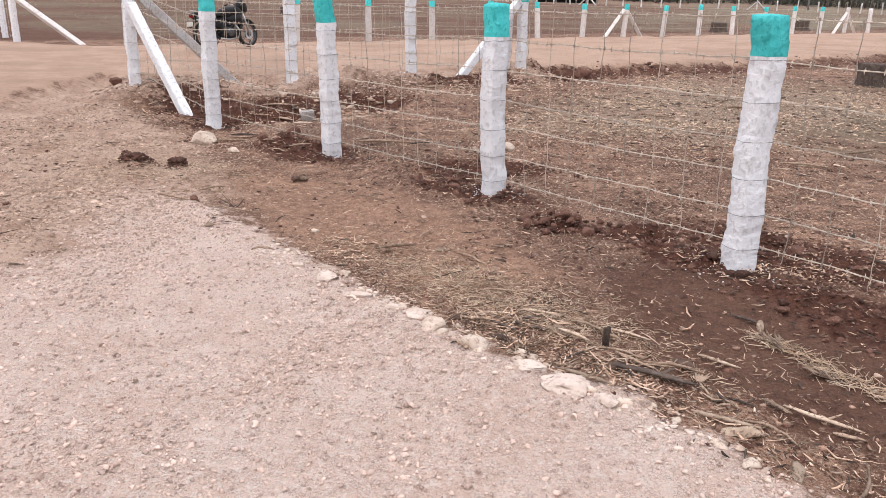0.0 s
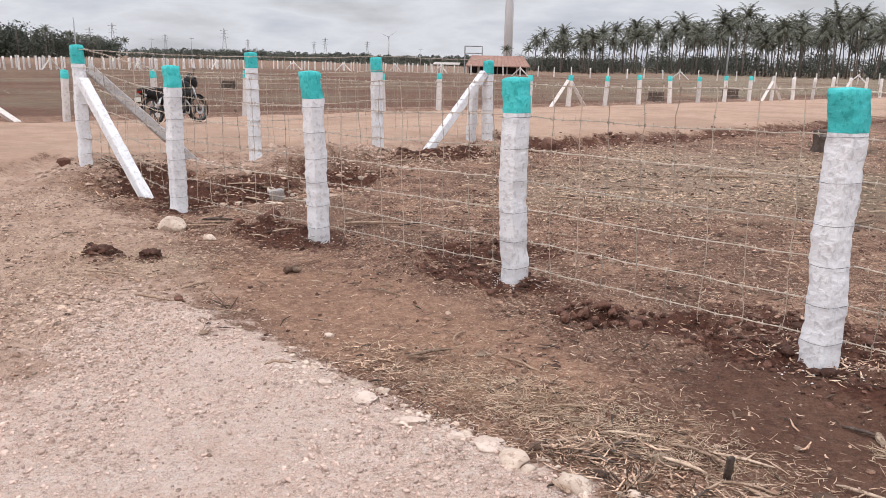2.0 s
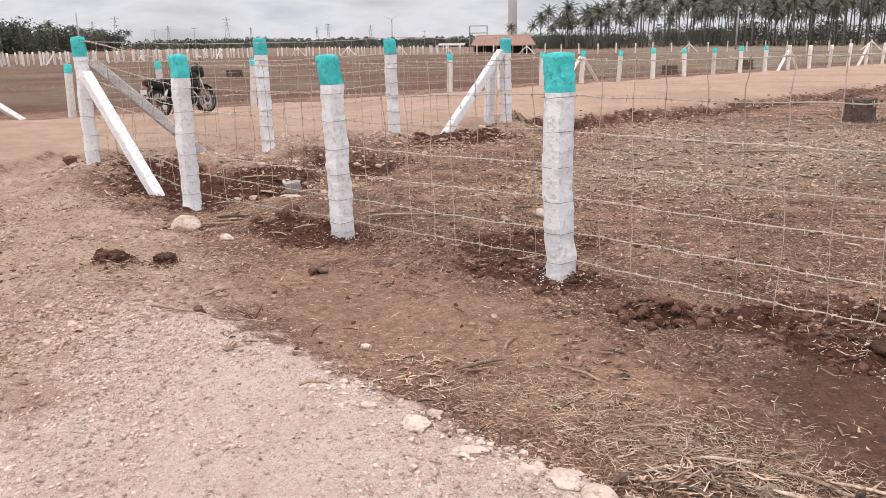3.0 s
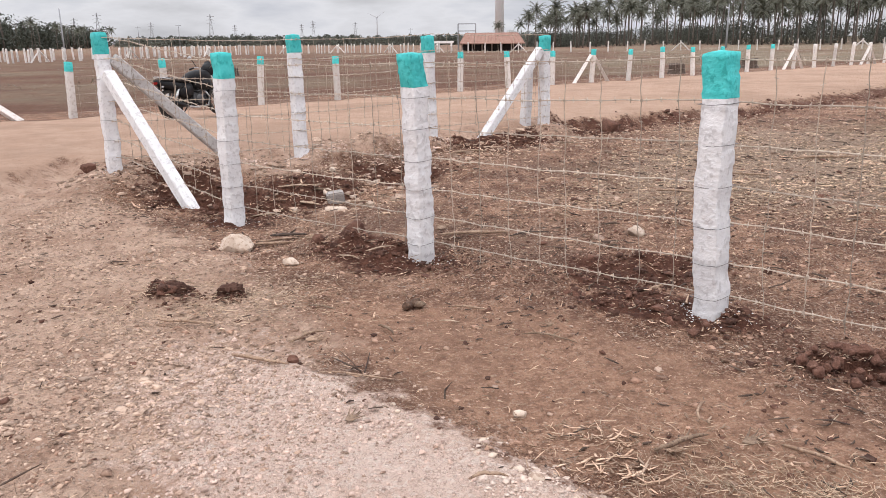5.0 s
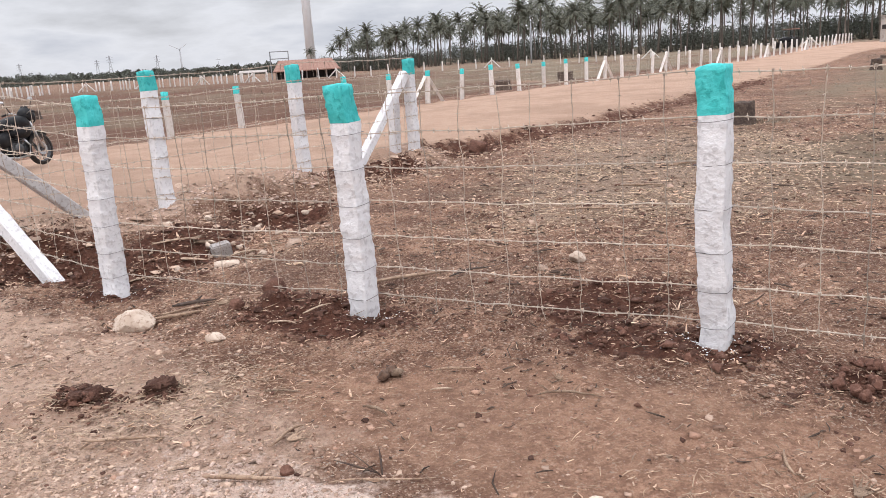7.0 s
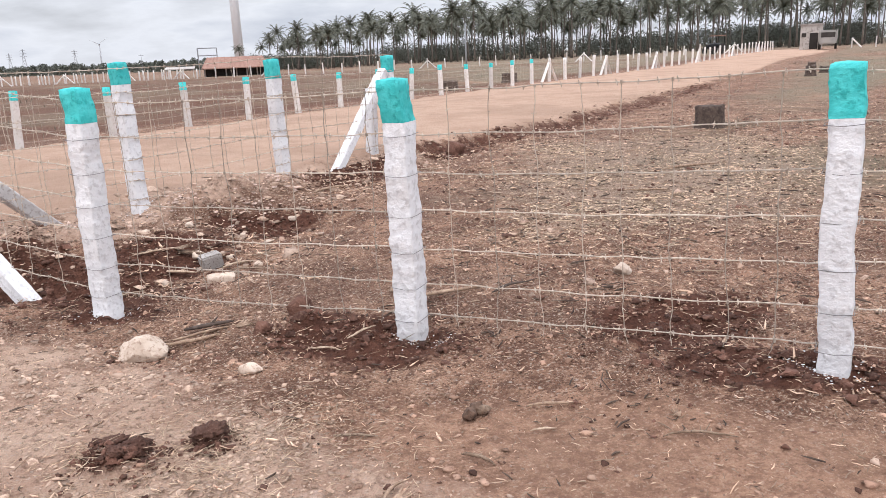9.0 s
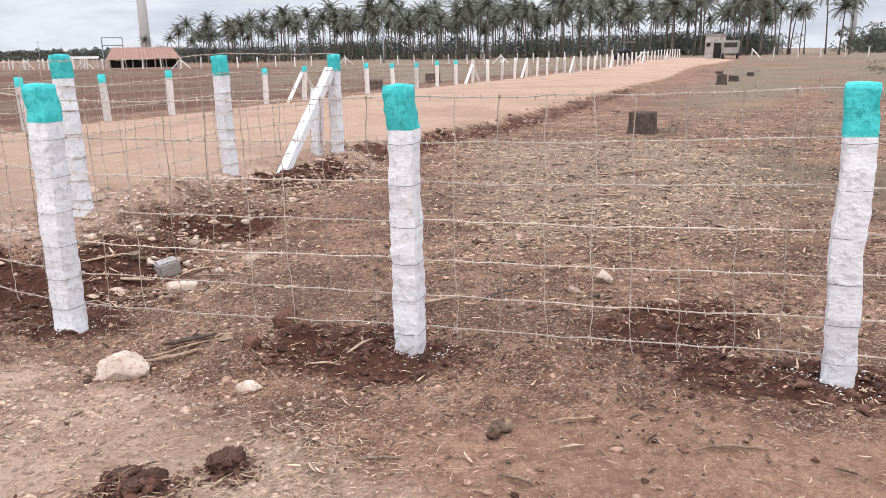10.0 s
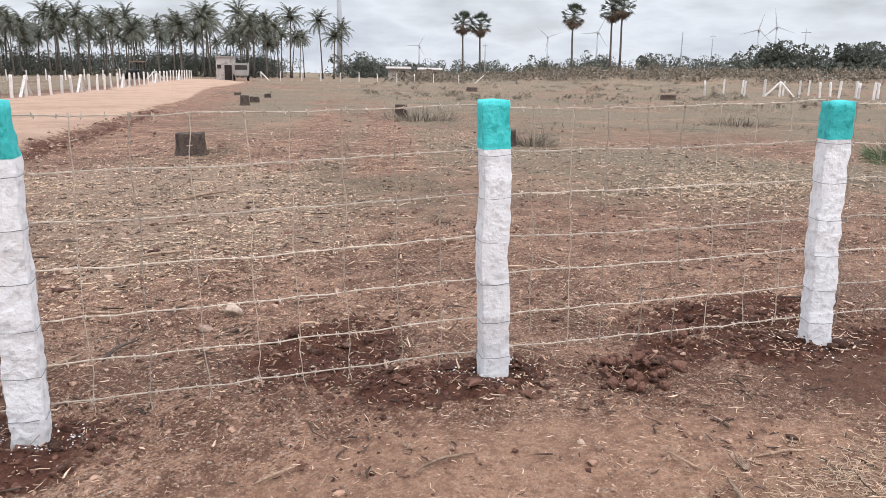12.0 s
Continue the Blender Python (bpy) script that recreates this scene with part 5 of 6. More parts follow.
for i, (x, y, a, s) in enumerate([(-0.59, 6.58, 80, 0.10), (0.10, 5.36, 30, 0.17), (-1.9, 6.36, 20, 0.16), (-0.15, 5.3, 200, 0.15), (-1.5, 5.45, 60, 0.14), (0.5, 3.95, 120, 0.13), (0.72, 4.05, 10, 0.14),
                                  (1.5, 3.9, 70, 0.16), (-2.45, 8.6, 30, 0.2), (1.95, 4.35, 110, 0.25), (2.1, 4.1, 140, 0.22), (-1.4, 9.0, 40, 0.2), (2.6, 10.9, 60, 0.3), (3.1, 9.9, 20, 0.25), (-3.0, 11.1, 330, 0.3)]):
    dry_leaf(x, y, a, s * 0.62, 400 + i)


# ---- loose stuff: gravel, rubble, crumbs, straw, weeds ----
ICO = [(0, -1, 0.6), (0.9, -0.3, 0.6), (0.55, 0.8, 0.6), (-0.55, 0.8, 0.6), (-0.9, -0.3, 0.6), (0, 0, 1.0), (0.2, -1.05, -0.5), (1, 0.1, -0.5), (0.1, 1, -0.5), (-1, 0.1, -0.5)]
ICO_F = [(0, 1, 5), (1, 2, 5), (2, 3, 5), (3, 4, 5), (4, 0, 5), (6, 1, 0), (6, 7, 1), (7, 2, 1), (7, 8, 2), (8, 3, 2), (8, 9, 3), (9, 4, 3), (9, 6, 4), (6, 0, 4)]


def pebbles(name, xs, ys, sizes, mat, label, category, seed, sink=0.25, squash=0.7):
    """Many small angular stones in one mesh, each of its own shape."""
    g = np.random.default_rng(seed)
    n = len(xs)
    zs = land(xs, ys)[0]
    base = np.array(ICO)[None] * g.uniform(0.3, 1.6, (n, 10, 3))
    base = base * (sizes[:, None, None] * np.stack([g.uniform(0.8, 1.35, n), g.uniform(0.7, 1.1, n), squash * g.uniform(0.6, 1.1, n)], -1)[:, None, :])
    a = g.uniform(0, 2 * np.pi, n)
    c, s = np.cos(a)[:, None], np.sin(a)[:, None]
    v = np.stack([base[..., 0] * c - base[..., 1] * s + xs[:, None], base[..., 0] * s + base[..., 1] * c + ys[:, None], base[..., 2] + (zs + sizes * sink)[:, None]], -1).reshape(-1, 3)
    f = (np.array(ICO_F)[None] + 10 * np.arange(n)[:, None, None]).reshape(-1, 3)
    me = bpy.data.meshes.new(name)
    me.vertices.add(len(v))
    me.vertices.foreach_set("co", v.ravel())
    me.loops.add(f.size)
    me.loops.foreach_set("vertex_index", f.ravel())
    me.polygons.add(len(f))
    me.polygons.foreach_set("loop_start", np.arange(0, f.size, 3))
    me.update(calc_edges=True)
    return tagged(part(name, me, mat), label, category, kind="stuff")


def scatter(n, box, weight, seed):
    """Random places in a box, kept by a weight from 0 to 1."""
    g = np.random.default_rng(seed)
    x, y = g.uniform(box[0], box[1], n), g.uniform(box[2], box[3], n)
    keep = g.random(n) < weight(x, y)
    return x[keep], y[keep], g


def w_gravel(x, y):
    return smooth(poly_dist(x, y, GRAVEL_POLY), -0.12, 0.15) * (0.35 + 0.65 * smooth(fbm(x * 1.1, y * 1.1, 71), -0.4, 0.6))


x, y, g = scatter(76000, (-3.4, 2.9, 2.7, 6.6), w_gravel, 1)
pebbles("gravel", x, y, np.clip(g.lognormal(-5.45, 0.45, len(x)), 0.002, 0.013), M_PEBBLE, "loose pale crushed gravel on the track", "gravel", 1, 0.35, 0.8)


def w_lip(x, y):
    """The crust of crushed white stone along the gravel's edge, in stretches."""
    d = line_dist(x, y, [(-0.9, 5.12), (-0.62, 4.86), (-0.37, 4.7), (-0.12, 4.52), (0.19, 4.3), (0.6, 3.95), (0.85, 3.76), (1.02, 3.66), (1.2, 3.56), (1.75, 3.14)])
    return 0.5 * (1 - smooth(d, 0.0, 0.3)) * smooth(fbm(x * 2.3, y * 2.3, 72), -0.1, 0.7)


x, y, g = scatter(60000, (-1.3, 2.1, 2.8, 5.5), w_lip, 12)
pebbles("crushed_stone", x, y, np.clip(g.lognormal(-5.4, 0.6, len(x)), 0.003, 0.022), M_CHALK, "crust of crushed white stone along the gravel edge", "crushed stone", 12, 0.1, 0.45)


def w_verge(x, y):
    return np.maximum(smooth(poly_dist(x, y, VERGE_POLY), -0.5, 0.3) * 0.8, 0.16) * (0.3 + 0.7 * smooth(fbm(x * 1.4, y * 1.4, 73), -0.4, 0.5)) * (1 - smooth(poly_dist(x, y, ROAD_POLY), -0.1, 0.4))


x, y, g = scatter(42000, (-6.4, 3.4, 3.2, 11.0), w_verge, 2)
pebbles("stone_chips", x, y, np.clip(g.lognormal(-5.4, 0.55, len(x)), 0.002, 0.017), M_RUBBLE, "tan stone chips strewn over the verge and soil", "stone chips", 2, 0.15, 0.6)


x, y, g = scatter(46000, (-5.4, -2.0, 5.2, 10.6), w_verge, 22)
pebbles("earth_crumbs", x, y, np.clip(g.lognormal(-5.2, 0.55, len(x)), 0.003, 0.024), M_BROKEN, "crumbled tan earth and stone over the rough verge", "earth crumbs", 22, 0.1, 0.55)


def w_spill(x, y):
    return (1 - smooth(np.hypot((x + 2.7) / 1.5, (y - 5.6) / 1.5), 0.3, 1.1)) * smooth(fbm(x * 2.0, y * 2.0, 75), -0.6, 0.4)


x, y, g = scatter(24000, (-4.2, -1.0, 4.2, 7.4), w_spill, 26)
pebbles("stone_chips", x, y, np.clip(g.lognormal(-5.5, 0.5, len(x)), 0.002, 0.013), M_BROKEN, "pale stone chips spilled from the track onto earth", "stone chips", 26, 0.25, 0.7)


def w_bare(x, y):
    return (1 - smooth(poly_dist(x, y, GRAVEL_POLY), -0.15, 0.1)) * smooth(fbm(x * 1.6, y * 1.6, 77), -0.5, 0.8) * (1 - smooth(poly_dist(x, y, ROAD_POLY), -0.4, 0.0)) * 0.55 * (1 - 0.8 * raw_land(x, y)[1]["damp"])


x, y, g = scatter(44000, (-3.2, 3.6, 3.2, 10.5), w_bare, 24)
pebbles("earth_crumbs", x, y, np.clip(g.lognormal(-5.0, 0.5, len(x)), 0.003, 0.022), M_CRUMB, "brown crumbs of dry soil by the fence", "earth crumbs", 24, 0.1, 0.6)


def w_berm(x, y):
    d = line_dist(x, y, [(-5.3, 10.9), (-3.4, 12.0), (-2.2, 12.6), (-0.6, 14.0), (0.6, 15.6)])
    e = line_dist(x, y, [(0.6, 15.9), (4.3, 19.0), (11.6, 26.6)])
    return np.maximum((1 - smooth(d, 0.15, 1.0)) * 0.9, (1 - smooth(e, 0.1, 0.8)) * 0.25) + 0.3 * (1 - smooth(np.hypot(x + 2.6, y - 11.0), 0.2, 1.4))


x, y, g = scatter(90000, (-6.0, 12.0, 9.4, 27.0), w_berm, 3)
pebbles("rubble", x, y, np.clip(g.lognormal(-4.45, 0.6, len(x)), 0.005, 0.06), M_BROKEN, "broken tan stones and rubble heaped along the berm", "rubble", 3, 0.15, 0.6)


def w_mound(x, y):
    near = [1 - smooth(np.hypot(((x - cx) * math.cos(radians(q)) + (y - cy) * math.sin(radians(q))) / (a * 1.3), (-(x - cx) * math.sin(radians(q)) + (y - cy) * math.cos(radians(q))) / (w * 1.5)), 0.3, 1.1) for cx, cy, a, w, q, _ in HEAPS]
    return np.maximum.reduce(near) * smooth(fbm(x * 1.8, y * 1.8, 79), -0.6, 0.4)


x, y, g = scatter(16000, (-5.6, 1.2, 10.4, 16.0), w_mound, 5)
pebbles("rubble", x, y, np.clip(g.lognormal(-4.4, 0.5, len(x)), 0.008, 0.055), M_PEBBLE, "pale broken stones heaped on the berm", "rubble", 5, 0.2, 0.65)


def w_dug(x, y):
    return np.clip(dug_weight(x, y)[0] * 1.2, 0, 1)


x, y, g = scatter(95000, (-5.2, 3.4, 4.2, 16.5), w_dug, 4)
pebbles("dug_soil", x, y, np.clip(g.lognormal(-4.95, 0.6, len(x)), 0.003, 0.042), M_CLOD, "crumbs and clods of freshly dug dark red soil", "dug soil", 4, 0.3, 0.8)
x, y, g = scatter(14000, (1.0, 16.0, 15.0, 31.0), w_dug, 14)
pebbles("dug_soil", x, y, np.clip(g.lognormal(-4.0, 0.5, len(x)), 0.01, 0.06), M_CLOD, "dark red clods along the cut road bank", "dug soil", 14, 0.3, 0.8)
# drips of lime on the soil round each post foot
px, py = [], []
g = np.random.default_rng(6)
for b, t in POSTS_A + POSTS_B:
    r0, a = np.abs(g.normal(0.12, 0.09, 190)), g.uniform(0, 2 * np.pi, 190)
    px.append(b[0] + r0 * np.cos(a))
    py.append(b[1] + r0 * np.sin(a))
px, py = np.concatenate(px), np.concatenate(py)
pebbles("lime_drips", px, py, np.clip(g.lognormal(-5.7, 0.4, len(px)), 0.0012, 0.007), M_LIME, "white lime splashes on soil at the post feet", "lime splashes", 6, 1.6, 0.5)


def straws(name, xs, ys, lens, mat, label, category, seed, width=0.0028, rise=0.012, lean=0.25, thick=1.3, curl=0.0):
    """Thin bent stalks, or curled shreds of leaf, in one mesh."""
    g = np.random.default_rng(seed)
    n = len(xs)
    zs = land(xs, ys)[0]
    a, tilt = g.uniform(0, 2 * np.pi, n), np.abs(g.normal(0, lean, n))
    d = np.stack([np.cos(a) * np.cos(tilt), np.sin(a) * np.cos(tilt), np.sin(tilt)], -1)
    side = np.stack([-np.sin(a), np.cos(a), np.zeros(n)], -1)
    w = width * g.uniform(0.5, 1.7, n)
    o = np.stack([xs, ys, zs + rise * g.random(n) + 0.003], -1)
    bend = g.normal(0, 0.18, n)
    lift = curl * np.abs(g.normal(0, 1, n)) * lens
    pts = []
    for t, k in ((0.0, 0.7), (0.5, 1.0), (1.0, 0.35)):
        c = o + d * (lens * t)[:, None] + side * (bend * lens * 4 * t * (1 - t) * 0.5)[:, None] + np.array([0, 0, 1.0]) * (lift * (2 * t - 1) ** 2)[:, None]
        pts += [c - side * (w * k)[:, None], c + side * (w * k)[:, None], c + np.array([0, 0, 1.0]) * (w * k * thick)[:, None]]
    v = np.stack(pts, 1).reshape(-1, 3)
    tri = []
    for b in (0, 3):
        for i in range(3):
            j = (i + 1) % 3
            tri += [(b + i, b + j, b + 3 + j), (b + i, b + 3 + j, b + 3 + i)]
    f = (np.array(tri)[None] + 9 * np.arange(n)[:, None, None]).reshape(-1, 3)
    me = bpy.data.meshes.new(name)
    me.vertices.add(len(v))
    me.vertices.foreach_set("co", v.ravel())
    me.loops.add(f.size)
    me.loops.foreach_set("vertex_index", f.ravel())
    me.polygons.add(len(f))
    me.polygons.foreach_set("loop_start", np.arange(0, f.size, 3))
    me.update(calc_edges=True)
    return tagged(part(name, me, mat), label, category, kind="stuff")


def w_soil(x, y):
    open_soil = (1 - smooth(poly_dist(x, y, GRAVEL_POLY), -0.15, 0.1)) * (1 - smooth(poly_dist(x, y, ROAD_POLY), -0.2, 0.3))
    clump = 1 - smooth(np.hypot(((x - 0.7) * 0.77 - (y - 4.5) * 0.64) / 0.8, ((x - 0.7) * 0.64 + (y - 4.5) * 0.77) / 0.35), 0.3, 1.2)
    edge = 1 - smooth(np.abs(poly_dist(x, y, GRAVEL_POLY) + 0.3), 0.1, 0.5)
    return open_soil * (1 - 0.7 * raw_land(x, y)[1]["damp"]) * np.clip(0.09 + 0.16 * smooth(fbm(x * 1.2, y * 1.2, 81), 0.0, 0.8) + 0.22 * clump + 0.2 * edge * smooth(x, -0.5, 0.3), 0, 1)


x, y, g = scatter(170000, (-5.2, 3.6, 3.0, 10.5), w_soil, 7)
straws("straw", x, y, np.clip(g.lognormal(-3.75, 0.55, len(x)), 0.008, 0.11), M_STRAW, "dry straw and grass stalks littering the soil", "straw", 7, 0.0019)


g = np.random.default_rng(71)
t = g.random(650)
x, y = 1.85 + 0.75 * t + g.normal(0, 0.035, 650), 4.5 - 0.85 * t + g.normal(0, 0.035, 650)
straws("straw", x, y, g.uniform(0.02, 0.11, 650), M_STRAW_PALE, "pale heap of dry straw on dark soil", "straw", 72, 0.0019, 0.012, 0.15)
x, y = g.normal(0.5, 0.5, 3600), g.normal(4.74, 0.2, 3600)
straws("straw", x, y - 0.6 * (x - 0.5), g.uniform(0.015, 0.075, 3600), M_STRAW_PALE, "loose dry grass at the edge of the gravel", "straw", 73, 0.0012, 0.012, 0.2)
x, y = g.normal(-2.6, 0.4, 1500), g.normal(6.95, 0.3, 1500)
straws("straw", x, y, g.uniform(0.02, 0.09, 1500), M_STRAW_PALE, "loose dry grass beside dark soil lumps", "straw", 74, 0.0012, 0.01, 0.2)


def w_plot(x, y):
    inside = (1 - smooth(poly_dist(x, y, ROAD_POLY), -0.9, -0.2)) * smooth((x - 0.31) * 0.621 + (y - 6.71) * 0.784, 0.3, 1.2)
    return inside * np.clip(0.16 + 0.3 * smooth(fbm(x * 0.7, y * 0.7, 83), -0.1, 0.8) + 0.5 * smooth(poly_dist(x, y, STRAW_POLY), -1.0, 0.8) + 0.25 * smooth(x, 4.5, 8.0), 0, 1)


x, y, g = scatter(42000, (-4.0, 16.0, 3.5, 21.0), w_plot, 8)
straws("straw", x, y, np.clip(g.lognormal(-3.7, 0.6, len(x)), 0.012, 0.16), M_STRAW, "pale crop litter strewn over the plot", "straw", 8, 0.0058, 0.012, 0.12)


def w_patch(x, y):
    return smooth(poly_dist(x, y, STRAW_POLY), -0.6, 0.8) * smooth(fbm(x * 1.1, y * 1.1, 85), -0.35, 0.5)


x, y, g = scatter(26000, (-0.5, 7.0, 9.2, 17.4), w_patch, 81)
straws("straw", x, y, np.clip(g.lognormal(-3.5, 0.5, len(x)), 0.015, 0.10), M_STRAW_PALE, "pale broken crop leaves lying thick in the plot", "straw", 82, 0.0055, 0.02, 0.12)
x, y, g = scatter(1700, (-3.0, 14.0, 5.0, 19.0), w_plot, 83)
straws("twigs", x, y, np.clip(g.lognormal(-1.9, 0.5, len(x)), 0.06, 0.5), M_STRAW_PALE, "dry broken stalks and leaf ribs scattered over the plot", "twigs", 84, 0.006, 0.015, 0.05)
x, y, g = scatter(700, (-4.4, 3.4, 3.6, 8.5), w_soil, 85)
straws("twigs", x, y, np.clip(g.lognormal(-2.9, 0.5, len(x)), 0.03, 0.16), M_STRAW_PALE, "short dry stalks scattered beside the fence", "twigs", 86, 0.0028, 0.008, 0.05)
x, y, g = scatter(20000, (-3.0, 17.0, 3.5, 22.0), w_plot, 9)
pebbles("stone_chips", x, y, np.clip(g.lognormal(-4.5, 0.5, len(x)), 0.005, 0.04), M_RUBBLE, "small tan stones lying about the plot", "stone chips", 9)
x, y, g = scatter(3000, (-3.0, 18.0, 3.5, 24.0), w_plot, 10)
pebbles("dug_soil", x, y, np.clip(g.lognormal(-4.2, 0.5, len(x)), 0.006, 0.05), M_CLOD, "scattered dark soil crumbs in the plot", "dug soil", 10)


def w_dark(x, y):
    return (1 - smooth(poly_dist(x, y, GRAVEL_POLY), -0.1, 0.25)) * (1 - smooth(poly_dist(x, y, ROAD_POLY), -0.2, 0.2)) * (0.15 + 0.85 * smooth(fbm(x * 1.3, y * 1.3, 87), -0.1, 0.7))


x, y, g = scatter(9000, (-5.2, 6.0, 3.2, 13.0), w_dark, 87)
straws("splinters", x, y, np.clip(g.lognormal(-3.1, 0.55, len(x)), 0.015, 0.2), M_TWIG, "dark splinters of bark and stalk on the soil", "twigs", 88, 0.0038, 0.008, 0.12)
x, y, g = scatter(14000, (-5.4, 6.0, 3.2, 13.0), w_dark, 89)
pebbles("earth_crumbs", x, y, np.clip(g.lognormal(-4.9, 0.5, len(x)), 0.003, 0.022), M_CLOD, "dark crumbs of soil scattered over paler earth", "earth crumbs", 90, 0.15, 0.7)

# crumbled earth of the two dark heaps by the track
g = np.random.default_rng(92)
hx = np.concatenate([g.normal(-2.89, 0.08, 900), g.normal(-2.56, 0.05, 420)])
hy = np.concatenate([g.normal(6.96, 0.065, 900), g.normal(7.07, 0.06, 420)])
pebbles("dug_soil", hx, hy, np.clip(g.lognormal(-5.1, 0.5, len(hx)), 0.003, 0.02), M_CLOD, "crumbled dark soil of small heaps by the track", "dug soil", 92, 0.5, 0.8)


def w_litter(x, y):
    """Leaf shreds and stalks lie thick beside the gravel, thin elsewhere."""
    off = -poly_dist(x, y, GRAVEL_POLY)
    band = smooth(off, -0.05, 0.1) * (1 - smooth(off, 0.25, 0.95)) * smooth(x, -1.2, 0.3) * (1 - 0.75 * smooth(x, 1.15, 1.6))
    left = 1 - smooth(np.hypot((x + 2.6) / 0.8, (y - 7.0) / 0.7), 0.3, 1.1)
    foot = np.maximum.reduce([1 - smooth(np.hypot(x - b[0] - 0.15, y - b[1] - 0.1), 0.2, 0.8) for b, _ in POSTS_A])
    return np.clip((0.9 * band + 0.7 * left + 0.3 * foot) * smooth(fbm(x * 1.9, y * 1.9, 93), -0.5, 0.5) + 0.015, 0, 1) * smooth(off, -0.1, 0.05) * (1 - smooth(poly_dist(x, y, ROAD_POLY), -0.2, 0.2))


x, y, g = scatter(9000, (-1.3, 2.8, 2.9, 5.6), w_litter, 94)
straws("leaf_shreds", x, y, np.clip(g.lognormal(-3.1, 0.55, len(x)), 0.02, 0.17), M_SHRED, "torn shreds of dry palm leaf by the gravel", "leaf litter", 94, 0.0048, 0.014, 0.12, 0.5, 0.12)
x, y, g = scatter(7500, (-4.6, 3.2, 5.0, 9.4), w_litter, 91)
straws("leaf_shreds", x, y, np.clip(g.lognormal(-3.0, 0.5, len(x)), 0.02, 0.15), M_SHRED, "torn dry leaf shreds strewn about the posts", "leaf litter", 91, 0.0055, 0.014, 0.12, 0.5, 0.12)
x, y, g = scatter(34000, (-4.2, 3.2, 2.9, 8.4), w_litter, 95)
straws("leaf_shreds", x, y, np.clip(g.lognormal(-4.0, 0.5, len(x)), 0.008, 0.06), M_SHRED, "fine chaff of dry leaves on the soil", "leaf litter", 95, 0.0028, 0.01, 0.2, 0.6, 0.1)
x, y, g = scatter(1300, (-1.5, 3.4, 2.9, 6.0), w_litter, 96)
straws("splinters", x, y, np.clip(g.lognormal(-3.3, 0.5, len(x)), 0.015, 0.14), M_TWIG, "dark splinters of bark along the gravel edge", "twigs", 96, 0.004, 0.012, 0.15)


def w_leaves(x, y):
    return w_plot(x, y) * (0.25 + 0.75 * smooth(poly_dist(x, y, STRAW_POLY), -0.8, 0.6)) * smooth(fbm(x * 1.4, y * 1.4, 97), -0.5, 0.5)


x, y, g = scatter(15000, (-3.0, 12.0, 5.0, 18.0), w_leaves, 97)
straws("leaf_shreds", x, y, np.clip(g.lognormal(-3.1, 0.5, len(x)), 0.02, 0.16), M_SHRED, "curled broken crop leaves over the plot", "leaf litter", 97, 0.009, 0.02, 0.12, 0.6, 0.16)
x, y, g = scatter(5000, (-3.0, 13.0, 5.0, 19.0), w_plot, 98)
straws("splinters", x, y, np.clip(g.lognormal(-2.5, 0.5, len(x)), 0.03, 0.3), M_TWIG, "dark stalks lying over the plot", "twigs", 98, 0.007, 0.015, 0.08)


def w_bermlitter(x, y):
    return (1 - smooth(line_dist(x, y, [(-4.4, 10.6), (-2.6, 11.2), (-1.9, 12.6), (0.2, 14.8)]), 0.2, 1.3)) * smooth(fbm(x * 1.6, y * 1.6, 99), -0.5, 0.5)


x, y, g = scatter(6000, (-5.2, 1.2, 9.6, 15.6), w_bermlitter, 99)
straws("leaf_shreds", x, y, np.clip(g.lognormal(-2.9, 0.5, len(x)), 0.02, 0.22), M_SHRED, "torn dry leaves caught in the rubble", "leaf litter", 99, 0.0075, 0.025, 0.2, 0.6, 0.15)
g = np.random.default_rng(100)
x, y = g.normal(9.0, 1.3, 2600), g.normal(7.6, 0.8, 2600)
straws("leaf_shreds", x, y, np.clip(g.lognormal(-2.9, 0.5, 2600), 0.03, 0.2), M_STRAW_PALE, "pale crop litter lying in a patch of the plot", "leaf litter", 100, 0.010, 0.02, 0.15, 0.6, 0.15)


def tuft(x, y, r, h, count, mat, label, seed, category="weed"):
    g = np.random.default_rng(seed)
    a, d = g.uniform(0, 6.28, count), r * np.sqrt(g.random(count))
    ob = straws("weed", x + d * np.cos(a), y + d * np.sin(a), g.uniform(0.5, 1.0, count) * h, mat, label, category, seed, h * 0.018, 0.01, 1.0)
    return ob


tuft(0.72, 4.03, 0.07, 0.11, 42, M_TWIG, "small dark dried weed at the gravel edge", 501)
tuft(0.5, 4.22, 0.04, 0.07, 20, M_TWIG, "small dark dried weed at the gravel edge", 502)
tuft(-1.52, 5.98, 0.02, 0.20, 4, M_TWIG, "thin dead weed stem standing in soil", 503)
tuft(0.95, 4.0, 0.05, 0.08, 24, M_TWIG, "small dark dried weed at the gravel edge", 504)
tuft(6.9, 17.0, 0.5, 0.22, 150, M_SCRUB, "dry weeds growing round a stump", 505)
tuft(3.2, 13.2, 0.3, 0.14, 60, M_SCRUB, "dry grey weed tuft in the plot", 506)
tuft(7.5, 8.9, 0.7, 0.13, 240, M_SCRUB, "low dry weeds in the plot", 512)
tuft(5.6, 11.4, 0.8, 0.10, 160, M_GRASS, "patch of green weeds in the plot", 507)
tuft(15.5, 4.2, 2.2, 0.5, 1500, M_GRASS, "patch of fresh green grass in the field", 508, "grass")
tuft(25.5, 11.4, 1.2, 0.4, 260, M_SCRUB, "dry grass clump in the field", 509, "grass")
tuft(13.3, 13.2, 0.5, 0.4, 200, M_SCRUB, "dry weeds growing round a stump", 511)
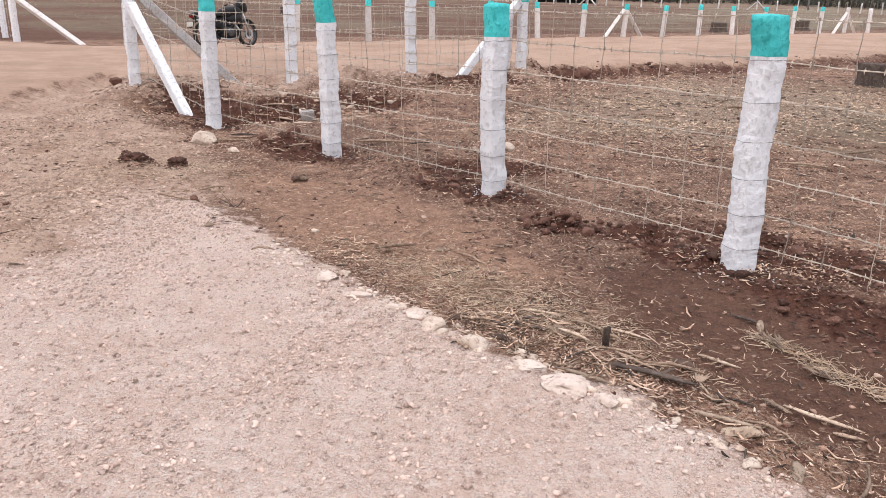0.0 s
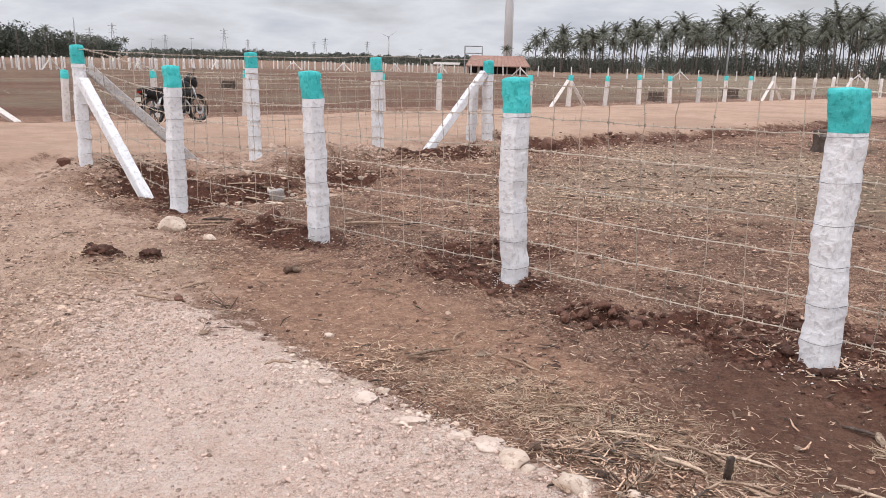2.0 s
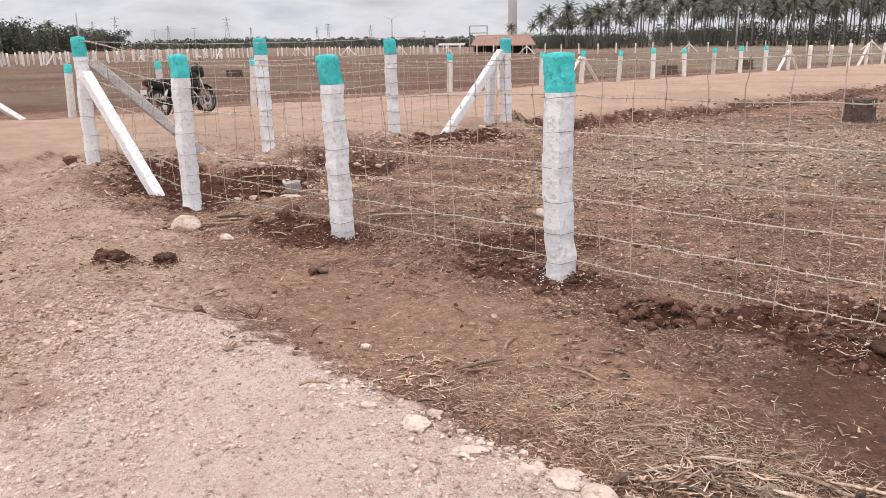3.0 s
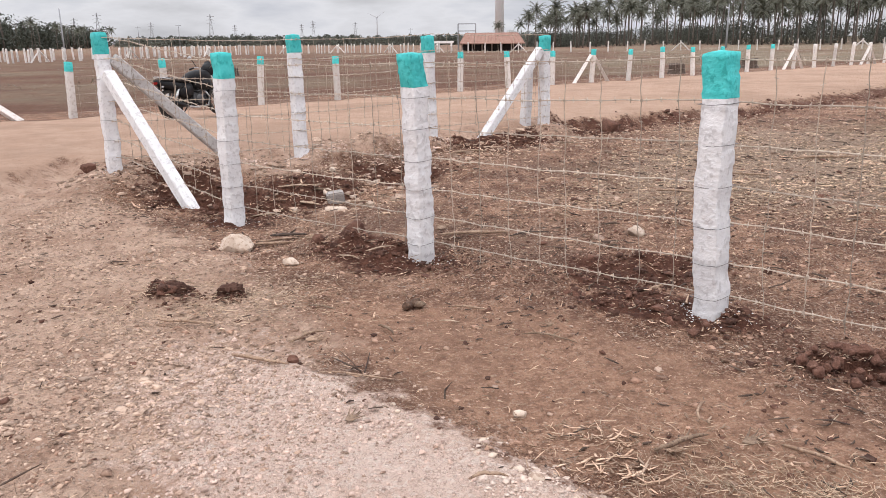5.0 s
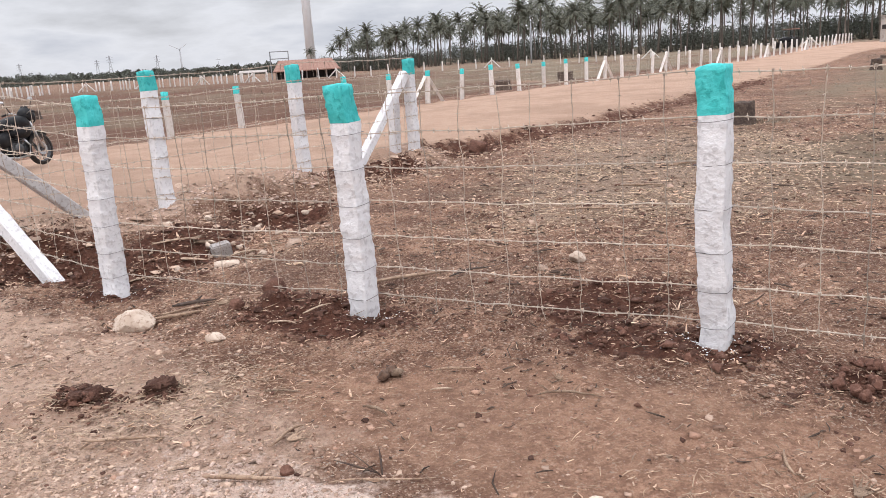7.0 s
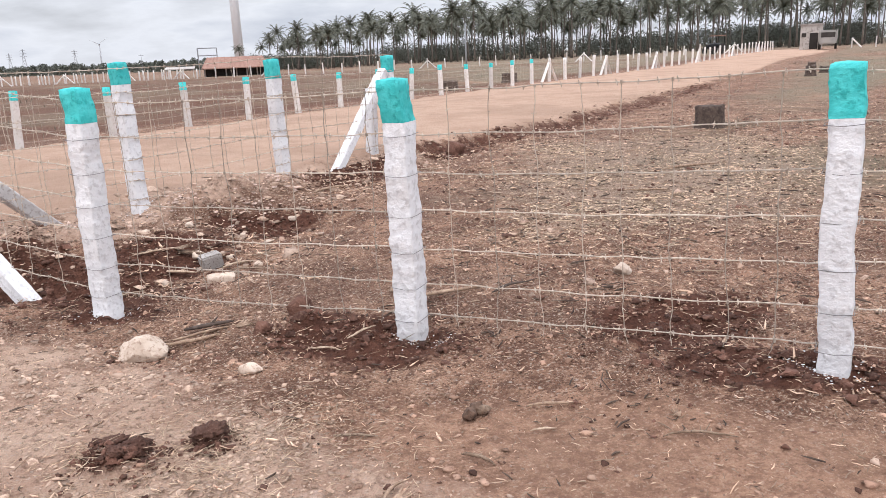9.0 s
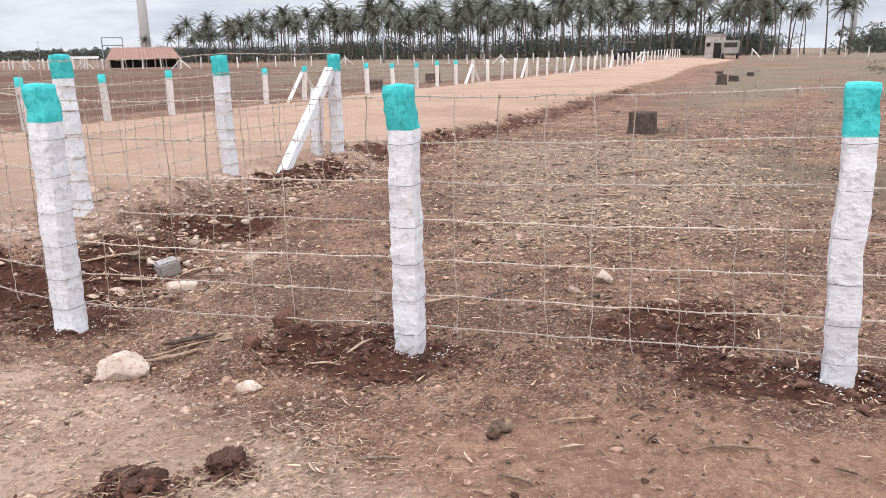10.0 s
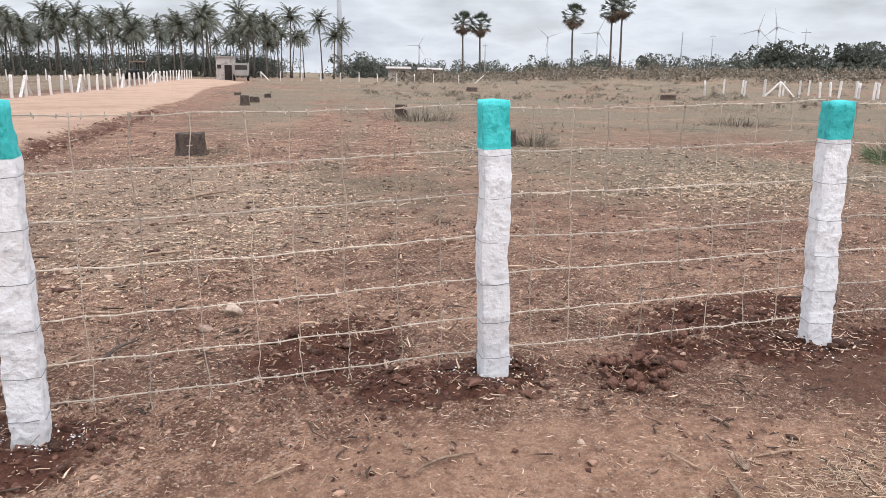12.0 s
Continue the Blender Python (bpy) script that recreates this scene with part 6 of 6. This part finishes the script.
tuft(19.2, 20.8, 1.5, 0.45, 420, M_SCRUB, "dry weeds growing round a stump", 510)


def w_field(x, y):
    r = np.hypot(x, y)
    return (1 - smooth(poly_dist(x, y, ROAD_POLY), -1.0, -0.2)) * smooth(r, 14, 24) * (0.1 + 0.9 * smooth(fbm(x / 5, y / 5, 91), 0.1, 0.8)) * smooth((x - 0.31) * 0.621 + (y - 6.71) * 0.784, 3, 8)


x, y, g = scatter(44000, (-40, 75, -25, 80), w_field, 11)
straws("dry_grass", x, y, g.uniform(0.05, 0.22, len(x)), M_SCRUB, "sparse dry grass over the far field", "grass", 11, 0.012, 0.0, 0.7)


# ---- palms and far trees ----
def coconut_palm(seed, height, label, group):
    r2 = random.Random(seed)
    ob = thing("coconut_palm", label, "palm tree", None, group)
    bx, by = r2.uniform(-0.6, 0.6), r2.uniform(-0.6, 0.6)
    trunk = [(bx * t * t, by * t * t, height * t - 0.2 * (1 - t)) for t in (0, 0.2, 0.4, 0.6, 0.8, 1.0)]
    part("trunk", tube_mesh("trunk", trunk, [0.20, 0.14, 0.12, 0.11, 0.10, 0.10], 7), M_BARK, ob)
    v, f = [], []
    top = Vector(trunk[-1])
    for k in range(24):
        a, el = 2.4 * k + r2.uniform(-0.3, 0.3), 1.45 - 1.95 * (k / 23) ** 0.95 + r2.uniform(-0.12, 0.12)
        n = 9
        length = r2.uniform(2.7, 3.9)
        h = Vector((math.cos(a), math.sin(a), 0))
        side = Vector((-math.sin(a), math.cos(a), 0))
        p, e, rach = top.copy(), el, [top.copy()]
        for i in range(n):
            p = p + (h * math.cos(e) + Vector((0, 0, math.sin(e)))) * (length / n)
            e -= 0.07 + 0.022 * i
            rach.append(p.copy())
        add_tube(v, f, rach[::3], [0.04, 0.03, 0.02, 0.008], 3)
        for i in range(1, n + 1):
            for sub in (0.0, 0.5):
                c = rach[i - 1].lerp(rach[i], sub + 0.3)
                d = (rach[i] - rach[i - 1]).normalized()
                ll = 0.9 * math.sin(math.pi * min(0.95, 0.22 + 0.72 * i / n)) * r2.uniform(0.8, 1.15)
                for s in (-1, 1):
                    tip = c + side * (s * ll * 0.72) + d * (ll * 0.5) + Vector((0, 0, -ll * r2.uniform(0.25, 0.75)))
                    b = len(v)
                    v.extend([c - d * 0.08, c + d * 0.08, tip])
                    f.append((b, b + 1, b + 2))
    part("crown", mesh_from("crown", v, f), M_FROND, ob, "green drooping fronds")
    return ob


GROVE = "coconut grove"
palms = [coconut_palm(600 + i, h, "tall slender coconut palm in a dense grove", GROVE) for i, h in enumerate((8.6, 9.4, 10.2, 7.8, 9.2))]
rnd = random.Random(17)


def plant(masters, x, y, s, used=[0]):
    m = pose(x, y, gz(x, y) - 0.1, rnd.uniform(-3, 3), rnd.uniform(-3, 3), rnd.uniform(0, 360)) @ Matrix.Diagonal((s, s, s * rnd.uniform(0.9, 1.1), 1))
    k = used[0]
    used[0] += 1
    if k < len(palms) and masters is palms:
        masters[k].matrix_basis = m
    else:
        ob = copy_thing(masters[rnd.randrange(len(masters))], m)
        ob.matrix_basis = m


EDGE = [(4, 262), (20, 215), (48, 162), (82, 126), (97, 106)]
for row in range(8):
    for (ax, ay), (bx, by) in zip(EDGE, EDGE[1:]):
        d = math.hypot(bx - ax, by - ay)
        n = int(d / (3.7 + row * 0.25))
        nx, ny = (by - ay) / d, -(bx - ax) / d
        if nx * ax + ny * ay < 0:
            nx, ny = -nx, -ny
        for k in range(n):
            # the grove thins out towards its far end
            if rnd.random() < (0.5 if ay > 240 else 0.14 if ay > 150 else 0.08) or (row > 3 and ay > 240):
                continue
            t = (k + rnd.uniform(0.1, 0.9)) / n
            o = row * 6.5 + rnd.uniform(-2, 2)
            plant(palms, ax + (bx - ax) * t + nx * o, ay + (by - ay) * t + ny * o, rnd.uniform(0.78, 1.16))
for az, r, s in ((50.6, 155, 1.42), (42.0, 150, 1.02), (41.4, 152, 0.85), (42.8, 158, 1.0), (89.5, 255, 0.8), (87.5, 250, 0.95), (86, 248, 0.9), (85, 235, 0.95), (83.8, 230, 0.9)):
    plant(palms, r * math.cos(radians(az)) - 3, r * math.sin(radians(az)) + 4.8, s)
for k in range(7):
    t = rnd.random()
    az, r = 131 - 14.5 * t ** 0.8, 125 + 260 * t ** 1.6 + rnd.uniform(0, 25)
    plant(palms, r * math.cos(radians(az)), r * math.sin(radians(az)), rnd.uniform(0.62, 0.85))


def palmyra(x, y, height, seed):
    r2 = random.Random(seed)
    ob = thing("palmyra_palm", "tall thin palmyra palm with round fan-leaf crown", "palm tree", pose(x, y, gz(x, y) - 0.1), "palmyra palms in the field")
    part("trunk", tube_mesh("trunk", [(0, 0, 0), (0.1, 0, height * 0.3), (0.05, 0.1, height * 0.7), (0, 0, height)], [0.30, 0.21, 0.17, 0.15], 8), M_BARK, ob)

    def fans(count, lo, hi, reach):
        v, f = [], []
        for k in range(count):
            a, e = 2.4 * k + r2.uniform(-0.3, 0.3), lo + (hi - lo) * (k + 0.5) / count + r2.uniform(-0.15, 0.15)
            d = Vector((math.cos(a) * math.cos(e), math.sin(a) * math.cos(e), math.sin(e)))
            c = Vector((0, 0, height)) + d * reach * r2.uniform(0.7, 1.0)
            add_tube(v, f, [(0, 0, height), tuple(c)], 0.04, 3)
            s1 = d.cross(Vector((0, 0, 1))).normalized()
            s2 = d.cross(s1)
            tilt = r2.uniform(-0.6, 0.6)
            s3 = s1 * math.cos(tilt) + s2 * math.sin(tilt)
            for j in range(9):
                q = (j - 4) * 0.33
                w = 0.14
                tip = c + (d * math.cos(q) + s3 * math.sin(q)) * r2.uniform(0.95, 1.25) + Vector((0, 0, -0.15 * abs(q)))
                n1 = (d * math.cos(q + w) + s3 * math.sin(q + w)) * 0.6 + c
                n2 = (d * math.cos(q - w) + s3 * math.sin(q - w)) * 0.6 + c
                b = len(v)
                v.extend([c, n1, tip, n2])
                f.append((b, b + 1, b + 2, b + 3))
        return mesh_from("fans", v, f)

    part("crown", fans(30, -0.7, 1.35, 1.75), M_FAN, ob, "round crown of grey-green fan leaves")
    part("dead_leaves", fans(20, -1.45, -0.5, 1.9), M_DEAD, ob, "brown dead hanging fan leaves")


for i, (yy, h, xx) in enumerate([(91.9, 11.6, 133), (88.7, 11.2, 134.5), (68.0, 11.2, 134), (60.9, 12.1, 135.5), (58.0, 12.4, 133)]):
    palmyra(xx, yy, h, 700 + i)


def woods(name, places, mat, label, seed, leaf=0.5, density=90, category="trees"):
    """Far trees and bushes as clouds of leaf clumps with gaps: places of (x, y, width, height)."""
    g = np.random.default_rng(seed)
    vs, k = [], 0
    for x, y, w, h in places:
        z0 = gz(x, y)
        n = int(density * max(0.4, w * h / 30))
        blobs = [(g.normal(0, w * 0.3), g.normal(0, w * 0.2), h * g.uniform(0.3, 0.8), h * g.uniform(0.16, 0.3)) for _ in range(7)]
        b = np.array(blobs)[g.integers(0, 7, n)]
        d = g.normal(0, 1, (n, 3))
        d /= np.linalg.norm(d, axis=1)[:, None]
        c = np.stack([x + b[:, 0] + d[:, 0] * b[:, 3], y + b[:, 1] + d[:, 1] * b[:, 3], z0 + np.maximum(b[:, 2] + d[:, 2] * b[:, 3], 0.02 * h)], -1)
        c2 = np.stack([x + g.normal(0, w * 0.3, n // 3), y + g.normal(0, w * 0.2, n // 3), z0 + g.uniform(0, h * 0.45, n // 3)], -1)
        c = np.concatenate([c, c2])
        s = leaf * g.uniform(0.6, 1.5, len(c)) * (0.5 + h / 14)
        t = g.normal(0, 1, (len(c), 3, 3)) * s[:, None, None] * 0.6
        vs.append((c[:, None, :] + t).reshape(-1, 3))
    v = np.concatenate(vs)
    f = np.arange(len(v)).reshape(-1, 3)
    me = bpy.data.meshes.new(name)
    me.vertices.add(len(v))
    me.vertices.foreach_set("co", v.ravel())
    me.loops.add(f.size)
    me.loops.foreach_set("vertex_index", f.ravel())
    me.polygons.add(len(f))
    me.polygons.foreach_set("loop_start", np.arange(0, f.size, 3))
    me.update(calc_edges=True)
    return tagged(part(name, me, mat), label, category, kind="stuff")


def polar(az, r):
    """A far place by its bearing from the near end of the path (left half) or the far end (right half)."""
    ox, oy = (0.0, 1.8) if az > 70 else (-3.0, 4.8)
    return ox + r * math.cos(radians(az)), oy + r * math.sin(radians(az))


g0 = random.Random(23)
under = []
for (ax, ay), (bx, by) in zip(EDGE, EDGE[1:]):
    for k in range(70):
        t, o = g0.random(), g0.uniform(14, 60)
        d = math.hypot(ax + (bx - ax) * t, ay + (by - ay) * t)
        q = (d + o) / d
        under.append(((ax + (bx - ax) * t) * q, (ay + (by - ay) * t) * q, g0.uniform(5, 9), g0.uniform(3.5, 5.8)))
woods("undergrowth", under, M_LEAF, "dark undergrowth beneath the coconut grove", 31, 0.2, 620, "undergrowth")
woods("far_woods", [(*polar(g0.uniform(88, 117), g0.uniform(420, 560)), g0.uniform(14, 26), g0.uniform(4.0, 6.0)) for _ in range(170)], M_LEAF, "low dark tree belt along the horizon", 32, 0.55, 190)
woods("far_woods", [(*polar(g0.uniform(139.5 - 22.5 * t, 140.5 - 22.5 * t), 124 + 264 * t ** 2.0 + g0.uniform(0, 25)), g0.uniform(6, 9), g0.uniform(7.5, 10.5)) for t in [i / 100 for i in range(100)]], M_LEAF_DARK, "dark dense trees behind the far fence", 33, 0.32, 430)
v, f = [], []
for k in range(90):
    t = g0.random() ** 1.4
    x, y = polar(140 - 22 * t + g0.uniform(-0.5, 0.5), 119 + 250 * t ** 2.0 + g0.uniform(-2, 3))
    add_tube(v, f, [(x, y, gz(x, y) - 0.2), (x + g0.uniform(-0.3, 0.3), y, 4.0), (x + g0.uniform(-0.6, 0.6), y, g0.uniform(6.5, 9.5))], [0.19, 0.14, 0.08], 5)
tagged(part("tree_trunks", mesh_from("tree_trunks", v, f, True), M_BARK), "slender grey trunks at the front of dark trees", "trees", kind="stuff")
woods("far_woods", [(*polar(g0.uniform(11, 42), g0.uniform(190, 260)), g0.uniform(7, 13), g0.uniform(2.6, 6.4)) for _ in range(90)], M_LEAF, "green bushes and low trees beyond the field", 34, 0.32, 420)
woods("far_woods", [(*polar(g0.uniform(-8, 12.5), g0.uniform(180, 220)), g0.uniform(9, 14), g0.uniform(5.5, 8.0)) for _ in range(42)], M_LEAF, "dense dark green trees beyond the field", 35, 0.4, 480)
woods("scrub", [(*polar(g0.uniform(-6, 37), g0.uniform(112, 165)), g0.uniform(3, 8), g0.uniform(0.8, 2.1)) for _ in range(330)], M_SCRUB, "dry brown scrub on the rising field edge", 36, 0.28, 340, "scrub")
woods("scrub", [(*polar(g0.uniform(-5, 40), g0.uniform(45, 110)), g0.uniform(0.6, 2.0), g0.uniform(0.2, 0.5)) for _ in range(220)], M_SCRUB, "scattered dry bushes on the field", 37, 0.075, 420, "scrub")


# ---- far buildings, vehicles, turbines and pylons ----
def rail(parent, name, pts, r, mat, sides=6):
    return part(name, tube_mesh(name, pts, r, sides), mat, parent)


def roofed_building(x, y):
    z = gz(x, y)
    ob = thing("farm_building", "low farm building with orange terracotta tiled roof", "building", pose(x, y, z, 0, 0, 2))
    # solid box, its colour darkened for the shade beneath the roof
    part("wall", box_bm((12.4, 6, 1.8), (0, 1.5, 0.9), 0.02), M_SHADE, ob, "back wall with the shade under the roof painted dark")
    for k in range(7):
        part("pillar", box_bm((0.25, 0.25, 1.9), (-6 + k * 2.0, -2.0, 0.95), 0.02), M_LIME_FAR, ob)
    bm = bmesh.new()
    ridge, eave, w, d = 3.8, 1.75, 6.6, 4.4
    c = [(-w, -d, eave), (w, -d, eave), (w, d, eave), (-w, d, eave), (-w * 0.82, 0, ridge), (w * 0.82, 0, ridge)]
    vs = [bm.verts.new(p) for p in c] + [bm.verts.new((p[0], p[1], p[2] - 0.18)) for p in c]
    for f in ((0, 1, 5, 4), (2, 3, 4, 5), (1, 2, 5), (3, 0, 4)):
        bm.faces.new([vs[i] for i in f])
        bm.faces.new([vs[i + 6] for i in reversed(f)])
    for a, b in ((0, 1), (1, 2), (2, 3), (3, 0)):
        bm.faces.new((vs[a], vs[b], vs[b + 6], vs[a + 6]))
    roof = part("roof", bm, M_TILE, ob, "orange terracotta tiled roof")
    for k in range(17):
        xx = -6.4 + k * 0.8
        q = max(-w * 0.82, min(w * 0.82, xx * 0.82))
        rail(roof, "tile_course", [(xx, -d, eave + 0.03), (q, 0, ridge + 0.03)], 0.05, M_TILE, 4)
    frame = thing("roof_frame", "open steel tank frame standing behind the roof", "steel frame", pose(x - 5.4, y + 7, z) @ Matrix.Diagonal((0.86, 1, 0.93, 1)))
    for xx in (-2.2, 2.2):
        for yy in (-1, 1):
            rail(frame, "leg", [(xx, yy, 0), (xx, yy, 6.2)], 0.09, M_STEEL, 4)
    for zz in (4.6, 6.2):
        rail(frame, "rail", [(-2.2, -1, zz), (2.2, -1, zz)], 0.09, M_STEEL, 4)
        rail(frame, "rail", [(-2.2, 1, zz), (2.2, 1, zz)], 0.09, M_STEEL, 4)
    part("deck", box_bm((4.6, 2.2, 0.15), (0, 0, 4.6)), M_STEEL, frame)
    shed = thing("open_shed", "low open shed with pale sheet roof beside the farm building", "shed", pose(x - 10.5, y - 2, z))
    part("roof", box_bm((5.5, 4, 0.12), (0, 0, 2.0), 0.02, pose(0, 0, 0, 6, 0, 0)), M_WALL, shed)
    for xx in (-2.5, 0, 2.5):
        part("pillar", box_bm((0.18, 0.18, 2.0), (xx, -1.7, 0.9)), M_LIME_FAR, shed)


roofed_building(-2.4, 166.0)


def pump_house(x, y):
    z = gz(x, y)
    ob = thing("pump_house", "small weathered plaster pump house at the road end", "building", pose(x, y, z, 0, 0, -42))
    part("wall", box_bm((2.4, 2.6, 2.9), (0, 0, 1.4), 0.03), M_WALL, ob, "stained grey plaster walls")
    part("roof", box_bm((2.6, 2.9, 0.16), (0, 0, 2.93), 0.03), M_WALL, ob)
    # door and window are slabs on a solid wall, coloured as inner shade
    door = part("door", box_bm((0.9, 0.08, 1.9), (0.3, -1.31, 0.98), 0.01), M_SHADE, ob, "doorway with its inner shade painted dark")
    part("door_frame", box_bm((1.06, 0.06, 0.1), (0.3, -1.33, 1.98)), M_WALL, door)
    part("window", box_bm((0.5, 0.06, 0.5), (-0.8, -1.31, 1.7), 0.01), M_SHADE, ob, "window opening with its inner shade painted dark")


pump_house(66.2, 86.0)


def truck(x, y, turn):
    ob = thing("truck", "faded grey-white truck parked beside the pump house", "truck", pose(x, y, gz(x, y), 0, 0, turn))
    part("cab", box_bm((1.4, 1.8, 1.6), (2.3, 0, 1.35), 0.12), M_TRUCK, ob)
    part("windscreen", box_bm((0.06, 1.5, 0.6), (2.98, 0, 1.62), 0.02), M_SHADE, ob)
    part("bed", box_bm((3.8, 1.9, 0.8), (-0.5, 0, 1.25), 0.03), M_TRUCK, ob)
    for s in (-1, 1):
        for k in range(5):
            part("slat", box_bm((0.1, 0.08, 1.1), (-2.3 + k * 0.9, s * 0.95, 1.7)), M_TRUCK, ob)
    for xx in (-1.4, 2.2):
        for s in (-1, 1):
            wv = part("wheel", lathe_bm([(0.0, -0.12), (0.38, -0.12), (0.42, 0), (0.38, 0.12), (0.0, 0.12)], 20, "Y"), M_RUBBER, ob)
            wv.location = (xx, s * 0.85, 0.42)


truck(65.0, 81.8, 229)


def tractor(x, y, turn):
    ob = thing("tractor", "small dark tractor with canopy beyond the roadside fence", "tractor", pose(x, y, gz(x, y), 0, 0, turn))
    part("body", shell([(-0.6, 0.95, 0.35, 0.3), (0.2, 0.95, 0.36, 0.34), (1.2, 0.9, 0.3, 0.28), (1.5, 0.85, 0.26, 0.22)]), M_BLACK, ob)
    part("canopy", box_bm((1.5, 1.3, 0.12), (-0.4, 0, 2.15), 0.03), M_TILE, ob)
    for xx in (-1.0, 0.2):
        for s in (-0.55, 0.55):
            rail(ob, "pillar", [(xx, s, 0.9), (xx, s, 2.15)], 0.04, M_BLACK, 4)
    for xx, r in ((-0.6, 0.65), (1.2, 0.38)):
        for s in (-1, 1):
            wv = part("wheel", lathe_bm([(0.0, -0.15), (r * 0.9, -0.15), (r, 0), (r * 0.9, 0.15), (0.0, 0.15)], 20, "Y"), M_RUBBER, ob)
            wv.location = (xx, s * 0.6, r)


tractor(54.5, 88.5, 200)


def low_shed(x, y, w, turn):
    ob = thing("shed", "low grey-white shed with sloping sheet roof", "shed", pose(x, y, gz(x, y), 0, 0, turn))
    part("wall", box_bm((w, 4, 2.2), (0, 0, 1.1), 0.03), M_WALL, ob)
    part("roof", box_bm((w + 0.8, 5, 0.14), (0, 0, 2.45), 0.02, pose(0, 0, 0, 5, 0, 0)), M_WALL, ob, "pale sheet roof")
    part("door", box_bm((1.0, 0.1, 1.8), (w * 0.2, -2.02, 0.9)), M_SHADE, ob)


low_shed(*polar(37.3, 165), 4.5, -52)
low_shed(*polar(35.0, 180), 5, -55)


def turbine(az, r, hub, blade, turn, facing, width, label="pale wind turbine standing far beyond the trees", mat=None):
    mat = mat or M_TOWER_FAR
    x, y = polar(az, r)
    ob = thing("wind_turbine", label, "wind turbine", pose(x, y, 0, 0, 0, facing), "wind turbines")
    part("tower", tube_mesh("tower", [(0, 0, -1), (0, 0, hub * 0.5), (0, 0, hub)], [width / 2, width * 0.41, width * 0.28], 16), mat, ob)
    part("nacelle", box_bm((width * 1.0, width * 2.2, width * 0.9), (0, -width * 0.3, hub + width * 0.2), width * 0.15), mat, ob)
    hubp = part("hub", lump_bm(1, (width * 0.4,) * 3, 0.02), mat, ob)
    hubp.location = (0, -width * 1.6, hub + width * 0.2)
    for k in range(3):
        q = radians(turn + 120 * k)
        v, f, n = [], [], 10
        d, s = Vector((math.cos(q), 0, math.sin(q))), Vector((-math.sin(q), 0, math.cos(q)))
        for i in range(n + 1):
            t = i / n
            c = blade * 0.075 * (1 - 0.85 * t) * (0.5 if i == 0 else 1)
            p = d * blade * t
            v += [p - s * c * 0.35 - Vector((0, c * 0.12, 0)), p + s * c * 0.65, p - s * c * 0.35 + Vector((0, c * 0.2, 0))]
        for i in range(n):
            f += [(i * 3 + j, i * 3 + (j + 1) % 3, i * 3 + 3 + (j + 1) % 3, i * 3 + 3 + j) for j in range(3)]
        part("blade", mesh_from("blade", v, f), mat, hubp)


turbine(90.15, 300, 80, 34, 80, 0, 3.5, "thick pale turbine tower rising behind coconut palms", M_TOWER)
turbine(41.55, 610, 92, 34, -92, -48, 4.4)
turbine(98.85, 900, 27, 11, 35, 8, 1.8)
turbine(12.3, 620, 37, 13, 75, -80, 2.0)
turbine(11.2, 640, 40, 14, 100, -80, 2.0)
turbine(23.0, 640, 36, 14, 65, -60, 2.0)
turbine(35.8, 640, 24, 10, 60, -60, 1.8)
turbine(26.5, 680, 34, 13, 20, -60, 1.8)


def pylon(az, r, h):
    x, y = polar(az, r)
    ob = thing("pylon", "grey lattice power pylon on the horizon", "pylon", pose(x, y, 0, 0, 0, az - 90), "power pylons")
    w = h * 0.11
    for sx in (-1, 1):
        for sy in (-1, 1):
            rail(ob, "leg", [(sx * w, sy * w, 0), (sx * w * 0.3, sy * w * 0.3, h * 0.7), (sx * 0.2, sy * 0.2, h)], 0.22, M_STEEL, 4)
    v, f = [], []
    for k in range(8):
        a, b = h * 0.95 * k / 8, h * 0.95 * (k + 1) / 8
        wa, wb = w * (1 - 0.97 * a / h), w * (1 - 0.97 * b / h)
        add_tube(v, f, [(-wa, 0, a), (wb, 0, b)], 0.13, 3)
        add_tube(v, f, [(wa, 0, a), (-wb, 0, b)], 0.13, 3)
    part("lattice", mesh_from("lattice", v, f), M_STEEL, ob)
    for k in range(3):
        z = h * (0.70 + 0.11 * k)
        rail(ob, "crossarm", [(-h * 0.13, 0, z), (0, 0, z + h * 0.03), (h * 0.13, 0, z)], 0.2, M_STEEL, 4)


for az, r, h in ((110.4, 880, 31), (114.3, 1000, 26), (108.8, 1050, 24), (103.4, 950, 26), (104.2, 1050, 24), (100.4, 1050, 26), (117.6, 900, 33), (119.0, 900, 28)):
    pylon(az, r, h)


def pole(az, r, h, arm=0.0):
    x, y = polar(az, r)
    ob = thing("utility_pole", "thin utility pole standing far off", "pole", pose(x, y, gz(x, y), 0, 0, az - 90), "utility poles")
    rail(ob, "shaft", [(0, 0, -0.2), (0, 0, h * 0.5), (0, 0, h)], [0.16, 0.14, 0.11], M_STEEL, 6)
    if arm:
        rail(ob, "crossarm", [(-arm, 0, h * 0.93), (arm, 0, h * 0.93)], 0.08, M_STEEL, 4)


for az, r, h, arm in ((119.9, 150, 7.5, 0.0), (115.2, 320, 8, 1.0), (112.6, 330, 9, 1.0), (74.8, 125, 6.2, 0.0), (15.2, 230, 12, 0.8), (17.2, 170, 9, 0.0), (9.4, 230, 13, 1.2), (96.5, 420, 9, 1.2), (31.0, 180, 8.0, 0.6)):
    pole(az, r, h, arm)
